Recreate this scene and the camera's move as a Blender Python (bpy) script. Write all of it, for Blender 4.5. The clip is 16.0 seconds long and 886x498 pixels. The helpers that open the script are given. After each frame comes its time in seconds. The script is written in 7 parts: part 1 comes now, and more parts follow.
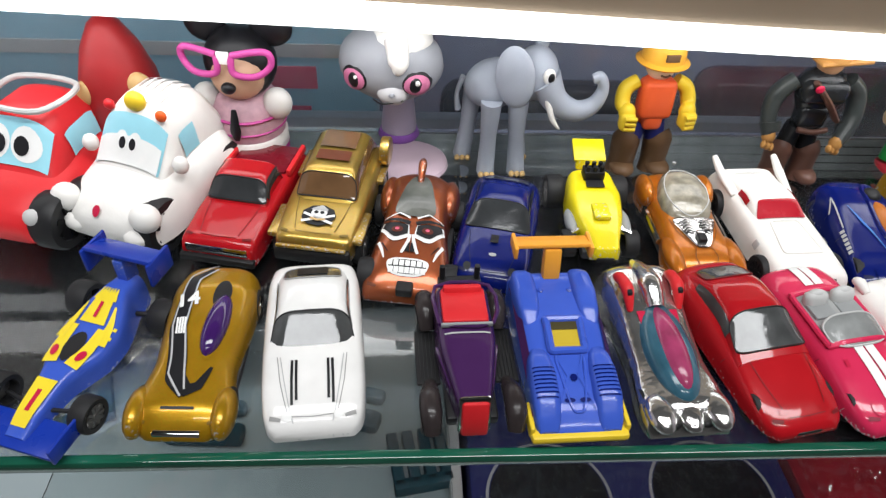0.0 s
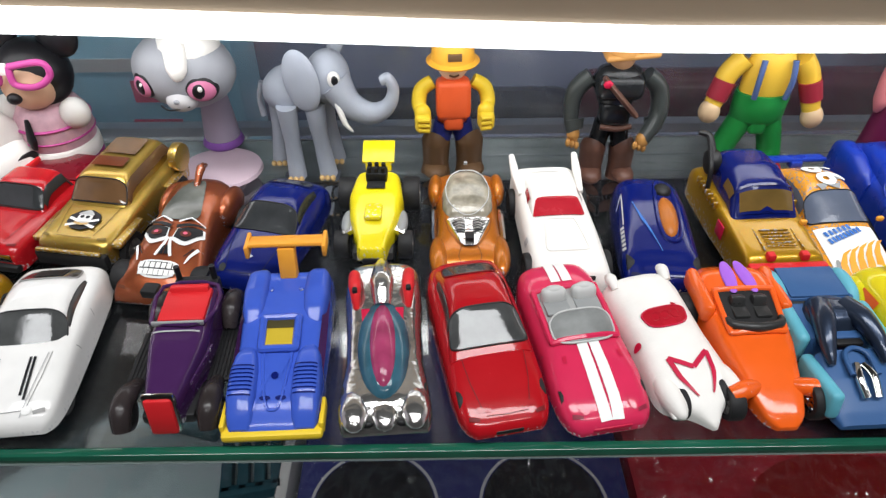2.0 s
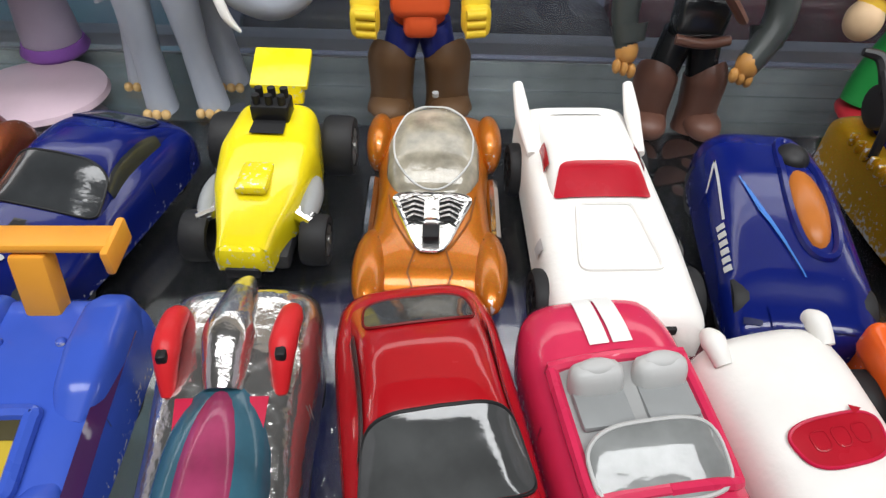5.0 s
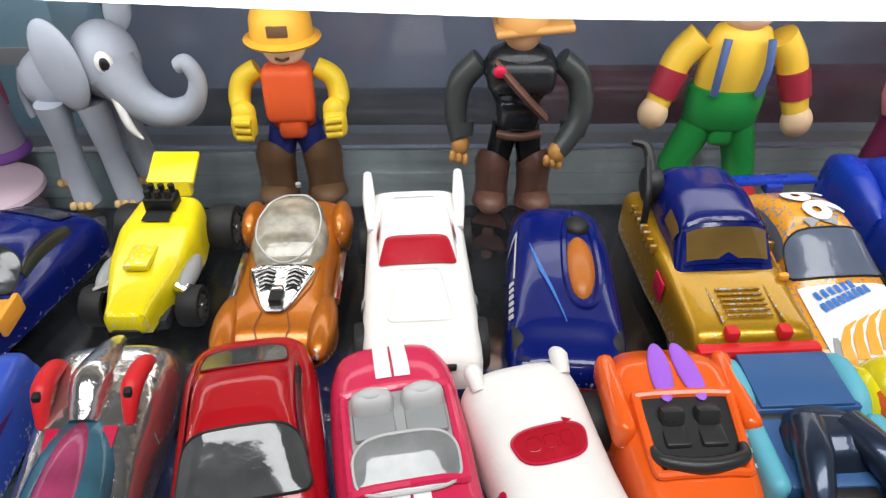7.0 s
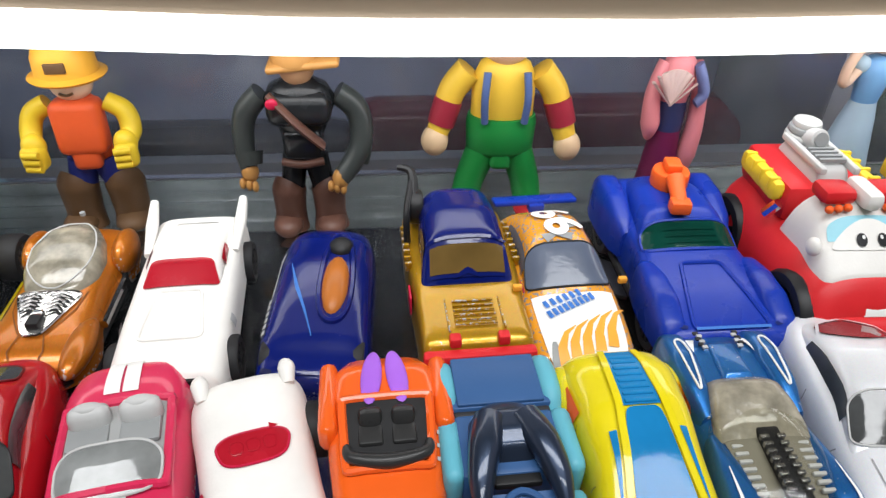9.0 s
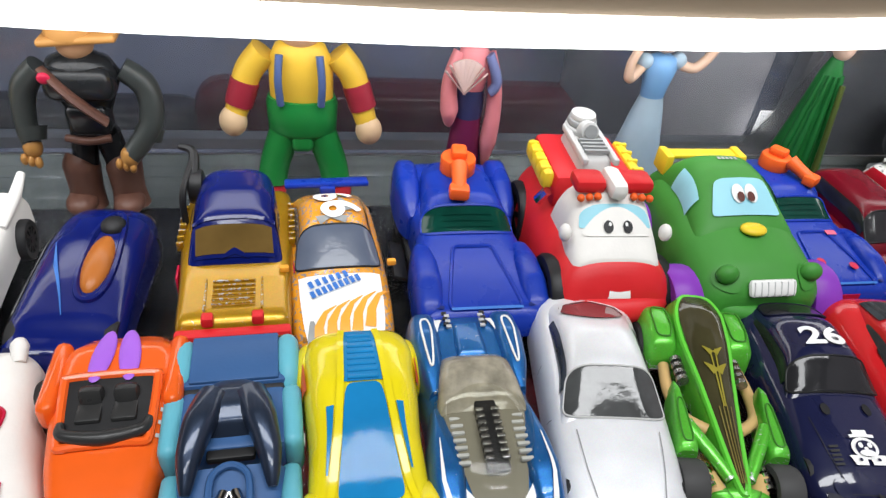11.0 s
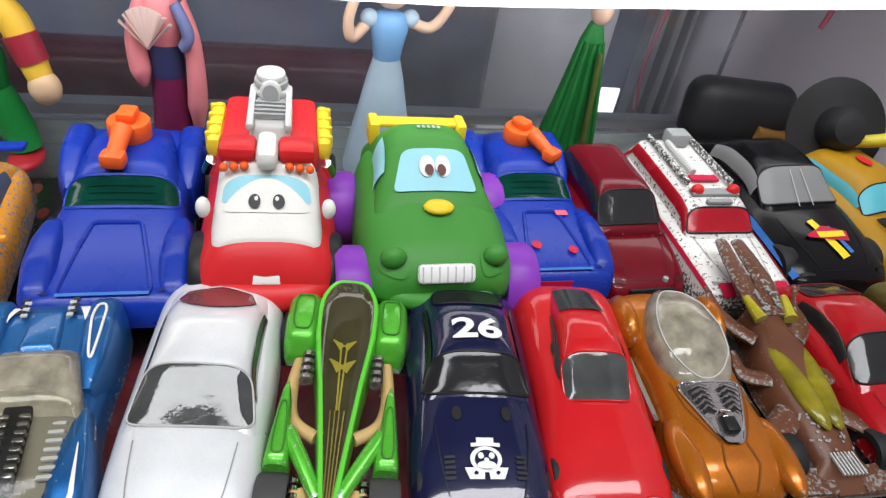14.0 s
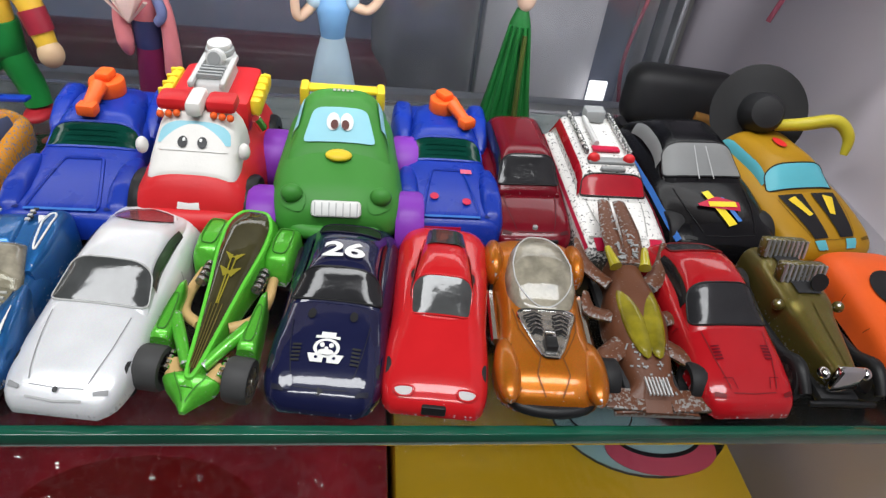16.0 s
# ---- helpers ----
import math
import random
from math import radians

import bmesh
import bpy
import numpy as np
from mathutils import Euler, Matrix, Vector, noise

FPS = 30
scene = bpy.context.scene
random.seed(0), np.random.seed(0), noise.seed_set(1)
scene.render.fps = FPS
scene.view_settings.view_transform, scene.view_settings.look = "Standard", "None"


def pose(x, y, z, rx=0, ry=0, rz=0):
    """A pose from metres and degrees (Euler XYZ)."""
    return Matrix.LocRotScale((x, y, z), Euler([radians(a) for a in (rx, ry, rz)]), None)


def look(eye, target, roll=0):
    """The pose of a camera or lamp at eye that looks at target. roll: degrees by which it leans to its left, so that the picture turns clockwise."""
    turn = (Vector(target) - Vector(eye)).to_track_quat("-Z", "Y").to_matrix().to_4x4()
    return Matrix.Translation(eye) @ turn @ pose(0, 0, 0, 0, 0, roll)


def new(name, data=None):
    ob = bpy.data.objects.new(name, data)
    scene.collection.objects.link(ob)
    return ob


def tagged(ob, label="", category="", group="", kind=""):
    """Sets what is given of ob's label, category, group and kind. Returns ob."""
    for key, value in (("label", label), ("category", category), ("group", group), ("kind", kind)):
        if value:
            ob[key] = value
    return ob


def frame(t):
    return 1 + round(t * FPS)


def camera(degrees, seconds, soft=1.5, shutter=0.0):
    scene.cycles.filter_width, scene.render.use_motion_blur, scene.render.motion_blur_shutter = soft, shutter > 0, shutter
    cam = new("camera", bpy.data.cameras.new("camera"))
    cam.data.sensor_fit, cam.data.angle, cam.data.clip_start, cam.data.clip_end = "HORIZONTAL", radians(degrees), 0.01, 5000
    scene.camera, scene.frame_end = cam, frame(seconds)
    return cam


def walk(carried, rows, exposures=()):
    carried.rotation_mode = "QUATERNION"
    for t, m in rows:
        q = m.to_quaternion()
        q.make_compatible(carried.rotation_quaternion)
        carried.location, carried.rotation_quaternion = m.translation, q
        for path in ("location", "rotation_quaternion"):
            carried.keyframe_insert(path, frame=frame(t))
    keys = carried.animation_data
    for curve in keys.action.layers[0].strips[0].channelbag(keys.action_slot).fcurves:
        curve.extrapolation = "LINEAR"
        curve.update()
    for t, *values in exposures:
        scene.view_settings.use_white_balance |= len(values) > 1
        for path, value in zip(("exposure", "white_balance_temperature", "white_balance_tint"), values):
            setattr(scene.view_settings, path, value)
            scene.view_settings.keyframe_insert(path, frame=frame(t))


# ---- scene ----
cam = camera(66.98, 16.0, soft=1.35)
PATH = [
    (0.0, (0.01065, -0.10994, 0.17741), (0.0718, 0.6387, -0.4827), 3.16),
    (0.5, (0.04301, -0.11039, 0.17994), (0.0951, 0.6335, -0.4863), 3.13),
    (1.0, (0.06785, -0.11275, 0.18115), (0.0982, 0.6429, -0.4731), 1.36),
    (1.5, (0.09408, -0.11539, 0.17705), (0.1119, 0.6481, -0.4685), 0.88),
    (2.0, (0.11383, -0.11644, 0.17299), (0.1213, 0.6527, -0.4661), -0.3),
    (2.5, (0.12735, -0.11398, 0.16699), (0.1338, 0.6565, -0.4705), 0.09),
    (3.0, (0.1226, -0.10531, 0.16346), (0.1269, 0.6553, -0.4858), 0.64),
    (3.2, (0.1207, -0.08172, 0.14787), (0.1308, 0.6645, -0.5178), 1.09),
    (5.3, (0.12778, -0.01586, 0.104), (0.1367, 0.7045, -0.5896), 1.94),
    (5.5, (0.12816, -0.02036, 0.10743), (0.1388, 0.7032, -0.5827), 1.95),
    (6.0, (0.13515, -0.03064, 0.11892), (0.1454, 0.6957, -0.5684), 1.3),
    (6.5, (0.14712, -0.04113, 0.12509), (0.1686, 0.7152, -0.5288), 0.66),
    (7.0, (0.16487, -0.0423, 0.12735), (0.1794, 0.7416, -0.4933), 0.19),
    (7.5, (0.17957, -0.051, 0.12775), (0.1953, 0.7443, -0.4783), 0.61),
    (8.0, (0.19355, -0.05197, 0.12698), (0.2326, 0.753, -0.465), 1.14),
    (8.5, (0.20423, -0.05396, 0.12994), (0.265, 0.7509, -0.4603), 1.7),
    (8.7, (0.20986, -0.05456, 0.13238), (0.2787, 0.7512, -0.4558), 1.54),
    (10.8, (0.25219, -0.06711, 0.13732), (0.4354, 0.7148, -0.4585), 6.48),
    (11.0, (0.26087, -0.0652, 0.13899), (0.4465, 0.7111, -0.4634), 6.84),
    (11.5, (0.2807, -0.06503, 0.13839), (0.4852, 0.7026, -0.469), 7.86),
    (12.0, (0.29494, -0.06121, 0.13652), (0.4969, 0.7076, -0.4703), 7.27),
    (12.5, (0.30871, -0.06896, 0.13783), (0.5582, 0.6842, -0.4708), 8.77),
    (13.0, (0.32153, -0.06469, 0.1356), (0.579, 0.6743, -0.487), 9.32),
    (13.5, (0.33517, -0.0615, 0.13265), (0.5875, 0.6834, -0.485), 10.25),
    (14.0, (0.3476, -0.06104, 0.1323), (0.5875, 0.6894, -0.4836), 10.05),
    (14.5, (0.36821, -0.07826, 0.1273), (0.5633, 0.6877, -0.4852), 10.0),
    (15.0, (0.38525, -0.09848, 0.13226), (0.5319, 0.6712, -0.4891), 8.86),
    (15.5, (0.39004, -0.10586, 0.13701), (0.5203, 0.67, -0.4803), 7.95),
    (16.0, (0.39505, -0.10451, 0.14286), (0.5254, 0.6689, -0.4776), 7.99),
]
walk(cam, [(t, look(eye, target, roll)) for t, eye, target, roll in PATH])

# ---------------------------------------------------------------- light
world = bpy.data.worlds.new("shop_light")
scene.world = world
world.use_nodes = True
world.node_tree.nodes["Background"].inputs[0].default_value = (0.95, 0.97, 1.0, 1)
world.node_tree.nodes["Background"].inputs[1].default_value = 0.35


def area_lamp(name, place, target, sx, sy, watts, colour=(1, 1, 1)):
    data = bpy.data.lights.new(name, "AREA")
    data.shape, data.size, data.size_y, data.energy, data.color = "RECTANGLE", sx, sy, watts, colour
    ob = new(name, data)
    ob.matrix_world = look(place, target)
    return ob


# shop ceiling tube in front of the cabinet
area_lamp("ceiling_tube_lamp", (0.22, -0.24, 1.20), (0.22, -0.02, 0), 1.7, 0.26, 18.5, (0.970, 0.985, 1.0))
# unseen fill lamp, added to brighten the fronts of the cars
area_lamp("front_fill_lamp", (0.30, -1.15, 1.62), (0.28, 0, 0), 1.7, 0.13, 12.5, (0.970, 0.985, 1.0))
# the LED batten over the shelf
area_lamp("batten_lamp", (0.12, 0.127, 0.0665), (0.12, 0.165, 0), 0.9, 0.030, 0.16, (0.96, 0.98, 1.0))

# ---------------------------------------------------------------- materials


def nodes_of(name):
    m = bpy.data.materials.new(name)
    m.use_nodes = True
    nt = m.node_tree
    return m, nt, nt.nodes["Principled BSDF"]


SHADES = {}


def mat(name, colour, rough=0.35, metal=0.0, coat=0.0, vary=0.12, grain=400.0, bump=0.0, chip=0.0, chip_colour=(0.5, 0.5, 0.52), flake=0.0, trans=0.0, sub=0.0, bscale=None):
    """A painted, moulded or metal surface with fine unevenness at two scales."""
    m, nt, b = nodes_of(name)
    SHADES[m.name] = colour
    L = nt.links.new
    co = nt.nodes.new("ShaderNodeTexCoord")
    n1 = nt.nodes.new("ShaderNodeTexNoise")
    n1.inputs["Scale"].default_value, n1.inputs["Detail"].default_value = grain * 0.25, 4
    L(co.outputs["Object"], n1.inputs["Vector"])
    n2 = nt.nodes.new("ShaderNodeTexNoise")
    n2.inputs["Scale"].default_value, n2.inputs["Detail"].default_value = grain * 2.5, 3
    L(co.outputs["Object"], n2.inputs["Vector"])
    mix = nt.nodes.new("ShaderNodeMix")
    mix.data_type = "RGBA"
    dark = tuple(c * (1 - vary * 1.6) for c in colour)
    lite = tuple(min(1, c * (1 + vary)) for c in colour)
    mix.inputs[6].default_value, mix.inputs[7].default_value = (*dark, 1), (*lite, 1)
    L(n1.outputs["Fac"], mix.inputs[0])
    out = mix.outputs[2]
    if flake:
        v = nt.nodes.new("ShaderNodeTexVoronoi")
        v.inputs["Scale"].default_value = 5000
        L(co.outputs["Object"], v.inputs["Vector"])
        fm = nt.nodes.new("ShaderNodeMix")
        fm.data_type = "RGBA"
        fm.blend_type = "MULTIPLY"
        fm.inputs[0].default_value = flake
        L(out, fm.inputs[6])
        L(v.outputs["Color"], fm.inputs[7])
        out = fm.outputs[2]
    if chip:
        geo = nt.nodes.new("ShaderNodeNewGeometry")
        add = nt.nodes.new("ShaderNodeMath")
        add.operation = "MULTIPLY_ADD"
        add.inputs[1].default_value, add.inputs[2].default_value = 0.35, 0.0
        L(n2.outputs["Fac"], add.inputs[0])
        s = nt.nodes.new("ShaderNodeMath")
        s.operation = "ADD"
        L(geo.outputs["Pointiness"], s.inputs[0])
        L(add.outputs[0], s.inputs[1])
        r = nt.nodes.new("ShaderNodeMapRange")
        r.inputs[1].default_value, r.inputs[2].default_value = 0.80 - chip * 0.1, 0.83 - chip * 0.1
        L(s.outputs[0], r.inputs[0])
        cm = nt.nodes.new("ShaderNodeMix")
        cm.data_type = "RGBA"
        cm.inputs[7].default_value = (*chip_colour, 1)
        L(r.outputs[0], cm.inputs[0])
        L(out, cm.inputs[6])
        out = cm.outputs[2]
    L(out, b.inputs["Base Color"])
    rr = nt.nodes.new("ShaderNodeMapRange")
    rr.inputs[3].default_value, rr.inputs[4].default_value = max(0.02, rough * 0.75), min(1, rough * 1.3)
    L(n1.outputs["Fac"], rr.inputs[0])
    L(rr.outputs[0], b.inputs["Roughness"])
    b.inputs["Metallic"].default_value = metal
    b.inputs["Specular IOR Level"].default_value = 0.16 if coat else 0.3
    b.inputs["Coat Weight"].default_value = coat
    b.inputs["Coat Roughness"].default_value = 0.04
    b.inputs["Transmission Weight"].default_value = trans
    if coat:
        rn = nt.nodes.new("ShaderNodeTexNoise")
        rn.inputs["Scale"].default_value, rn.inputs["Detail"].default_value = 260, 3
        L(co.outputs["Object"], rn.inputs["Vector"])
        rb = nt.nodes.new("ShaderNodeBump")
        rb.inputs["Strength"].default_value, rb.inputs["Distance"].default_value = 0.10, 0.0005
        L(rn.outputs["Fac"], rb.inputs["Height"])
        L(rb.outputs["Normal"], b.inputs["Coat Normal"])
    if sub:
        b.inputs["Subsurface Weight"].default_value = sub
        b.inputs["Subsurface Scale"].default_value = 0.002
    if bump:
        bp = nt.nodes.new("ShaderNodeBump")
        bp.inputs["Strength"].default_value, bp.inputs["Distance"].default_value = bump, 0.0004
        src = n2
        if bscale:
            src = nt.nodes.new("ShaderNodeTexNoise")
            src.inputs["Scale"].default_value, src.inputs["Detail"].default_value = bscale, 5
            L(co.outputs["Object"], src.inputs["Vector"])
        L(src.outputs["Fac"], bp.inputs["Height"])
        L(bp.outputs["Normal"], b.inputs["Normal"])
    return m


def clear_mat(name, tint, gloss=1.0, rough=0.02, ior=1.45, dust_haze=0.0):
    """Thin clear sheet: what lies behind shows through the tint, and the face mirrors by Fresnel."""
    m = bpy.data.materials.new(name)
    m.use_nodes = True
    nt = m.node_tree
    nt.nodes.clear()
    out = nt.nodes.new("ShaderNodeOutputMaterial")
    t = nt.nodes.new("ShaderNodeBsdfTransparent")
    t.inputs[0].default_value = (*tint, 1)
    g = nt.nodes.new("ShaderNodeBsdfGlossy")
    g.inputs["Roughness"].default_value = rough
    g.inputs[0].default_value = (gloss, gloss, gloss, 1)
    f = nt.nodes.new("ShaderNodeFresnel")
    f.inputs[0].default_value = ior
    mx = nt.nodes.new("ShaderNodeMixShader")
    nt.links.new(f.outputs[0], mx.inputs[0])
    nt.links.new(t.outputs[0], mx.inputs[1])
    nt.links.new(g.outputs[0], mx.inputs[2])
    last = mx
    # mottled pale layer: a dust film, with lamp haze painted in
    if dust_haze:
        d = nt.nodes.new("ShaderNodeBsdfDiffuse")
        d.inputs[0].default_value = (0.62, 0.66, 0.72, 1)
        co = nt.nodes.new("ShaderNodeTexCoord")
        no = nt.nodes.new("ShaderNodeTexNoise")
        no.inputs["Scale"].default_value, no.inputs["Detail"].default_value = 60, 6
        nt.links.new(co.outputs["Object"], no.inputs["Vector"])
        r = nt.nodes.new("ShaderNodeMapRange")
        r.inputs[1].default_value, r.inputs[2].default_value, r.inputs[3].default_value, r.inputs[4].default_value = 0.3, 0.75, dust_haze * 0.5, dust_haze * 1.8
        nt.links.new(no.outputs["Fac"], r.inputs[0])
        last = nt.nodes.new("ShaderNodeMixShader")
        nt.links.new(r.outputs[0], last.inputs[0])
        nt.links.new(mx.outputs[0], last.inputs[1])
        nt.links.new(d.outputs[0], last.inputs[2])
    nt.links.new(last.outputs[0], out.inputs[0])
    return m


def glow_mat(name, colour, strength):
    m, nt, b = nodes_of(name)
    b.inputs["Base Color"].default_value = (*colour, 1)
    b.inputs["Emission Color"].default_value = (*colour, 1)
    b.inputs["Emission Strength"].default_value = strength
    return m


def gloss(name, c, **k):
    a = dict(rough=0.24, coat=0.7, vary=0.09, chip=0.1, bump=0.22, bscale=220)
    a.update(k)
    return mat(name, c, **a)


def plastic(name, c, **k):
    a = dict(rough=0.4, vary=0.08, bump=0.08, sub=0.0)
    a.update(k)
    return mat(name, c, **a)


def metallic(name, c, **k):
    a = dict(rough=0.32, metal=0.75, coat=0.5, vary=0.1, chip=0.3, flake=0.25, bump=0.2, bscale=220)
    a.update(k)
    return mat(name, c, **a)


BLACK = plastic("black_plastic", (0.012, 0.012, 0.013), rough=0.45)
TYRE = plastic("tyre_black", (0.014, 0.014, 0.015), rough=0.6)
CHROME = mat("chrome", (0.75, 0.75, 0.74), rough=0.1, metal=1.0, vary=0.1, bump=0.05)
RIM = mat("rim_metal", (0.35, 0.34, 0.33), rough=0.3, metal=0.9)
BASE = plastic("dark_base", (0.03, 0.03, 0.032), rough=0.5)
WHITE = gloss("white_paint", (0.78, 0.77, 0.75), chip=0.15)
WHITE_MATT = plastic("white_plastic", (0.79, 0.77, 0.73), rough=0.45, bump=0.15)
WINDOW = mat("smoke_window", (0.035, 0.038, 0.04), rough=0.12, vary=0.4, coat=0.6, bump=0.5, bscale=170)
CANOPY = mat("clear_canopy_plastic", (0.33, 0.30, 0.23), rough=0.14, vary=0.6, coat=0.7, grain=900, bump=0.6, bscale=260)
CHROME_BODY = mat("chromed_plastic", (0.70, 0.69, 0.67), rough=0.13, metal=0.92, vary=0.2, bump=0.8, bscale=330)
WINDOW_CLEAR = mat("clear_window", (0.07, 0.073, 0.073), rough=0.08, vary=0.5, coat=0.8, bump=0.3, bscale=170)
WINDOW_DARK = mat("dark_window", (0.02, 0.02, 0.022), rough=0.14, vary=0.3, coat=0.5, bump=0.45, bscale=170)
RED = gloss("red_paint", (0.40, 0.008, 0.013))
RED_BRIGHT = gloss("bright_red_paint", (0.55, 0.014, 0.018))
BLUE = gloss("deep_blue_paint", (0.003, 0.009, 0.115), coat=0.5, chip=0.08)
BLUE_MID = gloss("mid_blue_paint", (0.045, 0.10, 0.50), coat=0.35)
BLUE_TOY = plastic("royal_blue_plastic", (0.008, 0.034, 0.32), rough=0.28)
NAVY = gloss("navy_paint", (0.01, 0.012, 0.045), coat=1.0)
YELLOW = gloss("yellow_paint", (0.75, 0.62, 0.01), chip=0.2)
YELLOW_P = plastic("yellow_plastic", (0.78, 0.55, 0.03))
ORANGE = gloss("orange_paint", (0.80, 0.115, 0.012))
ORANGE_P = plastic("orange_plastic", (0.85, 0.12, 0.018))
AMBER_P = plastic("amber_plastic", (0.85, 0.36, 0.04))
COPPER = metallic("copper_paint", (0.36, 0.095, 0.038))
ORANGE_M = metallic("orange_metallic", (0.52, 0.155, 0.013), metal=0.45)
GOLD = metallic("gold_paint", (0.52, 0.34, 0.07), metal=0.8)
GOLD_BRIGHT = metallic("bright_gold_paint", (0.50, 0.27, 0.012), metal=0.55)
OLIVE = metallic("olive_gold", (0.21, 0.17, 0.045), metal=0.7)
SILVER = metallic("silver_paint", (0.78, 0.79, 0.81), metal=0.25, rough=0.35, flake=0.08)
PURPLE = gloss("purple_paint", (0.05, 0.015, 0.075))
PURPLE_P = plastic("purple_plastic", (0.22, 0.04, 0.42))
LILAC = plastic("lilac_plastic", (0.36, 0.12, 0.66))
PINK = gloss("pink_paint", (0.62, 0.028, 0.090), chip=0.3)
GREEN_P = plastic("green_plastic", (0.05, 0.24, 0.035), rough=0.5)
GREEN_B = metallic("bright_green_paint", (0.12, 0.55, 0.05), metal=0.35)
TEAL = plastic("teal_plastic", (0.12, 0.42, 0.52), rough=0.4)
STEEL_BLUE = plastic("steel_blue_plastic", (0.035, 0.10, 0.25), rough=0.4)
MAROON = gloss("maroon_paint", (0.13, 0.003, 0.010), coat=0.4)
GREY_P = plastic("grey_plastic", (0.28, 0.29, 0.29))
LIGHT_GREY = plastic("light_grey_plastic", (0.5, 0.5, 0.49))
RED_P = plastic("red_plastic", (0.62, 0.02, 0.025), rough=0.4)
SKY = plastic("pale_blue_print", (0.30, 0.62, 0.72), rough=0.45)
PRINT_BLACK = plastic("black_print", (0.01, 0.01, 0.012), rough=0.35)
PRINT_WHITE = plastic("white_print", (0.80, 0.80, 0.78), rough=0.4)
PRINT_RED = plastic("red_print", (0.5, 0.01, 0.05), rough=0.35)
PRINT_YELLOW = plastic("yellow_print", (0.80, 0.62, 0.03), rough=0.35)
PRINT_BLUE = plastic("blue_print", (0.04, 0.16, 0.5), rough=0.35)
PRINT_GREY = plastic("grey_print", (0.45, 0.45, 0.45), rough=0.4)
ENGINE = mat("engine_metal", (0.35, 0.34, 0.33), rough=0.25, metal=0.9, bump=0.4)
TAN_P = plastic("tan_plastic", (0.55, 0.36, 0.15))
SMOKE_OLIVE = mat("smoke_olive_window", (0.05, 0.045, 0.02), rough=0.08, coat=1.0, vary=0.4)
YELLOW_WIN = mat("yellow_window", (0.42, 0.36, 0.02), rough=0.08, coat=1.0, vary=0.3)
BLUE_WIN = mat("blue_window", (0.012, 0.20, 0.46), rough=0.12, coat=0.25, vary=0.16, bump=0.5, bscale=150)
AMBER_WIN = mat("amber_window", (0.16, 0.10, 0.03), rough=0.08, coat=1.0, vary=0.3)
GREEN_WIN = mat("green_window", (0.003, 0.04, 0.028), rough=0.07, vary=0.5, bump=0.2, bscale=200)
PURPLE_WIN = mat("purple_window", (0.045, 0.012, 0.11), rough=0.07, coat=1.0, vary=0.3)
PINK_WIN = mat("pink_window", (0.36, 0.05, 0.13), rough=0.2, coat=0.5, vary=0.5, bump=0.4, bscale=160)
RED_WIN = mat("red_window", (0.40, 0.010, 0.022), rough=0.25, coat=0.3, vary=0.2)
BLUE_SPARK = metallic("bright_blue_metallic", (0.02, 0.14, 0.40), metal=0.5)

# ---------------------------------------------------------------- builders


def mesh_of(bm, name, material, smooth=True, angle=40):
    me = bpy.data.meshes.new(name)
    bmesh.ops.recalc_face_normals(bm, faces=bm.faces)
    bm.to_mesh(me)
    bm.free()
    for m in material if isinstance(material, (list, tuple)) else [material]:
        me.materials.append(m)
    if smooth:
        me.shade_smooth()
        me.set_sharp_from_angle(angle=radians(angle))
    return me


def part(name, bm, material, parent, label="", smooth=True, angle=40):
    ob = new(name, mesh_of(bm, name, material, smooth, angle))
    ob.parent = parent
    if label:
        ob["label"] = label
    return ob


def thing(name, label, category, m=None, group="", kind=""):
    ob = new(name)
    ob.empty_display_size = 0.005
    if m is not None:
        ob.matrix_world = m
    return tagged(ob, label, category, group, kind)


def single(name, bm, material, label, category, m=None, group="", kind="", smooth=True, angle=40):
    ob = new(name, mesh_of(bm, name, material, smooth, angle))
    if m is not None:
        ob.matrix_world = m
    return tagged(ob, label, category, group, kind)


def box(cx, cy, cz, sx, sy, sz, bevel=0.0, rot=(0, 0, 0), bm=None, taper=1.0, mi=0, segs=2):
    bm = bm or bmesh.new()
    r = bmesh.ops.create_cube(bm, size=1.0)
    vs = r["verts"]
    for v in vs:
        k = taper if v.co.z > 0 else 1.0
        v.co = Vector((v.co.x * sx * k, v.co.y * sy * k, v.co.z * sz))
    fs = list({f for v in vs for f in v.link_faces})
    for f in fs:
        f.material_index = mi
    if bevel:
        es = list({e for v in vs for e in v.link_edges})
        g = bmesh.ops.bevel(bm, geom=es, offset=bevel, segments=segs, affect="EDGES", profile=0.5)
        vs = list({v for f in g["faces"] for v in f.verts} | {v for v in vs if v.is_valid})
        for f in g["faces"]:
            f.material_index = mi
    bmesh.ops.transform(bm, matrix=pose(cx, cy, cz, *rot), verts=vs)
    return bm


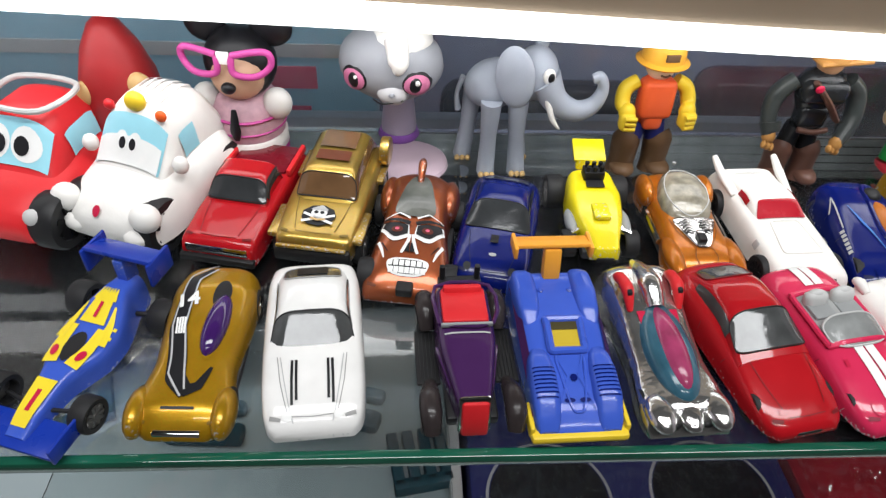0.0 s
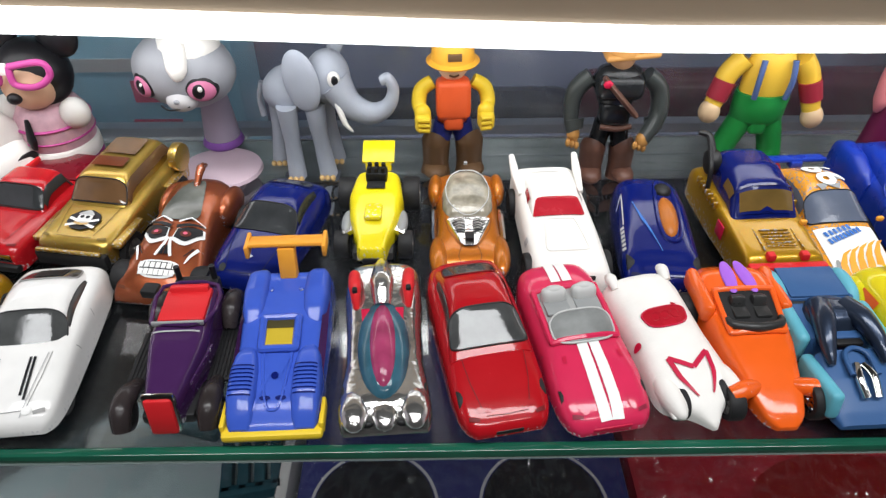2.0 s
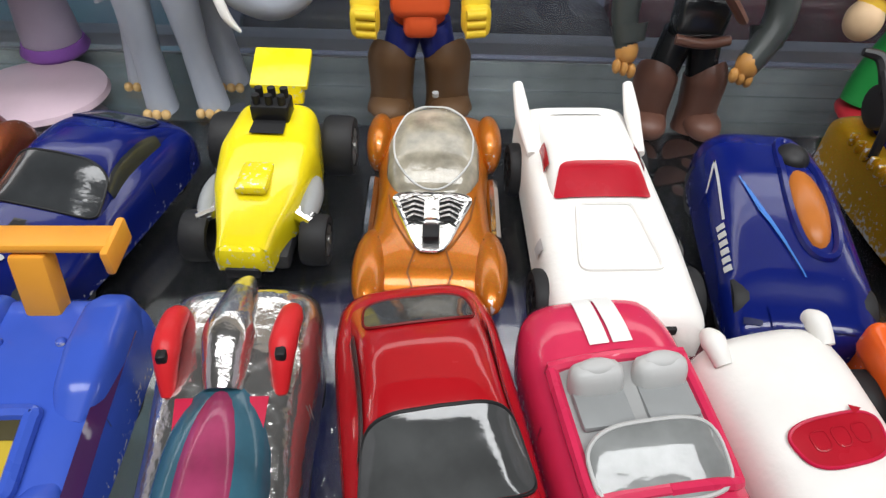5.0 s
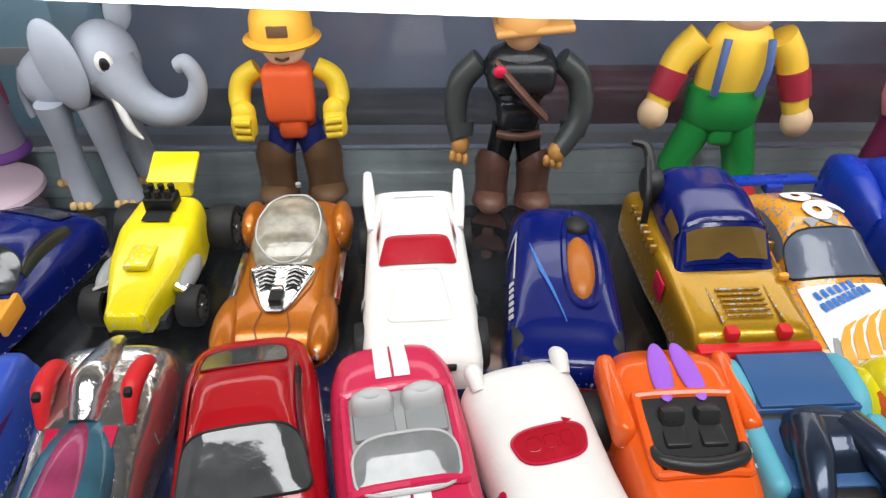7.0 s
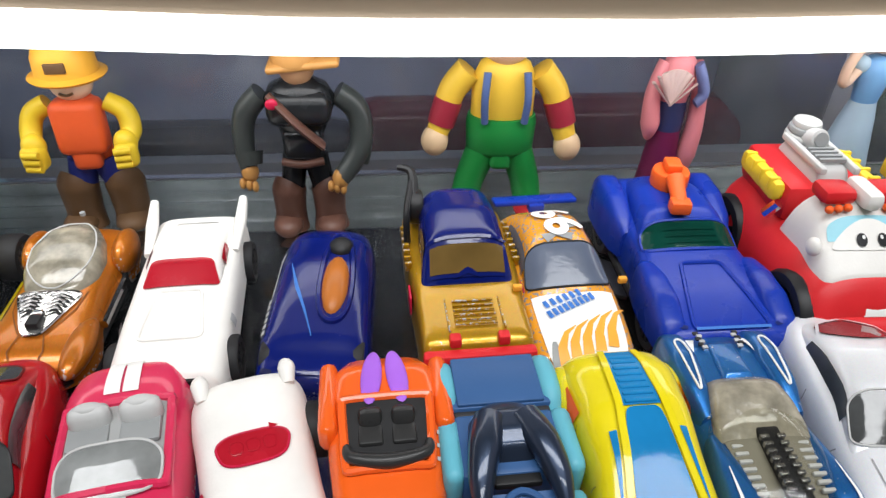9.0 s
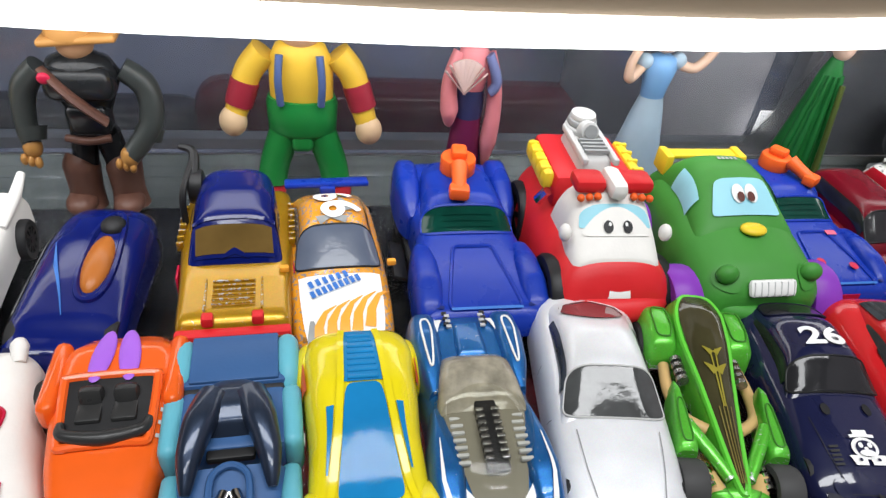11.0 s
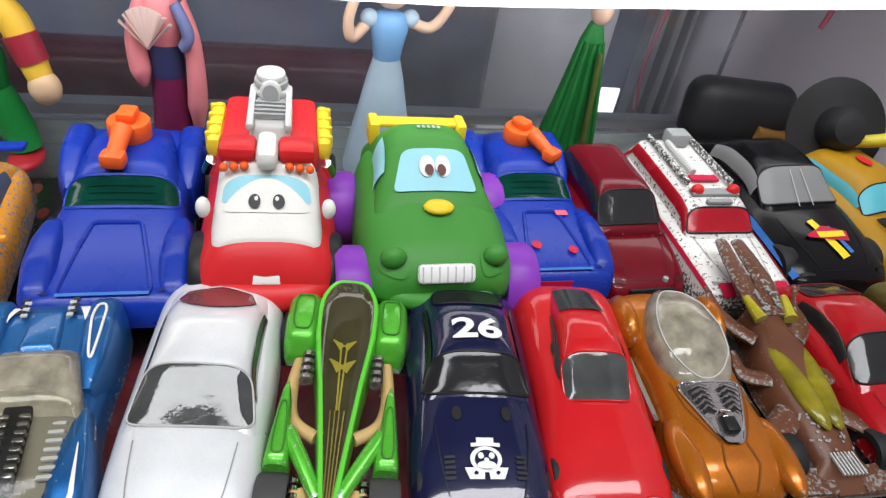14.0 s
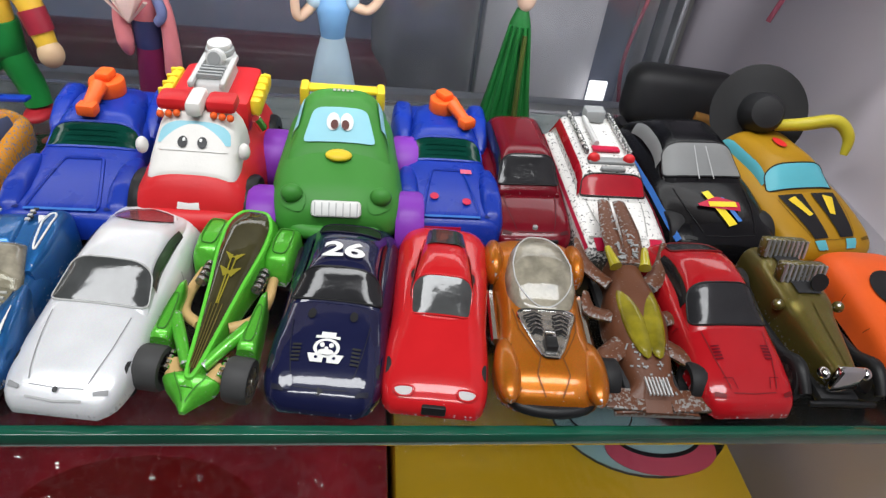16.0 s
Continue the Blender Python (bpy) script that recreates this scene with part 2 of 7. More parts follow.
def cyl(cx, cy, cz, r, h, axis="z", segs=20, r2=None, bevel=0.0, bm=None, rot=(0, 0, 0), mi=0):
    bm = bm or bmesh.new()
    g = bmesh.ops.create_cone(bm, cap_ends=True, segments=segs, radius1=r, radius2=r if r2 is None else r2, depth=h)
    vs = g["verts"]
    fs = list({f for v in vs for f in v.link_faces})
    for f in fs:
        f.material_index = mi
    if bevel:
        es = [e for e in {e for v in vs for e in v.link_edges} if any(len(f.verts) > 4 for f in e.link_faces)]
        b = bmesh.ops.bevel(bm, geom=es, offset=bevel, segments=2, affect="EDGES", profile=0.5)
        vs = list({v for f in b["faces"] for v in f.verts} | {v for v in vs if v.is_valid})
        for f in b["faces"]:
            f.material_index = mi
    turn = {"z": (0, 0, 0), "x": (0, 90, 0), "y": (90, 0, 0)}[axis]
    bmesh.ops.transform(bm, matrix=pose(cx, cy, cz, *rot) @ pose(0, 0, 0, *turn), verts=vs)
    return bm


def ball(cx, cy, cz, rx, ry, rz, bm=None, rot=(0, 0, 0), u=20, v=12, mi=0):
    bm = bm or bmesh.new()
    g = bmesh.ops.create_uvsphere(bm, u_segments=u, v_segments=v, radius=1.0)
    for f in {f for w in g["verts"] for f in w.link_faces}:
        f.material_index = mi
    bmesh.ops.transform(bm, matrix=pose(cx, cy, cz, *rot) @ Matrix.Diagonal((rx, ry, rz, 1)), verts=g["verts"])
    return bm


def tube(points, radii, segs=10, bm=None, mi=0, flat=1.0, samples=6):
    """A smooth round limb through the points, with a radius at each."""
    bm = bm or bmesh.new()
    P = [Vector(p) for p in points]
    n = len(P)
    R = radii if isinstance(radii, (list, tuple)) else [radii] * n
    path = []
    for i in range(n - 1):
        a, b, c, d = P[max(i - 1, 0)], P[i], P[i + 1], P[min(i + 2, n - 1)]
        for k in range(samples):
            t = k / samples
            q = 0.5 * ((2 * b) + (c - a) * t + (2 * a - 5 * b + 4 * c - d) * t * t + (3 * b - a - 3 * c + d) * t ** 3)
            path.append((q, R[i] + (R[i + 1] - R[i]) * t))
    path.append((P[-1], R[-1]))
    rings = []
    side = None
    for i, (q, r) in enumerate(path):
        d = (path[min(i + 1, len(path) - 1)][0] - path[max(i - 1, 0)][0]).normalized()
        if side is None:
            side = d.cross(Vector((0.13, 0.21, 0.97))).normalized() if abs(d.z) < 0.9 else d.cross(Vector((0, 1, 0))).normalized()
        side = (side - d * side.dot(d)).normalized()
        up = d.cross(side)
        rings.append([bm.verts.new(q + r * (math.cos(a) * side + flat * math.sin(a) * up)) for a in [2 * math.pi * j / segs for j in range(segs)]])
    for a, b in zip(rings, rings[1:]):
        for j in range(segs):
            bm.faces.new((a[j], a[(j + 1) % segs], b[(j + 1) % segs], b[j])).material_index = mi
    for ring in (rings[0], rings[-1]):
        bm.faces.new(ring).material_index = mi
    return bm


def lathe(profile, segs=28, bm=None, cx=0, cy=0, mi=0, sx=1.0, sy=1.0):
    bm = bm or bmesh.new()
    rings = [[bm.verts.new((cx + r * sx * math.cos(a), cy + r * sy * math.sin(a), z)) for a in [2 * math.pi * j / segs for j in range(segs)]] for r, z in profile]
    for a, b in zip(rings, rings[1:]):
        for j in range(segs):
            bm.faces.new((a[j], a[(j + 1) % segs], b[(j + 1) % segs], b[j])).material_index = mi
    bm.faces.new(rings[0]).material_index = mi
    bm.faces.new(rings[-1]).material_index = mi
    return bm


class Shell:
    """A lofted shell along y. Stations: (share of the length, half width, top, [bottom], [squareness]); v runs over it from one sill (-1) to the other (1)."""

    def __init__(self, L, stations, bottom=0.004, square=0.42, cx=0.0, y0=0.0):
        self.L, self.cx, self.y0 = L, cx, y0
        S = [tuple(s) + (bottom, square)[len(s) - 3:] if len(s) < 5 else tuple(s) for s in stations]
        us = np.array([s[0] for s in S])
        grid = np.linspace(us[0], us[-1], 121)
        self.us, self.cols = grid, []
        for k in range(1, 5):
            c = np.interp(grid, us, [s[k] for s in S])
            for _ in range(2):
                c[1:-1] = (c[:-2] + 2 * c[1:-1] + c[2:]) / 4
                c[2:-2] = (c[:-4] + 2 * c[2:-2] + c[4:]) / 4
            self.cols.append(c)

    def at(self, u, v, off=0.0):
        w, h, b, p = (float(np.interp(u, self.us, c)) for c in self.cols)
        a = math.asin(min(abs(v), 1.0) ** (1 / (p * 1.15)))
        x = math.copysign(w * max(math.sin(a), 0) ** (p * 1.15), v)
        z = b + (h - b) * max(math.cos(a), 0) ** p
        q = Vector((self.cx + x, self.y0 + u * self.L, z))
        if off:
            du = 0.012
            a1, a2 = self.at(max(u - du, self.us[0]), v), self.at(min(u + du, self.us[-1]), v)
            b1, b2 = self.at(u, max(v - 0.03, -1)), self.at(u, min(v + 0.03, 1))
            n = (b2 - b1).cross(a2 - a1)
            if n.length > 0:
                n.normalize()
                if n.z < -0.2 or (abs(n.z) <= 0.2 and n.x * x < 0):
                    n = -n
                q += n * off
        return q

    def build(self, nu=40, nv=28):
        bm = bmesh.new()
        rows = []
        for i in range(nu + 1):
            u = self.us[0] + (self.us[-1] - self.us[0]) * i / nu
            p = float(np.interp(u, self.us, self.cols[3])) * 1.15
            row = []
            for j in range(nv + 1):
                s = -1 + 2 * j / nv
                row.append(bm.verts.new(self.at(u, math.copysign(math.sin(abs(s) * math.pi / 2) ** p, s))))
            rows.append(row)
        for a, b in zip(rows, rows[1:]):
            for j in range(nv):
                bm.faces.new((a[j], a[j + 1], b[j + 1], b[j]))
            bm.faces.new((a[nv], a[0], b[0], b[nv]))
        bm.faces.new(rows[0])
        bm.faces.new(rows[-1])
        bmesh.ops.remove_doubles(bm, verts=bm.verts, dist=1e-6)
        return bm

    def patch(self, u0, u1, v0, v1, off=0.0003, u0b=None, u1b=None, v0b=None, v1b=None, n=10, bm=None):
        """A skin over part of the shell; the b values are the corners' other ends."""
        bm = bm or bmesh.new()
        v0b, v1b = v0 if v0b is None else v0b, v1 if v1b is None else v1b
        rows = []
        for i in range(n + 1):
            s = i / n
            rows.append([bm.verts.new(self.at(u0 + (u1 - u0) * s, (v0 + (v0b - v0) * s) * (1 - j / n) + (v1 + (v1b - v1) * s) * j / n, off)) for j in range(n + 1)])
        for a, b in zip(rows, rows[1:]):
            for j in range(n):
                bm.faces.new((a[j], a[j + 1], b[j + 1], b[j]))
        return bm

    def disc(self, u, v, ru, rv, off=0.0004, n=20, rings=4, bm=None, a0=0.0, a1=2 * math.pi):
        bm = bm or bmesh.new()
        full = abs(a1 - a0 - 2 * math.pi) < 1e-6
        c = bm.verts.new(self.at(u, v, off))
        last = None
        for k in range(1, rings + 1):
            ring = [bm.verts.new(self.at(u + ru * k / rings * math.sin(a0 + (a1 - a0) * j / n), v + rv * k / rings * math.cos(a0 + (a1 - a0) * j / n), off)) for j in range(n + (0 if full else 1))]
            m = len(ring)
            for j in range(m if full else m - 1):
                if last is None:
                    bm.faces.new((c, ring[j], ring[(j + 1) % m]))
                else:
                    bm.faces.new((last[j], ring[j], ring[(j + 1) % m], last[(j + 1) % m]))
            last = ring
        return bm

    def rounded(self, u0, u1, va, vb, n=48, p=4.5, c=0.0, k=1.0):
        """(u, v) points of a pane with rounded corners, va and vb its half widths at either end."""
        pts = []
        for i in range(n):
            a = 2 * math.pi * i / n
            su = math.copysign(abs(math.sin(a)) ** (2 / p), math.sin(a)) * k
            sv = math.copysign(abs(math.cos(a)) ** (2 / p), math.cos(a)) * k
            pts.append(((u0 + u1) / 2 + (u1 - u0) / 2 * su, c + (va + (vb - va) * (su + 1) / 2) * sv))
        return pts

    def pane(self, u0, u1, va, vb, off=0.0004, p=4.5, c=0.0, rings=6, n=48, bm=None):
        bm = bm or bmesh.new()
        last = [bm.verts.new(self.at((u0 + u1) / 2, c, off))] * n
        for k in range(1, rings + 1):
            ring = [bm.verts.new(self.at(u, v, off)) for u, v in self.rounded(u0, u1, va, vb, n, p, c, k / rings)]
            for j in range(n):
                q = [last[j], ring[j], ring[(j + 1) % n], last[(j + 1) % n]]
                bm.faces.new(q if k > 1 else q[:3])
            last = ring
        return bm

    def rim(self, u0, u1, va, vb, r, off=0.0004, p=4.5, c=0.0, n=48, bm=None):
        """A thin raised bead round a pane."""
        pts = [self.at(u, v, off) for u, v in self.rounded(u0, u1, va, vb, n, p, c)]
        return tube(pts + pts[:1], r, 6, bm, samples=1)

    def ribbon(self, pts, widths, off=0.0004, steps=8, bm=None, smooth=True):
        """A band through (u, v) points; widths across it in metres."""
        bm = bm or bmesh.new()
        n = len(pts)
        W = widths if isinstance(widths, (list, tuple)) else [widths] * n
        path = []
        for i in range(n - 1):
            for k in range(steps):
                t = k / steps
                path.append((pts[i][0] + (pts[i + 1][0] - pts[i][0]) * t, pts[i][1] + (pts[i + 1][1] - pts[i][1]) * t, W[i] + (W[i + 1] - W[i]) * t))
        path.append((*pts[-1], W[-1]))
        q = [self.at(u, v, off) for u, v, _ in path]
        left, right = [], []
        for i in range(len(q)):
            d = (q[min(i + 1, len(q) - 1)] - q[max(i - 1, 0)]).normalized()
            u, v, w = path[i]
            nrm = (self.at(u, v, off + 0.001) - self.at(u, v, off - 0.0005)).normalized()
            s = d.cross(nrm).normalized() * (w / 2)
            left.append(bm.verts.new(q[i] - s))
            right.append(bm.verts.new(q[i] + s))
        for i in range(len(q) - 1):
            bm.faces.new((left[i], right[i], right[i + 1], left[i + 1]))
        return bm

    def letters(self, text, u, v, size, turn=0.0, off=0.0005, stretch=1.0):
        """Characters laid on the shell, read from the nose side; size in metres."""
        cu = bpy.data.curves.new("letters", "FONT")
        cu.body, cu.align_x, cu.align_y, cu.size, cu.offset = text, "CENTER", "CENTER", 1.0, 0.03
        ob = bpy.data.objects.new("letters", cu)
        me = ob.to_mesh()
        bm = bmesh.new()
        bm.from_mesh(me)
        ob.to_mesh_clear()
        bpy.data.objects.remove(ob)
        bmesh.ops.triangulate(bm, faces=bm.faces)
        w = float(np.interp(u, self.us, self.cols[0]))
        c, s = math.cos(radians(turn)), math.sin(radians(turn))
        mid = self.at(u, v)
        for vert in bm.verts:
            x, y = vert.co.x * size * stretch, vert.co.y * size
            x, y = c * x - s * y, s * x + c * y
            uu = u + y / self.L
            vv = v
            lo, hi = -1.0, 1.0
            for _ in range(18):
                m_ = (lo + hi) / 2
                if self.at(uu, m_).x < mid.x + x:
                    lo = m_
                else:
                    hi = m_
            vert.co = self.at(uu, (lo + hi) / 2, off)
        return bm


def wheel(parent, x, y, r, w, rim=RIM, tyre=TYRE, spokes=5, out=None):
    """A wheel with its axle along x; tyre, rim with spokes."""
    out = (1 if x > 0 else -1) if out is None else out
    hub = new("wheel")
    hub.parent = parent
    hub.location = (x, y, r)
    bm = bmesh.new()
    segs = 24
    prof = [(r * 0.66, -w / 2), (r * 0.93, -w / 2), (r, -w / 2 * 0.72), (r, w / 2 * 0.72), (r * 0.93, w / 2), (r * 0.66, w / 2)]
    rings = [[bm.verts.new((z, a_ * math.cos(t), a_ * math.sin(t))) for t in [2 * math.pi * j / segs for j in range(segs)]] for a_, z in prof]
    for a, b in zip(rings, rings[1:] + rings[:1]):
        for j in range(segs):
            bm.faces.new((a[j], a[(j + 1) % segs], b[(j + 1) % segs], b[j]))
    part("tyre", bm, tyre, hub)
    bm = cyl(out * w * 0.28, 0, 0, r * 0.67, w * 0.2, "x", 20)
    for k in range(spokes):
        a = 360 / spokes * k
        box(out * w * 0.42, 0, 0, w * 0.14, r * 0.16, r * 1.2, bm=bm, rot=(a, 0, 0))
    cyl(out * w * 0.44, 0, 0, r * 0.18, w * 0.2, "x", 10, bm=bm)
    part("rim", bm, rim, hub)
    return hub


def four_wheels(root, L, W, uf=0.18, ur=0.80, r=0.0055, w=0.0045, rim=RIM, rr=None, out=0.0004, wr=None, tyre=TYRE):
    for u, rad, wid in ((uf, r, w), (ur, rr or r, wr or w)):
        for s in (-1, 1):
            wheel(root, s * (W / 2 - wid / 2 + out), u * L, rad, wid, rim, tyre)
    bm = cyl(0, uf * L, r, 0.0007, W * 0.8, "x", 8)
    cyl(0, ur * L, rr or r, 0.0007, W * 0.8, "x", 8, bm=bm)
    part("axle", bm, RIM, root)


def at_nose(x, y, head):
    """Pose of a toy: nose at x, y; head: degrees by which the tail lies to the right of straight back."""
    return pose(x, y, 0, 0, 0, -head)


SPORT = [(0, .72, .0075), (.02, .86, .0095), (.10, .95, .0118), (.22, .99, .0138), (.38, 1, .0158), (.62, 1, .0166), (.85, .98, .0166), (.97, .90, .0150), (1, .80, .0110)]
CABIN = [(.33, .90, .0148), (.36, .90, .0158), (.54, .78, .0222), (.60, .76, .0230), (.70, .76, .0230), (.76, .77, .0220), (.93, .82, .0165), (.96, .82, .0140)]


CABIN_SHORT = [(.40, .86, .0150), (.43, .86, .0165), (.55, .74, .0222), (.59, .72, .0229), (.74, .72, .0227), (.78, .73, .0218), (.93, .80, .0176), (.96, .80, .0150)]


def scaled(st, half, k=1.0):
    return [(s[0], s[1] * half, s[2] * k, *s[3:]) for s in st]


def toy_car(label, x, y, head, L, W, paint, body=SPORT, cabin=CABIN, glass=WINDOW, hk=1.0, ck=1.0, square=0.42, csq=0.5, wheels=True, name="toy_car", front=True, rear=True, sides=True,
            base=BASE, uf=0.18, ur=0.80, r=0.0055, w=0.0045, rim=RIM, bottom=0.004, category="toy car", out=-0.0014, trim=BLACK, rr=None, wr=None, group="", detail=True):
    root = thing(name, label, category, at_nose(x, y, head), group)
    sh = Shell(L, scaled(body, W / 2, hk), bottom, square)
    bodyob = part("body", sh.build(), paint, root, angle=60)
    cb = None
    if cabin:
        cb = Shell(L, [(s[0], s[1] * W / 2, s[2] * ck, *s[3:]) for s in cabin], 0.010, csq)
        part("roof", cb.build(34, 24), paint, root, angle=60)
        us = [s[0] for s in cabin]
        wa, wb, ra, rb = us[1] + 0.008, us[2] - 0.004, us[-3] + 0.012, us[-2] - 0.02
        if front:
            part("windshield", cb.pane(wa, wb, .93, .90, .00035, 6), glass, root)
            part("window_trim", cb.rim(wa - .004, wb + .004, .94, .91, .00028, .0003, 6), trim, root)
        if rear and rb > ra:
            part("rear_window", cb.pane(ra, rb, .78, .70, .00035, 4), glass, root)
            part("rear_trim", cb.rim(ra, rb, .79, .71, .00026, .0003, 4), seam_of(paint), root)
        if sides:
            for s in (-1, 1):
                a, b = sorted((s * .90, s * .990))
                part("side_window", cb.patch(wb - .05, ra + .03, a, b, .0003), glass, root)
    if detail:
        seams(root, sh, cabin is not None, seam_of(paint))
    if base:
        part("chassis", box(0, L * .5, .0038, W * .86, L * .9, .0030, .0008), base, root)
    if wheels:
        four_wheels(root, L, W, uf, ur, r, w, rim, rr, out, wr)
    return root, sh, cb, bodyob


def seam_of(paint):
    """The paint's own colour multiplied by 0.38, for shut lines."""
    name = paint.name + "_seam"
    return bpy.data.materials.get(name) or plastic(name, tuple(c * .38 for c in SHADES[paint.name]), rough=.5)


def bare(paint):
    """The same paint with no chips, for beads and thin lips."""
    name = paint.name + "_bead"
    return bpy.data.materials.get(name) or plastic(name, SHADES[paint.name], rough=.28, coat=.5)


def seams(root, sh, bonnet, ink):
    """Shut lines of bonnet and doors, lamps and a grille slot, as cast in small toy bodies."""
    if bonnet:
        bm = sh.ribbon([(.07, -.50), (.20, -.60), (.335, -.66)], .00028, .00022)
        sh.ribbon([(.07, .50), (.20, .60), (.335, .66)], .00028, .00022, bm=bm)
        sh.ribbon([(.055, -.48), (.050, 0), (.055, .48)], .00028, .00022, bm=bm)
        part("bonnet_seam", bm, ink, root)
    for s in (-1, 1):
        bm = sh.ribbon([(.40, s * .955), (.41, s * .992)], .0003, .00022)
        sh.ribbon([(.64, s * .955), (.63, s * .992)], .0003, .00022, bm=bm)
        part("door_seam", bm, ink, root)
        bm = sh.ribbon([(.045, s * .66), (.06, s * .86)], [.0010, .0014], .00035)
        part("headlight", bm, ink, root)


def frame_of(sh, u0, u1, v, width):
    bm = sh.ribbon([(u0, -v), (u0, v)], width, .0004)
    sh.ribbon([(u1, -v), (u1, v)], width, .0004, bm=bm)
    for s in (-1, 1):
        sh.ribbon([(u0, s * v), (u1, s * v)], width, .0004, bm=bm)
    return bm


def lamps(root, sh, u, v, ru, rv, m=CHROME):
    for s in (-1, 1):
        part("headlight", sh.disc(u, s * v, ru, rv, .0004, 14, 2), m, root)


def raised_rim(root, sh, u0, u1, v, r, paint):
    """A raised lip round an opening, so that its floor lies sunk."""
    q = [sh.at(u, w, r * .6) for u, w in ((u0, 0), (u0, v * .6), (u0, v * .94), (u0 + .02, v), (u0 * .5 + u1 * .5, v), (u1 - .02, v), (u1, v * .94), (u1, 0), (u1, -v * .94), (u1 - .02, -v), (u0 * .5 + u1 * .5, -v), (u0 + .02, -v), (u0, -v * .94), (u0, -v * .6), (u0, 0))]
    part("opening_rim", tube(q, r, 8), bare(paint), root)


def bars(root, sh, rows, m):
    """Printed words too small to read: plain bars."""
    for u, v0, v1, wd in rows:
        part("printed_bar", sh.ribbon([(u, v0), (u, v1)], wd, .0005), m, root)

# ---------------------------------------------------------------- the cabinet
GLASS = clear_mat("shelf_glass", (0.935, 0.95, 0.95), 1.0, 0.05, dust_haze=0.004)
GLASS_EDGE = mat("green_glass_edge", (0.012, 0.10, 0.06), rough=0.12, coat=1.0, vary=0.5, grain=120, bump=0.1)
LAVENDER = mat("lavender_wall", (0.62, 0.57, 0.63), rough=0.6, vary=0.06, grain=30, bump=0.05)
ALU = mat("aluminium", (0.55, 0.55, 0.56), rough=0.3, metal=0.9, vary=0.1)
DARK_BACK = mat("dark_back_panel", (0.19, 0.21, 0.30), rough=0.35, vary=0.7, grain=28, bump=0.3, bscale=30)
TAN_BOARD = mat("tan_board", (0.30, 0.235, 0.165), rough=0.5, vary=0.1, grain=40)
LOWER_WHITE = mat("pale_lower_board", (0.50, 0.54, 0.53), rough=0.35, vary=0.1, grain=30)
LED = glow_mat("led_white", (1.0, 1.0, 1.0), 2.6)
ROOM = mat("shop_wall", (0.20, 0.195, 0.19), rough=0.8, vary=0.1, grain=4)
ROOM_DARK = mat("unseen_floor", (0.16, 0.15, 0.15), rough=0.5, vary=0.2, grain=6)

X0, X1 = -0.42, 0.603
shelf = thing("glass_shelf", "clear glass shelf with a polished green front edge", "shelf", kind="structure")
bm = box((X0 + X1) / 2, 0.0895, -0.0025, X1 - X0, 0.177, 0.005)
pane = part("pane", bm, GLASS, shelf, smooth=False)
pane.visible_shadow = False
bm = box((X0 + X1) / 2, -0.0006, -0.0025, X1 - X0, 0.0032, 0.0052, 0.0008)
part("front_edge", bm, GLASS_EDGE, shelf, "polished green glass edge")
bm = box((X0 + X1) / 2, 0.1786, -0.0025, X1 - X0, 0.0012, 0.0050, 0.0003)
part("rear_edge", bm, mat("pale_glass_edge", (0.34, 0.38, 0.38), rough=0.25, coat=0.6, vary=0.6, grain=160), shelf)

tagged(single("wall_right", box(0.613, 0.05, 0.0, 0.02, 0.52, 0.70), LAVENDER, "", "", smooth=False), "pale lavender painted side panel of the cabinet", "wall", kind="structure")
tagged(single("wall_left", box(-0.43, 0.05, 0.0, 0.02, 0.52, 0.70), LAVENDER, "", "", smooth=False), "pale lavender painted side panel of the cabinet", "wall", kind="structure")
tagged(single("wall_back", box(0.09, 0.322, 0.0, 1.02, 0.02, 0.70), DARK_BACK, "", "", smooth=False), "dark glossy back panel of the cabinet", "wall", kind="structure")
# haze of the strip light's reflection is put into this pane's pale layer
back_glass = tagged(single("window_1", box(0.07, 0.1815, 0.0995, 0.93, 0.003, 0.199), clear_mat("back_glass", (0.94, 0.95, 0.96), 0.8, 0.10, dust_haze=0.050), "", "", smooth=False), "clear rear glass pane behind the figurines", "window", kind="structure")
back_glass.visible_shadow = False

post = thing("corner_post", "brushed aluminium corner profile of the cabinet", "post", kind="structure")
for dx, wd in ((0, .008), (.012, .005), (.021, .003)):
    part("profile", box(0.570 + dx, 0.300, 0.0, wd, 0.012, 0.68, 0.0008), ALU, post)

# lower shelf with wrapped goods
tagged(single("floor", box(0.09, 0.12, -0.2105, 1.02, 0.42, 0.02), LOWER_WHITE, "", "", smooth=False), "pale lower shelf board", "shelf board", kind="structure")


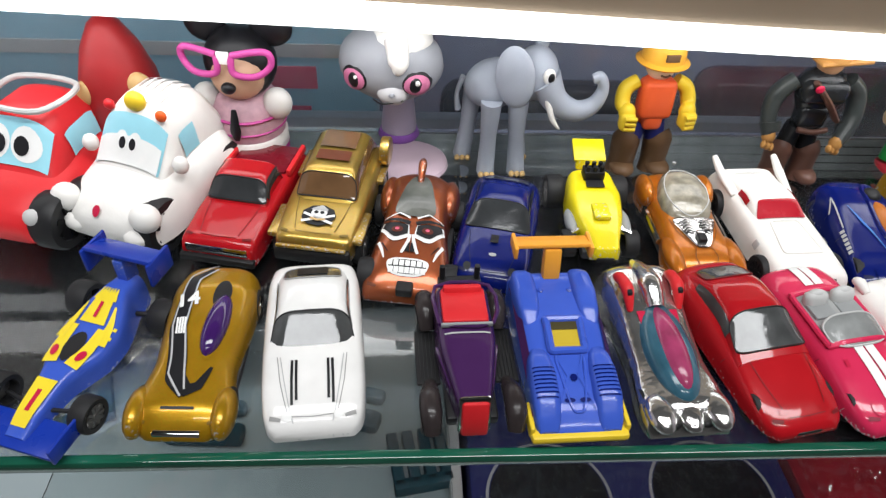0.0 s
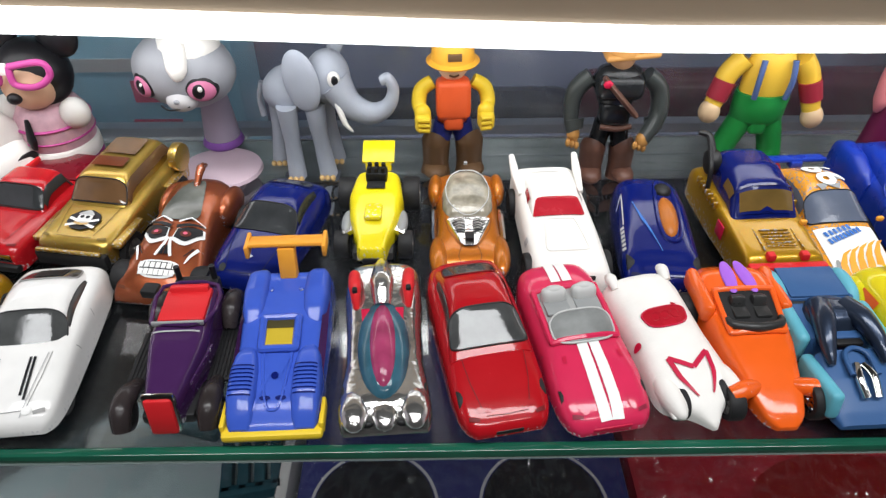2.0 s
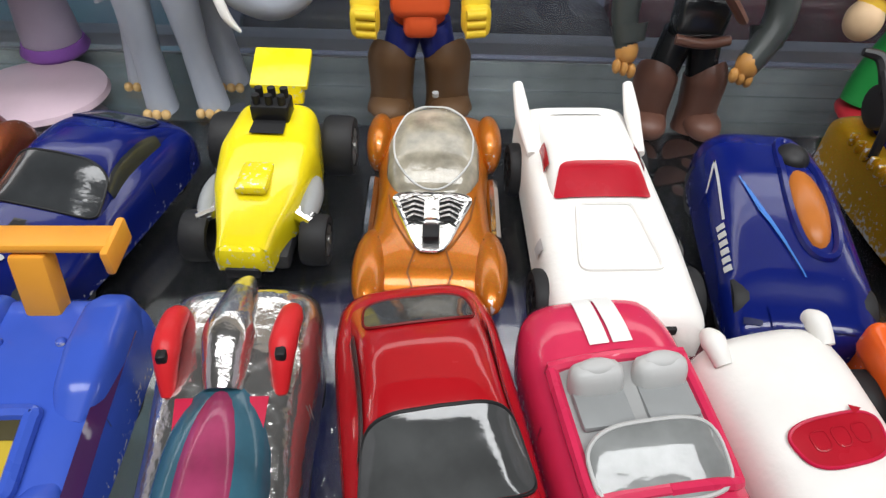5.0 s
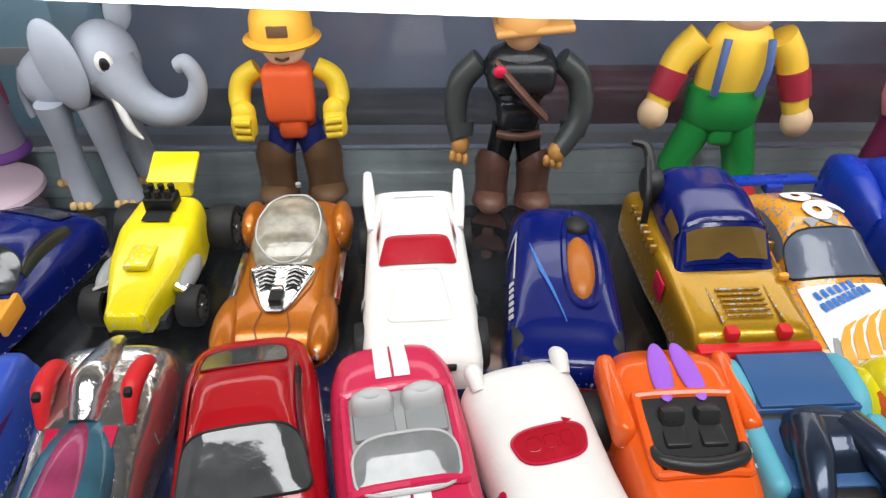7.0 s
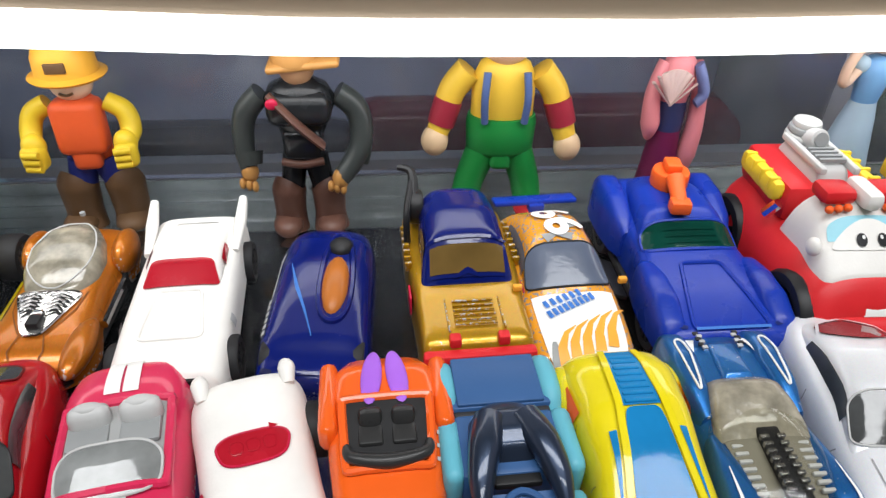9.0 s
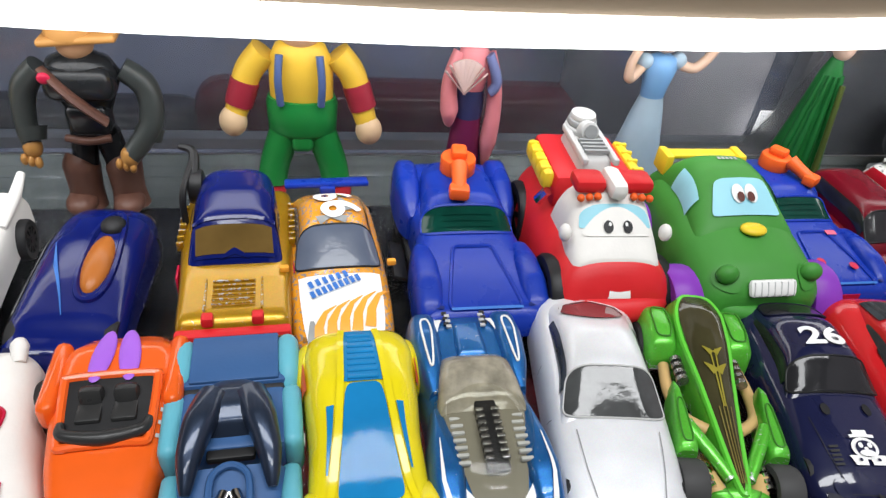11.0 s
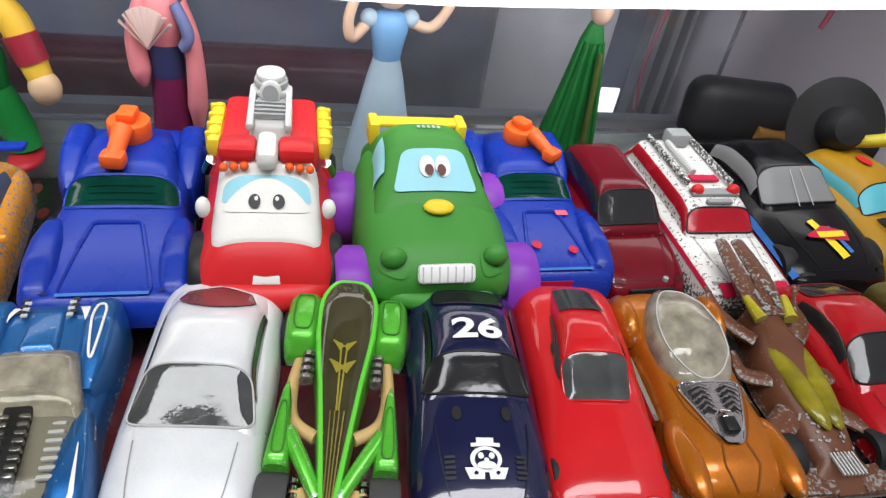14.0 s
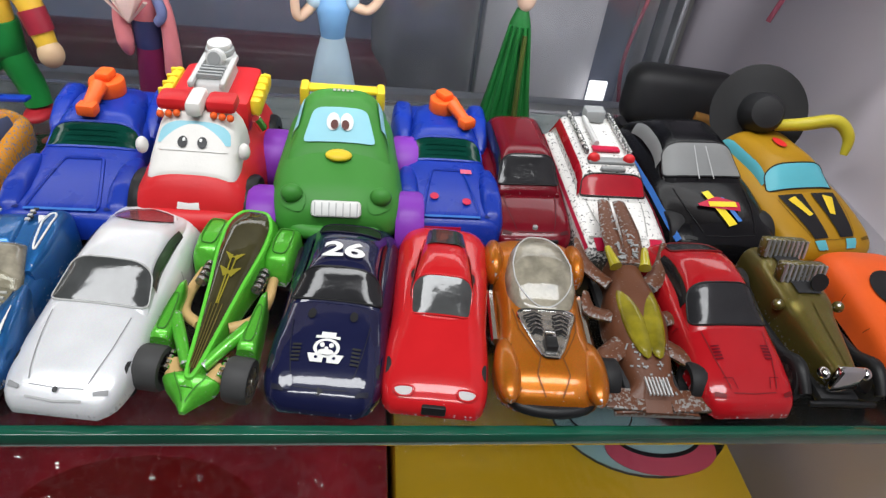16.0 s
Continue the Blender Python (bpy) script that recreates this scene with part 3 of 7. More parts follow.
def film_box(name, label, x0, x1, y0, y1, top, colour, category="box", wrap=0.5):
    root = thing(name, label, category, pose((x0 + x1) / 2, (y0 + y1) / 2, -0.2005))
    h = top + 0.2005
    part("carton", box(0, 0, h / 2, x1 - x0, y1 - y0, h, 0.002), colour, root)
    bmf = bmesh.new()
    nx, ny = 150, 120
    g = [[bmf.verts.new(((i / nx - .5) * (x1 - x0) * .995, (j / ny - .5) * (y1 - y0) * .995, h + 0.0012 + wrap * 0.0040 + wrap * 0.0022 * (noise.noise(Vector((i * .12 + x0 * 40, j * .22, 1.7))) + .9 * noise.noise(Vector((i * .42, j * .36, x0 * 9))) + 1.3 * abs(noise.noise(Vector((i * .45, j * .5, x0 * 5)))) + .5 * abs(noise.noise(Vector((i * .21 + j * .3, j * .17 - i * .4, x0 * 3))))))) for j in range(ny + 1)] for i in range(nx + 1)]
    for i in range(nx):
        for j in range(ny):
            bmf.faces.new((g[i][j], g[i + 1][j], g[i + 1][j + 1], g[i][j + 1]))
    f = part("film", bmf, clear_mat(name + "_film", (0.97, 0.97, 0.97), 1.0, 0.10, 1.6), root, "crinkled clear shrink film")
    f.visible_shadow = False
    return root, h


NAVY_CARD = mat("navy_card", (0.028, 0.034, 0.15), rough=0.35, vary=0.3, grain=60)
MAROON_CARD = mat("maroon_card", (0.42, 0.028, 0.045), rough=0.4, vary=0.6, grain=90)
YELLOW_CARD = mat("mustard_card", (0.78, 0.54, 0.03), rough=0.45, vary=0.12, grain=50)
TEAL_FOAM = mat("dark_teal_foam", (0.010, 0.055, 0.075), rough=0.7, vary=0.2, grain=200, bump=0.2)
nb, nh = film_box("navy_box", "navy printed carton in crinkled clear film", 0.044, 0.205, -0.03, 0.24, -0.125, NAVY_CARD, wrap=0.9)
for cx, r_ in ((0.082, .031), (0.163, .031)):
    bm = bmesh.new()
    segs = 40
    ra = [[bm.verts.new((cx - .1245 + rr * math.cos(2 * math.pi * k / segs), -.055 + rr * math.sin(2 * math.pi * k / segs), nh + .0004)) for k in range(segs)] for rr in (r_ - .0014, r_)]
    for k in range(segs):
        bm.faces.new((ra[0][k], ra[0][(k + 1) % segs], ra[1][(k + 1) % segs], ra[1][k]))
    part("printed_ring", bm, PRINT_GREY, nb, smooth=False)
    part("printed_disc", cyl(cx - .1245, -.055, nh + .0002, r_ - .002, .0003, segs=40), PRINT_BLACK, nb)
film_box("maroon_box", "dark maroon printed carton in crinkled film", 0.207, 0.413, -0.03, 0.24, -0.122, MAROON_CARD, wrap=1.1)
part("printed_oval", ball(0.0, -0.06, 0.0785, 0.05, 0.03, 0.0006), mat("red_card", (0.25, 0.012, 0.012), rough=0.5), bpy.data.objects["maroon_box"])
yb, yh = film_box("mustard_box", "mustard yellow carton with a pale blue and pink print", 0.416, 0.582, -0.03, 0.24, -0.123, YELLOW_CARD, wrap=0.16)
PALE_PRINT = mat("pale_blue_card", (0.42, 0.66, 0.70), rough=0.5)
PINK_PRINT = mat("pink_card", (0.70, 0.12, 0.20), rough=0.5)
for cx, cy, rx, ry, m_, dz in ((.041, -.006, .0455, .0375, mat("dark_grey_card", (.06, .06, .06), rough=.5), 0), (.041, -.006, .0445, .0365, PALE_PRINT, .0004), (.050, -.020, .032, .0175, PRINT_BLACK, .0008), (.046, -.028, .028, .0150, PINK_PRINT, .0012), (.046, -.020, .023, .0135, PRINT_BLACK, .0016), (.046, -.0185, .0222, .0130, PALE_PRINT, .0020), (.020, -.008, .017, .014, PRINT_BLACK, .0024), (.020, -.0075, .0163, .0134, PALE_PRINT, .0028), (.066, -.006, .017, .013, PINK_PRINT, .0024)):
    part("printed_shape", cyl(0, 0, 0, 1, 1, segs=36), m_, yb, smooth=False).matrix_local = Matrix.Translation((cx, cy, yh + .0003 + dz)) @ Matrix.Diagonal((rx, ry, .0004, 1))

# letters of dark teal foam in clear bags on the pale board
for i, (lx, ly, kind_) in enumerate(((-.150, .030, "bar"), (-.112, .015, "ring"), (-.062, .012, "slab"), (-.024, .020, "ring"), (.008, .014, "comb"), (.022, .06, "comb"), (-.09, .09, "slab"), (-.02, .10, "slab"), (-.16, .11, "ring"))):
    if kind_ == "comb":
        bm = box(0, 0, .004, .03, .006, .008, .001)
        for k in range(4):
            box(-.012 + k * .008, .014, .004, .0055, .03, .008, .001, bm=bm)
    elif kind_ == "ring":
        bm = box(0, .012, .004, .034, .007, .008, .001)
        box(0, -.012, .004, .034, .007, .008, .001, bm=bm)
        box(-.0135, 0, .004, .007, .018, .008, .001, bm=bm)
        box(.0135, 0, .004, .007, .018, .008, .001, bm=bm)
    else:
        bm = box(0, 0, .004, .04, .012, .008, .003)
        box(0, .016, .004, .036, .008, .008, .003, bm=bm)
    # stands on a stack of pale trays
    single("foam_letter", bm, TEAL_FOAM, "dark teal foam letter lying on a pale tray", "foam letter", pose(lx, ly, -0.1295, 0, 0, (i * 37) % 50 - 25), group="foam letters")
tray = single("pale_tray", box(-.18, .10, -.165, .44, .26, .070, .003), mat("pale_tray_plastic", (.30, .35, .36), rough=.3, vary=.15, grain=25), "pale translucent plastic tray on the lower shelf", "tray")
fl = single("clear_bag", box(-.06, .06, -.1205, .19, .16, .0012, .0004), clear_mat("bag_film", (.93, .95, .95), 1.0, .08), "clear plastic bag over foam letters", "bag", smooth=False)
fl.visible_shadow = False
single("bag_support", box(.037, .09, -.161, .006, .22, .079, .001), LIGHT_GREY, "pale grey divider strip on the lower shelf", "divider")

# added panel; its grey paints the haze seen through the shelf's rear
single("haze_panel", box(.09, .206, -.103, 1.02, .008, .195, .001), mat("haze_grey", (.40, .42, .46), rough=.4, vary=.35, grain=50, bump=.2, bscale=60), "hazy grey back panel of the lower compartment", "panel")

# goods on the far side of the rear glass
bb = thing("pale_blue_box", "pale blue carton with small red labels", "box", pose(-.205, .285, -0.2005))
part("carton", box(0, 0, .19, .40, .05, .38, .003), mat("pale_blue_carton", (.32, .56, .68), rough=.35, vary=.15, grain=20), bb)
for lx, lz in ((.145, .162), (.150, .188), (.05, .17), (-.08, .19)):
    part("label", box(lx, -.0254, lz, .030, .0012, .014), PINK_PRINT, bb)
for lz in (.205, .245, .150):
    part("band", box(0, -.0256, lz, .398, .0012, .008), LIGHT_GREY, bb)
for cx, wd, hh, c in ((.31, .22, .190, (.10, .015, .03)), (.12, .17, .178, (.03, .032, .045)), (.43, .06, .26, (.20, .20, .22))):
    single("wrapped_bundle", box(0, 0, hh / 2, wd, .036, hh, .014, segs=4), mat("dim_wrap", c, rough=.25, vary=.5, grain=60, bump=.2), "dim film-wrapped bundle behind the rear glass", "bundle", pose(cx, .275, -.2005))
single("grey_panel", box(.505, .300, -.03, .075, .012, .33, .003), mat("grey_panel_paint", (.68, .66, .70), rough=.35, vary=.2, grain=25), "grey painted panel behind the rear glass", "panel")
# no lamp: a glowing box painted in for a bright reflection
single("reflection_patch", box(.545, .284, -.045, .012, .003, .035, .001), glow_mat("lit_tag", (1, 1, 1), 1.5), "bright white lit tag behind the glass", "tag")
single("pink_cord", tube([(.565, .27, .20), (.558, .268, .06), (.548, .262, .0), (.552, .262, -.03)], .0012), mat("pink_cord_plastic", (.45, .10, .16), rough=.4), "thin pink cord hanging in the cabinet corner", "cord")
single("pink_cord", tube([(.66 - .062, .20, .12), (.588, .19, .08), (.578, .185, .05)], .0012), bpy.data.materials["pink_cord_plastic"], "thin pink cord hanging by the side panel", "cord")

# LED batten and the board that carries it
def batten_z(x):
    return float(np.interp(x, [-.2, 0, .12, .2, .3, .4, .5, .6], [.0845, .0780, .0728, .0698, .0690, .0706, .0765, .0840]))


bm = bmesh.new()
rows_ = []
for i in range(41):
    x = X0 + .01 + (X1 - X0 - .02) * i / 40
    z = batten_z(min(max(x, -.2), .62))
    rows_.append([bm.verts.new((x, .118 + dy, z + dz)) for dy, dz in ((0, .0008), (.003, 0), (.012, 0), (.012, .0100), (0, .0100))])
for a, b in zip(rows_, rows_[1:]):
    for j in range(5):
        bm.faces.new((a[j], a[(j + 1) % 5], b[(j + 1) % 5], b[j]))
bm.faces.new(rows_[0])
bm.faces.new(rows_[-1])
bat = thing("led_batten", "white LED strip light glowing under the upper board", "strip light")
part("diffuser", bm, LED, bat, "glowing white diffuser")
for x in (X0 + .0065, X1 - .0065):
    part("end_cap", box(x, .124, batten_z(min(max(x, -.2), .62)) + .0050, .006, .0128, .0112, .0010), WHITE_MATT, bat)
tagged(single("ceiling", box(.09, .155, .178, 1.02, .07, .02), TAN_BOARD, "", "", smooth=False), "tan wooden underside of the upper shelf", "ceiling", kind="structure")
bm = bmesh.new()
rows_ = []
for i in range(41):
    x = X0 + .002 + (X1 - X0 - .004) * i / 40
    z = batten_z(min(max(x, -.2), .62)) + .0103
    rows_.append([bm.verts.new(p) for p in ((x, .120, z), (x, .132, z), (x, .132, .1685), (x, .120, .1685))])
for a, b in zip(rows_, rows_[1:]):
    for j in range(4):
        bm.faces.new((a[j], a[(j + 1) % 4], b[(j + 1) % 4], b[j]))
bm.faces.new(rows_[0])
bm.faces.new(rows_[-1])
tagged(single("trim", bm, TAN_BOARD, "", "", smooth=False), "tan board that carries the strip light", "trim", kind="structure")

# unseen room added round the cabinet; its greys set reflections and bounced light
shop = thing("unseen_room", "plain shop walls, floor and ceiling round the cabinet", "room", kind="structure")
part("room_floor", box(0.1, -1.2, -0.96, 5.0, 4.4, .02), ROOM_DARK, shop, smooth=False)
part("room_ceiling", box(0.1, -1.2, 1.76, 5.0, 4.4, .02), ROOM, shop, smooth=False)
part("room_wall", box(0.1, -3.41, .40, 5.0, .02, 2.7), ROOM, shop, smooth=False)
part("room_wall", box(0.1, 1.01, .40, 5.0, .02, 2.7), ROOM, shop, smooth=False)
part("room_wall", box(-2.41, -1.2, .40, .02, 4.4, 2.7), ROOM, shop, smooth=False)
part("room_wall", box(2.61, -1.2, .40, .02, 4.4, 2.7), ROOM, shop, smooth=False)

# ---------------------------------------------------------------- toy cars, front row
FRONT, BACK = "front row of toy cars", "second row of toy cars"

# open-wheel racer, blue with yellow flames
def racer():
    L, W = .066, .034
    root = thing("toy_race_car", "blue open-wheel toy racer with yellow flame print and the number 1", "toy car", at_nose(-.1005, .002, 18), FRONT)
    sh = Shell(L, [(.02, .0035, .006, .003), (.12, .0042, .009, .003), (.3, .0050, .0115, .003), (.40, .0078, .0122, .003), (.48, .0098, .0125, .003), (.60, .0098, .0135, .003), (.70, .0080, .0160, .003), (.8, .0052, .0178, .003), (.93, .0045, .0160, .004)], .003, .38)
    part("body", sh.build(), BLUE_MID, root)
    part("front_wing", box(0, .004, .0045, .031, .011, .0016, .0005, (6, 0, 0)), BLUE_TOY, root)
    for s in (-1, 1):
        part("wing_end", box(s * .0152, .004, .0065, .0012, .012, .006, .0004), BLUE_TOY, root)
    part("rear_wing", box(0, L - .004, .0255, .025, .010, .0016, .0005, (-18, 0, 0)), BLUE_TOY, root)
    for s in (-1, 1):
        part("wing_end", box(s * .0122, L - .004, .0225, .0012, .012, .009, .0004), BLUE_TOY, root)
    part("wing_strut", box(0, L - .006, .020, .004, .006, .010, .0005), BLUE_MID, root)
    part("cockpit", sh.disc(.46, 0, .085, .32, .0006, 18, 3), BLACK, root)
    part("flame", sh.ribbon([(.06, 0), (.28, 0)], [.005, .007]), PRINT_YELLOW, root)
    part("number", sh.letters("1", .17, 0, .009), PRINT_RED, root)
    part("flame", sh.ribbon([(.60, 0), (.74, 0)], [.009, .006]), PRINT_YELLOW, root)
    part("number", sh.letters("1", .665, 0, .007, off=.0008), PRINT_RED, root)
    for s in (-1, 1):
        part("flame", sh.ribbon([(.36, s * .55), (.58, s * .5)], [.005, .003]), PRINT_YELLOW, root)
        part("flame", sh.ribbon([(.5, s * .7), (.70, s * .62)], [.004, .0006]), PRINT_YELLOW, root)
        for k in range(3):
            part("flame_tongue", sh.ribbon([(.72, s * (.08 + .16 * k)), (.79, s * (.1 + .17 * k))], [.0022, .0003]), PRINT_YELLOW, root)
        part("printed_badge", sh.disc(.42, s * .55, .03, .14, .0008, 14, 2), PRINT_RED, root)
        bars(root, sh, [(.60, s * .78, s * .86, .0012), (.55, s * .80, s * .86, .0012)], PRINT_YELLOW)
        part("suspension_arm", tube([(s * .004, .012, .006), (s * .013, .014, .006)], .0007), BLACK, root)
        part("suspension_arm", tube([(s * .004, .052, .007), (s * .013, .054, .007)], .0009), BLACK, root)
        wheel(root, s * .0150, .014, .0058, .0055, RIM)
        wheel(root, s * .0155, .054, .0064, .0070, RIM)


racer()

# gold swooping roadster
r_, sh, cb, b_ = toy_car("gold low toy coupe with purple glass and black number stripe", -.0545, .002, 2, .067, .031, GOLD_BRIGHT,
    body=[(0, .55, .006), (.03, .86, .009), (.10, .98, .012), (.2, .92, .0125), (.35, .80, .0135), (.6, .88, .0165), (.78, .92, .0175), (.93, .82, .0150), (1, .5, .0105)], cabin=None, rim=CHROME, group=FRONT, square=.55)
part("cockpit_ring", sh.disc(.56, .34, .225, .27, .0004, 24, 3), GOLD_BRIGHT, r_)
part("cockpit_opening", sh.disc(.70, .32, .09, .20, .0007, 20, 3), BLACK, r_)
part("cockpit_glass", ball(.0048, .54 * .067, .0148, .0040, .0125, .0040, rot=(4, 0, -4)), PURPLE_WIN, r_)
part("stripe", sh.ribbon([(.16, .10), (.24, -.22), (.50, -.50), (.80, -.45), (.90, -.12)], [.0046, .0060, .0056, .0042, .0012]), PRINT_BLACK, r_)
part("pinstripe", sh.ribbon([(.145, .0), (.26, -.40), (.52, -.64), (.84, -.55), (.94, -.05)], .0006, .0006), PRINT_GREY, r_)
part("pinstripe", sh.ribbon([(.18, .04), (.32, -.12), (.52, -.34), (.80, -.30), (.9, 0)], .0006, .0006), PRINT_GREY, r_)
part("stripe", sh.ribbon([(.17, .0), (.2, .3), (.3, .52)], [.004, .003, .001]), PRINT_BLACK, r_)
part("number", sh.letters("14", .66, -.42, .0075, 12, .0009), PRINT_WHITE, r_)
for k in range(4):
    part("bar", sh.ribbon([(.47 + .0, -.50 + k * .06), (.56, -.54 + k * .06)], .0007, .0009), PRINT_WHITE, r_)
part("grille", box(0, .0012, .0062, .014, .0022, .003, .0006), CHROME, r_)
part("bonnet_slot", sh.ribbon([(.095, -.32), (.095, .32)], .0008), BLACK, r_)
for s in (-1, 1):
    part("fender", ball(s * .0125, .0075, .0075, .0036, .0088, .0056), GOLD_BRIGHT, r_)
    part("headlight", ball(s * .0125, .0025, .0098, .0018, .0022, .0022), GOLD_BRIGHT, r_)

# white sports coupe
r_, sh, cb, b_ = toy_car("white toy sports coupe with black bonnet stripes, paint slightly chipped", -.0148, .002, -5, .066, .0318, WHITE, glass=WINDOW_CLEAR, group=FRONT, ck=.98, hk=1.06, square=.36)
for s in (-1, 1):
    part("stripe", sh.ribbon([(.10, s * .40), (.31, s * .38)], .0008), PRINT_BLACK, r_)
    part("stripe", sh.ribbon([(.12, s * .31), (.31, s * .30)], .0008), PRINT_BLACK, r_)
    part("bonnet_line", sh.ribbon([(.03, s * .42), (.33, s * .60)], .0003), PRINT_GREY, r_)
lamps(r_, sh, .055, .52, .018, .10, PRINT_WHITE)
part("louvre", cb.patch(.80, .90, -.40, .40, .0006), BLACK, r_)

# purple hot rod with red seat
def hot_rod():
    L = .057
    FENDER = plastic("smoky_fender", (.035, .028, .028), rough=.25, vary=.4)
    root = thing("toy_hot_rod", "dark purple toy hot rod with red interior and black fenders", "toy car", at_nose(.0323, .002, -2), FRONT)
    sh = Shell(L, [(.06, .0050, .0150, .005), (.12, .0056, .0160, .005), (.42, .0090, .0185, .005), (.50, .0095, .0190, .005), (.85, .0095, .0190, .005), (.92, .0085, .0165, .005)], .005, .33)
    part("body", sh.build(), PURPLE, root)
    part("cockpit", box(0, .040, .0186, .0150, .0150, .0022, .0010), RED_P, root)
    part("seat", box(0, .0465, .0194, .0130, .0030, .0038, .0010, (-15, 0, 0)), RED_P, root)
    part("cockpit_rim", tube([(-.0085, .031, .0198), (.0085, .031, .0198), (.0090, .048, .0198), (-.0090, .048, .0198), (-.0085, .031, .0198)], .0007, 8, samples=3), bare(PURPLE), root)
    part("windscreen_bar", box(0, .0305, .0200, .0165, .0010, .0016, .0003), GREY_P, root)
    part("grille", box(0, .0022, .0100, .0082, .0018, .0135, .0010, (-8, 0, 0)), RED_P, root)
    part("grille_shell", box(0, .0034, .0103, .0098, .0020, .0150, .0012, (-8, 0, 0)), CHROME, root)
    part("bonnet_trim", sh.ribbon([(.085, -.6), (.085, .6)], .0012), CHROME, root)
    part("bonnet_trim", sh.ribbon([(.49, -.75), (.49, .75)], .0006), PRINT_GREY, root)
    part("chassis", box(0, .030, .0045, .016, .050, .004, .001), BLACK, root)
    for s in (-1, 1):
        part("running_board", box(s * .0125, .029, .0062, .0075, .022, .0014, .0004), BLACK, root)
        for k in range(5):
            part("board_rib", box(s * (.0100 + k * .0012), .029, .0071, .0004, .020, .0004), BLACK, root)
        part("fender", tube([(s * .0125, .0010, .0050), (s * .0128, .0048, .0092), (s * .0128, .0105, .0096), (s * .0122, .0180, .0064)], [.0026, .0034, .0034, .0022], 12), FENDER, root)
        part("fender", tube([(s * .0120, .0400, .0070), (s * .0122, .0450, .0112), (s * .0122, .0510, .0108), (s * .0122, .0560, .0060)], [.0024, .0034, .0034, .0024], 12), FENDER, root)
        part("side_panel", box(s * .0080, .020, .0105, .0012, .016, .0050, .0004, (0, 0, -s * 12)), PURPLE, root)
        wheel(root, s * .0135, .0070, .0050, .0044, RIM)
        wheel(root, s * .0128, .0480, .0058, .0046, RIM)
        part("exhaust", cyl(s * .006, .0545, .0200, .0010, .0060, "z", 10), BLACK, root)
    part("engine_bay", box(0, .0530, .0150, .0150, .0060, .0050, .0008), BLACK, root)


hot_rod()

# blue sports prototype with amber wing
def prototype():
    L = .060
    r_, sh, cb, b_ = toy_car("blue toy endurance racer with amber wing and yellow lip", .0642, .0006, -2, L, .029, BLUE_MID,
        body=[(0, .86, .0050), (.03, .92, .0068), (.12, .96, .0100), (.26, .96, .0125), (.40, .98, .0138), (.6, 1, .0165), (.8, 1, .0178), (.96, 1, .0180), (1, .98, .0160)], cabin=None, square=.34, rim=BLACK, group=FRONT)
    part("front_lip", box(0, .0022, .0044, .0300, .0060, .0032, .0012), YELLOW_P, r_)
    for s in (-1, 1):
        part("lip_end", box(s * .0146, .0065, .0056, .0016, .0100, .0048, .0006), YELLOW_P, r_)
    part("cockpit_frame", sh.patch(.42, .62, -.46, .46, .0006), BLUE_MID, r_)
    # recess shade in colour: darkened yellow floor, dark patch as shadow at its rear
    part("cockpit_opening", sh.patch(.43, .605, -.34, .34, .0008), plastic("shaded_cockpit_yellow", (.50, .36, .02)), r_)
    part("painted_cockpit_shadow", sh.patch(.545, .605, -.34, .34, .0010), plastic("cockpit_shadow_paint", (.05, .04, .01)), r_)
    raised_rim(r_, sh, .425, .612, .38, .0013, BLUE_MID)
    part("wing", box(0, L + .0015, .0290, .0265, .0072, .0016, .0006, (-14, 0, 0)), AMBER_P, r_)
    for s in (-1, 1):
        part("wing_end", box(s * .0130, L + .0010, .0280, .0014, .0090, .0048, .0005), AMBER_P, r_)
    part("wing_strut", box(0, L - .002, .0225, .0060, .0042, .0120, .0008, (-14, 0, 0)), AMBER_P, r_)
    part("nose_ridge", sh.ribbon([(.10, -.42), (.28, -.12), (.40, -.30)], .0007), BLUE_MID, r_)
    part("nose_ridge", sh.ribbon([(.10, .42), (.28, .12), (.40, .30)], .0007), BLUE_MID, r_)
    for s in (-1, 1):
        part("duct", sh.disc(.155, s * .17, .012, .12, .0005, 14, 2), BLUE, r_)
        part("headlight", sh.ribbon([(.07, s * .45), (.07, s * .60)], .0012, .0005), PRINT_GREY, r_)
        part("rivet", ball(s * .005, .82 * L, .0180, .0009, .0009, .0007, u=10, v=6), BLUE_MID, r_)
        part("printed_logo", sh.disc(.83, s * .62, .022, .10, .0006, 16, 2), PRINT_GREY, r_)
        part("side_stripe", sh.ribbon([(.10, s * .92), (.9, s * .92)], .0030, .0004), PURPLE, r_)
    for s in (-1, 1):
        fw = Shell(L, [(.02, .0030, .0068), (.06, .0040, .0095), (.16, .0047, .0140), (.30, .0047, .0158), (.40, .0040, .0155), (.46, .0026, .0140)], .004, .42, cx=s * .0096)
        part("front_wing", fw.build(22, 18), BLUE_MID, r_)
        for k in range(8):
            part("vent", fw.ribbon([(.15 + .022 * k, -.70), (.15 + .022 * k, .70)], .00045, .0003), BLUE, r_)
        rw = Shell(L, [(.60, .0028, .0160), (.68, .0040, .0186), (.80, .0046, .0200), (.94, .0044, .0198), (.99, .0036, .0180)], .006, .40, cx=s * .0100)
        part("rear_wing_arch", rw.build(20, 18), BLUE_MID, r_)
    part("nose_cone", sh.rim(.10, .44, .16, .36, .0005, .0001, 4), bare(BLUE_MID), r_)
    part("badge", sh.disc(.27, 0, .02, .08, .0006, 14, 2), BLUE, r_)


prototype()

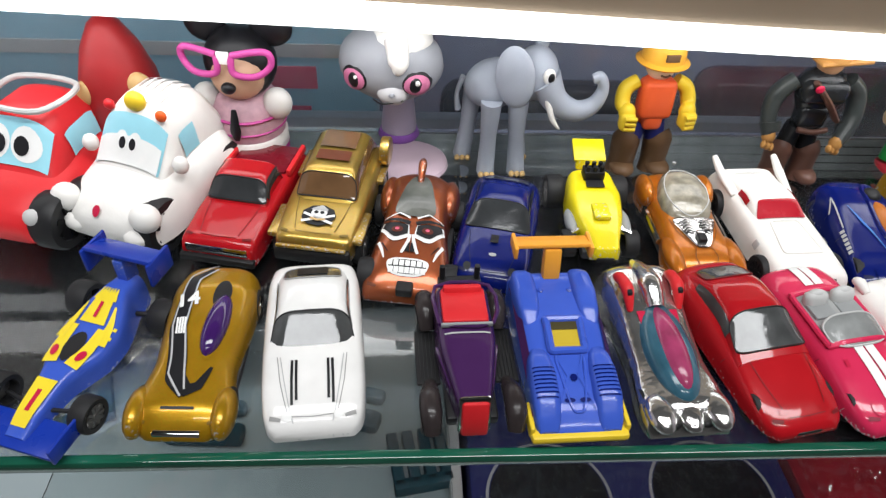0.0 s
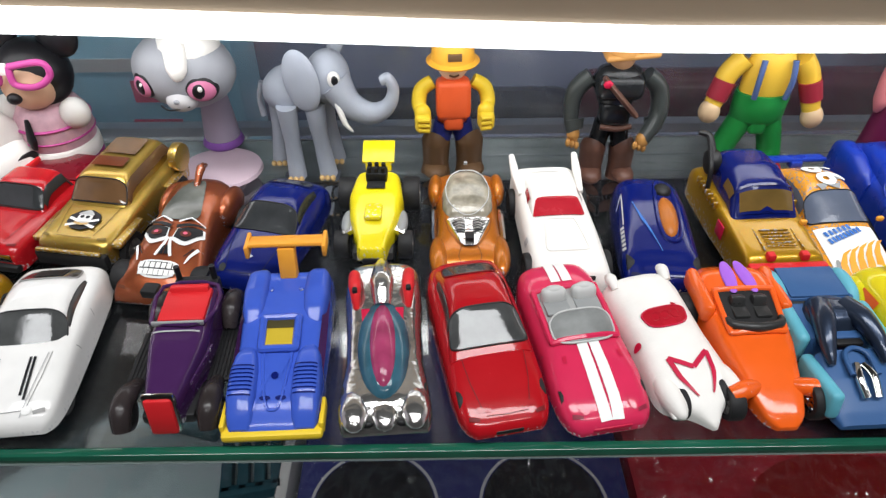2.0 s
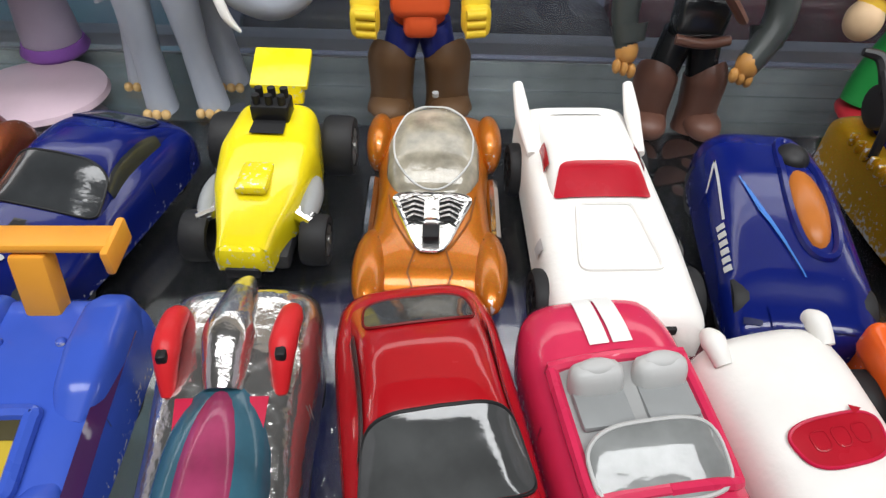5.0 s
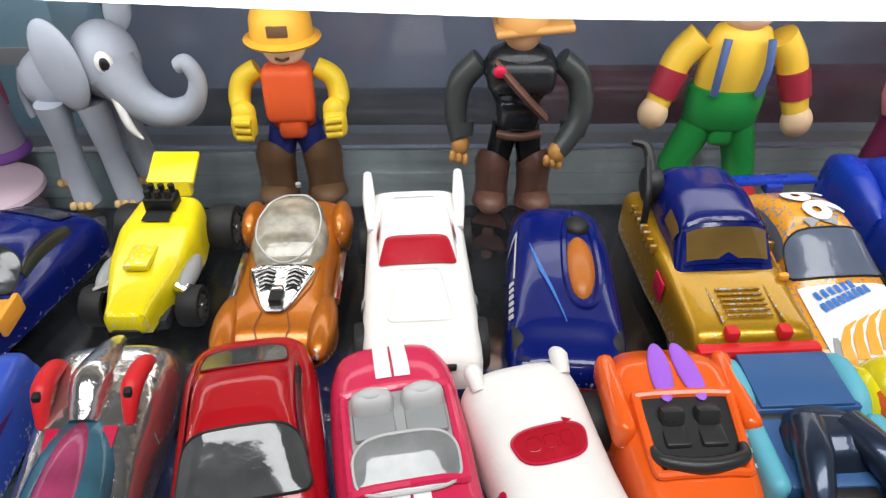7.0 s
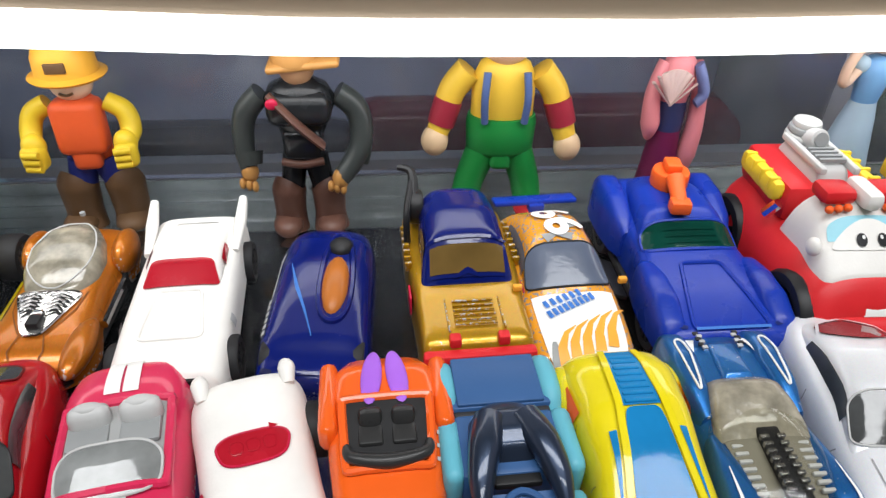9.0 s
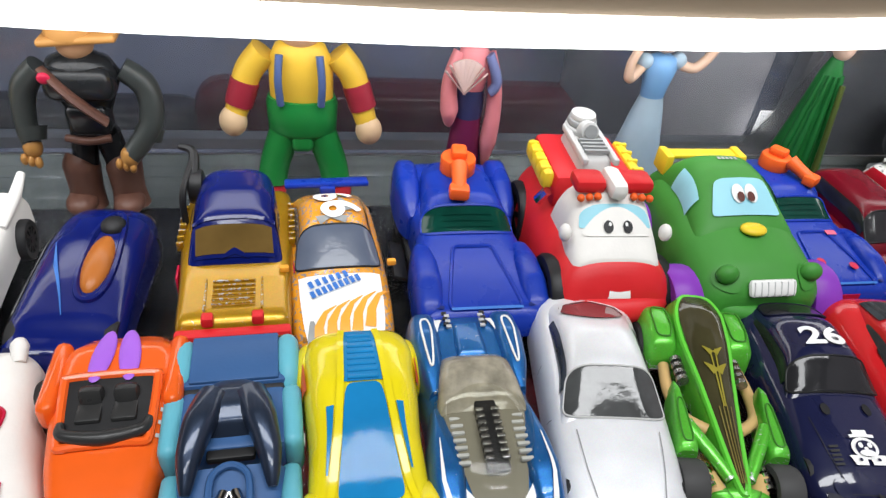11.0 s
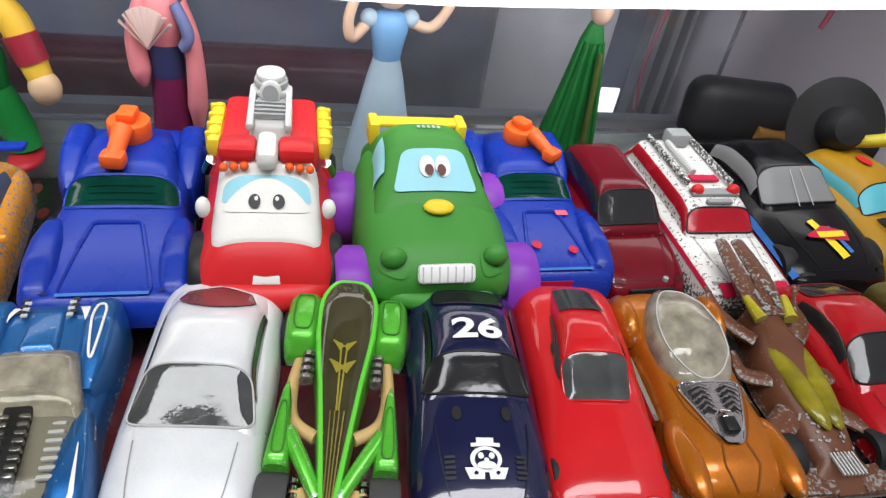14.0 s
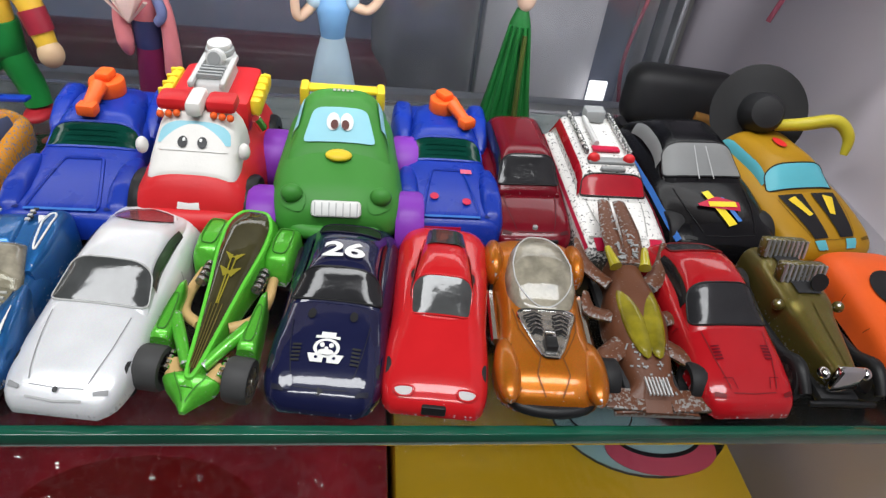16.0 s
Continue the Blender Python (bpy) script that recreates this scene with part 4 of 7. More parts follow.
# chrome dragster coupe
def chrome_car():
    L = .068
    r_, sh, cb, b_ = toy_car("chrome toy concept car with red fins and purple bubble canopy", .0978, .0010, -3.5, L * .94, .0285, CHROME_BODY,
        body=[(0, .88, .0065), (.03, .97, .0100), (.10, 1, .0128), (.22, .95, .0128), (.36, .86, .0135), (.55, .86, .0165), (.75, .92, .0195), (.94, .92, .0195), (1, .86, .0150)], cabin=None, square=.48, rim=CHROME, group=FRONT)
    part("canopy_ring", ball(0, .40 * L, .0132, .0084, .0210, .0058, rot=(4, 0, 0), u=28), mat("teal_canopy", (.04, .12, .17), rough=.2, coat=.5, vary=.5, bump=.4, bscale=160), r_)
    part("canopy", ball(0, .38 * L, .0142, .0052, .0175, .0062, rot=(4, 0, 0), u=28), PINK_WIN, r_)
    part("spine", tube([(0, .60 * L, .0175), (0, .72 * L, .0205), (0, .86 * L, .0185), (0, .95 * L, .0165)], [.0030, .0042, .0030, .0012], 14), CHROME_BODY, r_)
    for s in (-1, 1):
        part("fin", tube([(s * .0085, .60 * L, .0165), (s * .0088, .68 * L, .0215), (s * .0092, .78 * L, .0205), (s * .0092, .84 * L, .0170)], [.0010, .0022, .0020, .0006], 10), RED_P, r_)
        part("fin_slot", box(s * .0088, .665 * L, .0215, .0018, .0042, .0030, .0006), BLACK, r_)
        part("red_flash", sh.ribbon([(.44, s * .50), (.62, s * .44)], [.0003, .0028]), PRINT_RED, r_)
        part("nose_bulge", ball(s * .0090, .075 * L, .0098, .0046, .0075, .0034), CHROME_BODY, r_)
        part("intake", ball(s * .0052, .0015, .0078, .0020, .0012, .0012), BLACK, r_)
    part("nose_bulge", ball(0, .070 * L, .0092, .0044, .0070, .0028), CHROME_BODY, r_)
    part("tail_stripe", sh.ribbon([(.97, -.25), (.97, .25)], .0014), PRINT_RED, r_)


chrome_car()

# red sports car
r_, sh, cb, b_ = toy_car("glossy red toy sports car with clear windows", .1345, .0006, -10.5, .068, .0300, RED, glass=WINDOW_CLEAR, group=FRONT, square=.5, ck=1.02,
    body=[(0, .66, .0072), (.02, .82, .0088), (.10, .95, .0110), (.22, 1, .0132), (.38, 1, .0158), (.62, 1, .0172), (.85, .98, .0180), (.97, .88, .0170), (1, .76, .0130)])
for s in (-1, 1):
    part("headlight", sh.ribbon([(.075, s * .35), (.085, s * .62)], [.0010, .0018]), RED, r_)
part("intake", box(0, .0005, .0058, .0085, .0016, .0016, .0004), BLACK, r_)

# pink convertible
def convertible():
    L = .066
    r_, sh, cb, b_ = toy_car("pink toy convertible with white racing stripes and grey seats, paint chipped", .1648, .0008, -9.5, L, .0295, PINK, cabin=None, group=FRONT, square=.5,
        body=[(0, .66, .0070), (.02, .84, .0090), (.10, .96, .0115), (.25, 1, .0140), (.42, .96, .0155), (.62, .98, .0165), (.85, .96, .0172), (.96, .86, .0160), (1, .74, .0130)])
    part("cockpit", sh.patch(.43, .745, -.70, .70, .0005), plastic("cockpit_grey", (.34, .345, .34)), r_)
    raised_rim(r_, sh, .422, .756, .74, .0011, PINK)
    ws = Shell(L, [(.37, .0112, .0150), (.43, .0114, .0168), (.50, .0110, .0188), (.57, .0106, .0200)], .011, .5)
    part("windscreen", ws.pane(.395, .552, .84, .93, .0003, 3.6), mat("open_screen", (.25, .26, .255), rough=.2, coat=.8, vary=.5, bump=.5, bscale=150), r_)
    part("screen_frame", ws.rim(.395, .554, .85, .94, .00036, .0003, 3.6), LIGHT_GREY, r_)
    for s in (-1, 1):
        part("seat", box(s * .0052, .690 * L, .0180, .0088, .0046, .0066, .0022, (-16, 0, 0), segs=3), LIGHT_GREY, r_)
        part("headrest", ball(s * .0052, .700 * L, .0205, .0032, .0016, .0013), LIGHT_GREY, r_)
        part("seat_base", box(s * .0052, .625 * L, .0168, .0084, .0070, .0016, .0007), GREY_P, r_)
        part("stripe", sh.ribbon([(.02, s * .155), (.40, s * .135)], [.0036, .0033]), PRINT_WHITE, r_)
        part("stripe", sh.ribbon([(.80, s * .14), (.97, s * .15)], .0034), PRINT_WHITE, r_)
        part("headlight", sh.disc(.085, s * .56, .035, .12, .0004, 16, 2), PINK, r_)
        part("vent", sh.ribbon([(.30, s * .62), (.34, s * .60)], .0012), PRINT_RED, r_)
    part("cockpit_rim", sh.ribbon([(.76, -.66), (.785, 0), (.76, .66)], .0010, .0008), PINK, r_)
    part("intake", box(0, .0004, .0062, .0120, .0014, .0018, .0004), PRINT_RED, r_)


convertible()

# white pointed racer with the letter M
def m_racer():
    L = .059
    r_, sh, cb, b_ = toy_car("white plastic toy racer with a red letter M on the bonnet", .1962, .0018, -14.0, L, .0290, WHITE_MATT, cabin=None, group=FRONT, square=.55, bottom=.003, hk=.95, detail=False, base=None, out=-.0045,
        body=[(0, .05, .0050), (.05, .24, .0075), (.10, .40, .0095), (.13, .80, .0100), (.2, .94, .0120), (.34, .90, .0142), (.5, .86, .0162), (.66, .88, .0180), (.82, .93, .0190), (.92, .92, .0186), (.975, .82, .0165), (1, .62, .0125)])
    for s in (-1, 1):
        part("tail_ear", tube([(s * .0096, .88 * L, .0158), (s * .0098, .945 * L, .0172), (s * .0096, .985 * L, .0164)], [.0014, .0021, .0012], 12), WHITE_MATT, r_)
        part("wing_tip", tube([(s * .0105, .14 * L, .0075), (s * .0120, .07 * L, .0070)], [.0030, .0004], 10), WHITE_MATT, r_)
        part("fender_swell", ball(s * .0098, .20 * L, .0080, .0036, .0090, .0040), WHITE_MATT, r_)
    part("windscreen", sh.pane(.54, .665, .50, .64, .0005, 3.2), RED_WIN, r_)
    part("screen_rim", sh.rim(.54, .665, .50, .64, .0003, .0004, 3.2), PRINT_RED, r_)
    for k in range(3):
        part("seat_line", sh.rim(.585, .635, .10, .11, .00016, .0005, 3, (k - 1) * .27), RED_WIN, r_)
    part("screen_tab", sh.disc(.668, .34, .016, .10, .0007, 3, 1), RED_WIN, r_)
    M = [(.14, -.22), (.25, -.42), (.36, -.50), (.285, 0), (.36, .50), (.25, .42), (.14, .22)]
    for a, b in zip(M, M[1:]):
        part("letter_stroke", sh.ribbon([a, b], [.0005 if a[0] < .2 else .0016, .0005 if b[0] < .2 else .0016], .0006), PRINT_RED, r_)
    part("badge", sh.disc(.50, -.92, .02, .06, .0005, 14, 2), PRINT_RED, r_)


m_racer()

# orange roadster with lilac boards
def orange_roadster():
    L = .060
    root = thing("toy_car", "orange toy roadster with lilac fins and open black cockpit", "toy car", at_nose(.2170, .0010, -2), FRONT)
    sh = Shell(L, [(0, .0030, .0052), (.03, .0058, .0072), (.15, .0082, .0100), (.30, .0100, .0128), (.45, .0122, .0150), (.60, .0132, .0168), (.75, .0136, .0192), (.90, .0130, .0200), (1, .0105, .0160)], .0035, .36)
    part("body", sh.build(), ORANGE, root)
    part("cockpit", sh.patch(.49, .735, -.60, .60, .0005, v0b=-.70, v1b=.70), BLACK, root)
    raised_rim(root, sh, .482, .748, .70, .0010, bpy.data.materials["orange_plastic"])
    part("windscreen", tube([(-.0088, .565 * L, .0172), (-.0076, .515 * L, .0172), (0, .490 * L, .0172), (.0076, .515 * L, .0172), (.0088, .565 * L, .0172)], [.0008, .0014, .0017, .0014, .0008], 10), plastic("soft_black", (.03, .03, .03), rough=.3), root)
    for s in (-1, 1):
        part("seat", box(s * .0036, .665 * L, .0182, .0052, .0036, .0052, .0014, (-20, 0, 0)), bpy.data.materials["soft_black"], root)
        part("seat_base", box(s * .0036, .610 * L, .0172, .0052, .0060, .0016, .0006), bpy.data.materials["soft_black"], root)
        part("lilac_fin", ball(s * .0029, .840 * L, .0200, .0024, .0078, .0008, rot=(2, 0, s * 6)), LILAC, root)
        part("front_arm", tube([(s * .005, .013, .0080), (s * .0105, .0105, .0100), (s * .0145, .0095, .0090)], [.0026, .0030, .0028], 12), ORANGE, root)
        part("fender", box(s * .0128, .79 * L, .0150, .0044, .0210, .0080, .0022, segs=3), gloss("orange_moulding", (.80, .115, .012), chip=0) if s < 0 else bpy.data.materials["orange_moulding"], root)
        wheel(root, s * .0135, .0095, .0056, .0048, RIM)
        wheel(root, s * .0160, .80 * L, .0066, .0052, RIM)
        if s > 0:
            for k in range(4):
                part("printed_letter_bar", sh.ribbon([(.50 + .05 * k, .82), (.515 + .05 * k, .82)], .0010, .0005), PRINT_GREY, root)
    part("chassis", box(0, .030, .0042, .014, .050, .003, .001), BASE, root)


orange_roadster()

# teal block-bodied toy car with folding roof
def block_car():
    L = .062
    root = thing("toy_car", "teal and steel blue folding toy car with dark arched windscreen", "toy car", at_nose(.2430, .0010, -2) @ Matrix.Diagonal((1, .965, 1, 1)), FRONT)
    TEAL_GREY = mat("shadow_screen_metal", (.035, .05, .085), rough=.3, metal=.55, coat=.5, vary=.6, grain=60, bump=.2, bscale=200)
    part("rear_block", box(0, .0515, .0105, .0240, .0150, .0130, .0010), STEEL_BLUE, root)
    part("roof_panel", box(0, .0518, .0174, .0200, .0145, .0012, .0004, (2, 0, 0)), STEEL_BLUE, root)
    part("middle_block", box(0, .0345, .0105, .0230, .0170, .0120, .0014), STEEL_BLUE, root)
    sh = Shell(L, [(0, .0100, .0060), (.05, .0115, .0082), (.2, .0118, .0122), (.36, .0116, .0150)], .004, .36)
    part("bonnet", sh.build(24, 20), STEEL_BLUE, root)
    for s in (-1, 1):
        part("rear_rail", tube([(s * .0122, .0445, .0135), (s * .0122, .048, .0160), (s * .0122, .056, .0162), (s * .0118, .0600, .0130)], [.0022, .0026, .0026, .0022], 12), TEAL, root)
        part("rear_side", box(s * .0128, .0520, .0100, .0040, .0150, .0120, .0012), TEAL, root)
        part("middle_side", box(s * .0128, .0345, .0108, .0046, .0172, .0130, .0022, (2, 0, 0), segs=3), TEAL, root)
        part("side_badge", cyl(s * .0152, .0300, .0115, .0016, .0004, "x", 14), PRINT_GREY, root)
        part("front_side", box(s * .0122, .0135, .0088, .0044, .0210, .0100, .0018, (-9, 0, 0), segs=3), TEAL, root)
        part("screen_leg", tube([(s * .0040, .0385, .0188), (s * .0062, .0310, .0196), (s * .0080, .0235, .0178), (s * .0086, .0165, .0146)], [.0036, .0036, .0027, .0010], 12), TEAL_GREY, root)
        part("pipe", tube([(s * .0018, .006, .0110), (s * .0022, .012, .0138), (s * .0010, .0165, .0142)], .0013, 10), CHROME, root)
        wheel(root, s * .0146, .0100, .0062, .0044, CHROME)
        wheel(root, s * .0135, .052, .0060, .0044, CHROME)
    dome = Shell(L, [(.46, .0080, .0160), (.50, .0092, .0196), (.56, .0096, .0212), (.64, .0088, .0208), (.70, .0062, .0190), (.72, .0030, .0170)], .010, .55)
    part("screen", dome.build(24, 22), TEAL_GREY, root)
    part("cockpit_gap", box(0, .0265, .0148, .0100, .0052, .0020, .0006), BLACK, root)
    part("bonnet_ring", tube([(-.0040, .0125, .0142), (-.0036, .0195, .0156), (0, .0220, .0160), (.0036, .0195, .0156), (.0040, .0125, .0142)], .0008, 8), STEEL_BLUE, root)
    part("rear_hinge", box(0, .0436, .0130, .0225, .0022, .0060, .0008), BASE, root)


block_car()

# yellow concept car
r_, sh, cb, b_ = toy_car("yellow toy concept car with a long ribbed blue window", .2712, .0010, -1, .0575, .0295, YELLOW, cabin=None, hk=1.12, group=FRONT, square=.46, rim=CHROME, r=.006,
    body=[(0, .55, .0060), (.04, .92, .0090), (.14, 1, .0120), (.25, .90, .0130), (.45, .86, .0175), (.65, .92, .0205), (.85, .98, .0200), (.96, .90, .0180), (1, .76, .0140)])
part("long_window", sh.pane(.19, .62, .54, .31, .0005, 7), BLUE_WIN, r_)
part("ribbed_window", sh.patch(.625, .92, -.32, .32, .0005, v0b=-.24, v1b=.24), BLUE_WIN, r_)
for k in range(8):
    part("window_rib", box(0, (.64 + k * .034) * .0575, sh.at(.64 + k * .034, 0).z + .0004, .0072 - .0002 * k, .0012, .0009, .0003), BLUE_WIN, r_)
for s in (-1, 1):
    part("side_window", sh.patch(.30, .54, min(s * .66, s * .69), max(s * .66, s * .69), .0005, v0b=min(s * .52, s * .64), v1b=max(s * .52, s * .64)), BLUE_WIN, r_)
    part("pillar", sh.ribbon([(.18, s * .63), (.40, s * .50), (.64, s * .37), (.92, s * .29)], .0016, .0010), YELLOW, r_)
    part("fender", ball(s * .0120, .0090, .0090, .0040, .0085, .0052), YELLOW, r_)
    part("fender", ball(s * .0122, .048, .0115, .0038, .0090, .0070), YELLOW, r_)
    part("nose_slot", sh.ribbon([(.06, s * .10), (.15, s * .32)], [.0030, .0010], .0005), BLACK, r_)
    part("side_intake", sh.patch(.66, .80, min(s * .90, s * .975), max(s * .90, s * .975), .0005), ORANGE_P, r_)

# blue car with clear bonnet over the engine
def clear_bonnet():
    L = .0635
    r_, sh, cb, b_ = toy_car("metallic blue toy car with clear bonnet over a black engine", .2985, .0020, 0, L, .0300, BLUE_SPARK, cabin=None, group=FRONT, square=.5, rim=CHROME, r=.006,
        body=[(0, .35, .0060), (.05, .72, .0085), (.15, .98, .0120), (.30, .94, .0140), (.5, .86, .0165), (.7, .92, .0178), (.88, .98, .0185), (.97, .84, .0160), (1, .7, .0130)])
    part("engine_tray", sh.patch(.14, .50, -.40, .40, .0005, v0b=-.76, v1b=.76), plastic("olive_grey_tray", (.20, .185, .14)), r_)
    part("engine_block", box(0, .36 * L, .0162, .0052, .0190, .0018, .0005, (5, 0, 0)), BLACK, r_)
    for k in range(8):
        for s in (-1, 1):
            part("engine_rib", box(s * .0018, (.25 + .028 * k) * L, .0168 + .00012 * k, .0020, .0010, .0016, .0003), ENGINE, r_)
            part("louvre", box(s * .0072, (.26 + .03 * k) * L, .0148 + .0001 * k, .0030, .0009, .0012, .0003), LIGHT_GREY, r_)
    c = part("canopy", ball(0, .42 * L, .0130, .0122, .0200, .0066, rot=(5, 0, 0), u=28), clear_mat("clear_canopy", (.86, .86, .80), .8, .12, 1.4), r_)
    c.visible_shadow = False
    cn = Shell(L, [(.46, .0108, .0165), (.50, .0108, .0184), (.58, .0100, .0205), (.66, .0092, .0208), (.70, .0088, .0190)], .012, .45)
    part("screen_band", cn.build(20, 20), CANOPY, r_)
    part("ribbed_roof", box(0, .80 * L, .0184, .0085, .0145, .0018, .0006, (-3, 0, 0), taper=.7), BLUE_SPARK, r_)
    for k in range(6):
        for s in (-1, 1):
            part("check", box(s * (.0045 + .0006 * (k % 2)), (.86 + .015 * k) * L, .0192, .0013, .0010, .0004), PRINT_BLACK if k % 2 else PRINT_GREY, r_)
    for s in (-1, 1):
        for st in ([(.05, .0014, .0085), (.12, .0036, .0135), (.24, .0043, .0158), (.36, .0036, .0158), (.50, .0016, .0150)], [(.56, .0014, .0165), (.68, .0036, .0192), (.82, .0044, .0202), (.94, .0040, .0190), (.99, .0024, .0160)]):
            wing = Shell(L, st, .005, .5, cx=s * .0108)
            part("wing", wing.build(20, 18), BLUE_SPARK, r_)
            if st[0][0] > .5:
                part("white_flash", wing.rim(.66, .90, .16, .34, .00030, .0002, 3), PRINT_WHITE, r_)
            else:
                part("white_flash", wing.ribbon([(.09, s * .1), (.20, s * .35), (.36, s * .25)], [.0014, .0009, .0002], .0004), PRINT_WHITE, r_)
        part("white_flash", sh.ribbon([(.05, s * .20), (.18, s * .55), (.3, s * .70)], [.0030, .0016, .0004], .0006), PRINT_WHITE, r_)
        part("white_flash", sh.ribbon([(.78, s * .62), (.92, s * .48)], [.0004, .0022], .0006), PRINT_WHITE, r_)
        part("side_opening", sh.disc(.62, s * .72, .06, .10, .0006, 14, 2), BLACK, r_)


clear_bonnet()

# silver sports car
r_, sh, cb, b_ = toy_car("silver toy sports car with clear windows and red rear glass", .3262, .0002, 7.5, .072, .0300, SILVER, glass=WINDOW_CLEAR, trim=LIGHT_GREY, cabin=[(.34, .90, .0146), (.37, .90, .0157), (.53, .77, .0222), (.58, .75, .0230), (.70, .75, .0230), (.75, .76, .0220), (.93, .82, .0172), (.96, .82, .0150)], group=FRONT, square=.5, ck=.98, rear=False,
    body=[(0, .66, .0072), (.02, .84, .0092), (.10, .96, .0118), (.25, 1, .0142), (.40, 1, .0160), (.65, 1, .0170), (.88, .98, .0178), (.97, .90, .0168), (1, .8, .0130)])
part("rear_window", cb.disc(.835, 0, .070, .74, .0005, 24, 3), mat("red_tint_window", (.20, .05, .055), rough=.07, coat=1.0, vary=.3), r_)
part("rear_frame", cb.ribbon([(.78, -.84), (.87, -.62), (.915, 0), (.87, .62), (.78, .84)], .0008, .0007), SILVER, r_)
part("badge", sh.disc(.045, 0, .009, .05, .0005, 8, 1), PRINT_BLACK, r_)
part("bumper_line", sh.ribbon([(.022, -.55), (.016, 0), (.022, .55)], .0005, .0004), PRINT_GREY, r_)

# green insect-like dragster
def insect():
    L = .064
    root = thing("toy_dragster", "bright green toy dragster with smoked spine canopy and open wheels", "toy car", at_nose(.3546, .0022, 10.1), FRONT)
    sh = Shell(L, [(.06, .0022, .0085, .004), (.14, .0026, .0098, .004), (.3, .0036, .0122, .006), (.5, .0052, .0158, .007), (.7, .0074, .0195, .007), (.86, .0084, .0214, .008), (.96, .0072, .0205, .009), (1, .0046, .0165, .010)], .004, .6)
    part("body", sh.build(), GREEN_B, root)
    part("canopy", sh.pane(.10, .955, .52, .80, .0004, 3.4, rings=9), SMOKE_OLIVE, root)
    part("canopy_rim", sh.rim(.095, .965, .62, .88, .0008, .0002, 3.4), bare(GREEN_B), root)
    for k in range(4):
        part("gold_line", sh.ribbon([(.13, (k - 1.5) * .18), (.42, (k - 1.5) * .20)], .0003, .0008), OLIVE, root)
    GOLD_INK = mat("olive_print", (.26, .22, .02), rough=.3)
    for s in (-1, 1):
        part("gold_line", sh.ribbon([(.42, s * .05), (.66, s * .10)], .0004, .0008), GOLD_INK, root)
        part("gold_crest", sh.ribbon([(.56, s * .04), (.60, s * .42)], [.0024, .0003], .0009), GOLD_INK, root)
        part("gold_crest", sh.ribbon([(.64, s * .06), (.67, s * .34)], [.0016, .0003], .0009), GOLD_INK, root)
    head = Shell(L, [(-.01, .0006, .0042, .003), (.03, .0026, .0062, .003), (.075, .0062, .0086, .0040), (.105, .0076, .0094, .0055), (.122, .0060, .0090, .0060), (.135, .0020, .0086, .0060)], .003, .7)
    part("snout", head.build(22, 20), GREEN_B, root)
    for s in (-1, 1):
        part("snout_line", head.ribbon([(.02, s * .20), (.11, s * .55)], .0003, .0004), seam_of(GREEN_B), root)
        pod = Shell(L, [(.69, .0030, .0125, .008), (.72, .0040, .0165, .009), (.80, .0044, .0182, .009), (.90, .0043, .0182, .009), (.95, .0036, .0165, .010), (.97, .0022, .0140, .010)], .008, .5, cx=s * .0104)
        part("rear_pod", pod.build(20, 18), GREEN_B, root)
        part("pod_line", pod.rim(.75, .91, .50, .50, .00025, .0003, 4), seam_of(GREEN_B), root)
        blade = Shell(L, [(.235, .0026, .0118, .005), (.25, .0028, .0130, .005), (.36, .0021, .0142, .006), (.49, .0010, .0160, .008), (.53, .0002, .0150, .010)], .006, .4, cx=s * .0112)
        part("side_blade", blade.build(20, 16), GREEN_B, root)
        part("blade_line", blade.rim(.265, .44, .5, .5, .00022, .0002, 4), seam_of(GREEN_B), root)
        part("strut", tube([(s * .0022, .15 * L, .0092), (s * .0058, .25 * L, .0108), (s * .0100, .36 * L, .0122)], [.0014, .0017, .0018], 10), GREEN_B, root)
        part("exhaust", tube([(s * .0040, .36 * L, .0100), (s * .0092, .42 * L, .0100), (s * .0108, .54 * L, .0100), (s * .0100, .68 * L, .0105)], .0015, 10), TAN_P, root)
        part("engine", tube([(s * .0042, .10 * L, .0065), (s * .0065, .18 * L, .0068)], [.0020, .0026], 10), TAN_P, root)
        for k in range(4):
            part("spring", cyl(s * .0078, (.56 + .035 * k) * L, .0135, .0016, .0012, "y", 10), ENGINE, root)
            part("spring", cyl(s * .0070, (.13 + .025 * k) * L, .0085, .0012, .0010, "y", 10), CHROME, root)
        wheel(root, s * .0112, .155 * L, .0060, .0062, RIM, plastic("soft_grey_tyre", (.05, .05, .05), rough=.6))
        wheel(root, s * .0125, .84 * L, .0070, .0060, RIM)
    part("axle", cyl(0, .155 * L, .0060, .0009, .020, "x", 8), RIM, root)


insect()

# navy coupe numbered 26
r_, sh, cb, b_ = toy_car("navy toy sports coupe with white number 26 and white bonnet print", .3872, .0006, 6.8, .066, .0310, NAVY, glass=WINDOW_DARK, cabin=CABIN_SHORT, group=FRONT, square=.55,
    body=[(0, .62, .0068), (.02, .82, .0090), (.10, .97, .0118), (.25, 1, .0145), (.42, .97, .0162), (.65, .99, .0172), (.88, .98, .0180), (.97, .88, .0170), (1, .76, .0130)], csq=.6)
part("number", cb.letters("26", .636, 0, .0084, 0, .0008, 1.35), PRINT_WHITE, r_)
part("rear_wing", sh.ribbon([(.96, -.62), (.975, 0), (.96, .62)], .0018, .0022), NAVY, r_)
part("bonnet_print", sh.disc(.205, 0, .040, .22, .0006, 22, 3), PRINT_WHITE, r_)
part("bonnet_print_face", sh.disc(.203, 0, .030, .16, .0008, 20, 3), NAVY, r_)
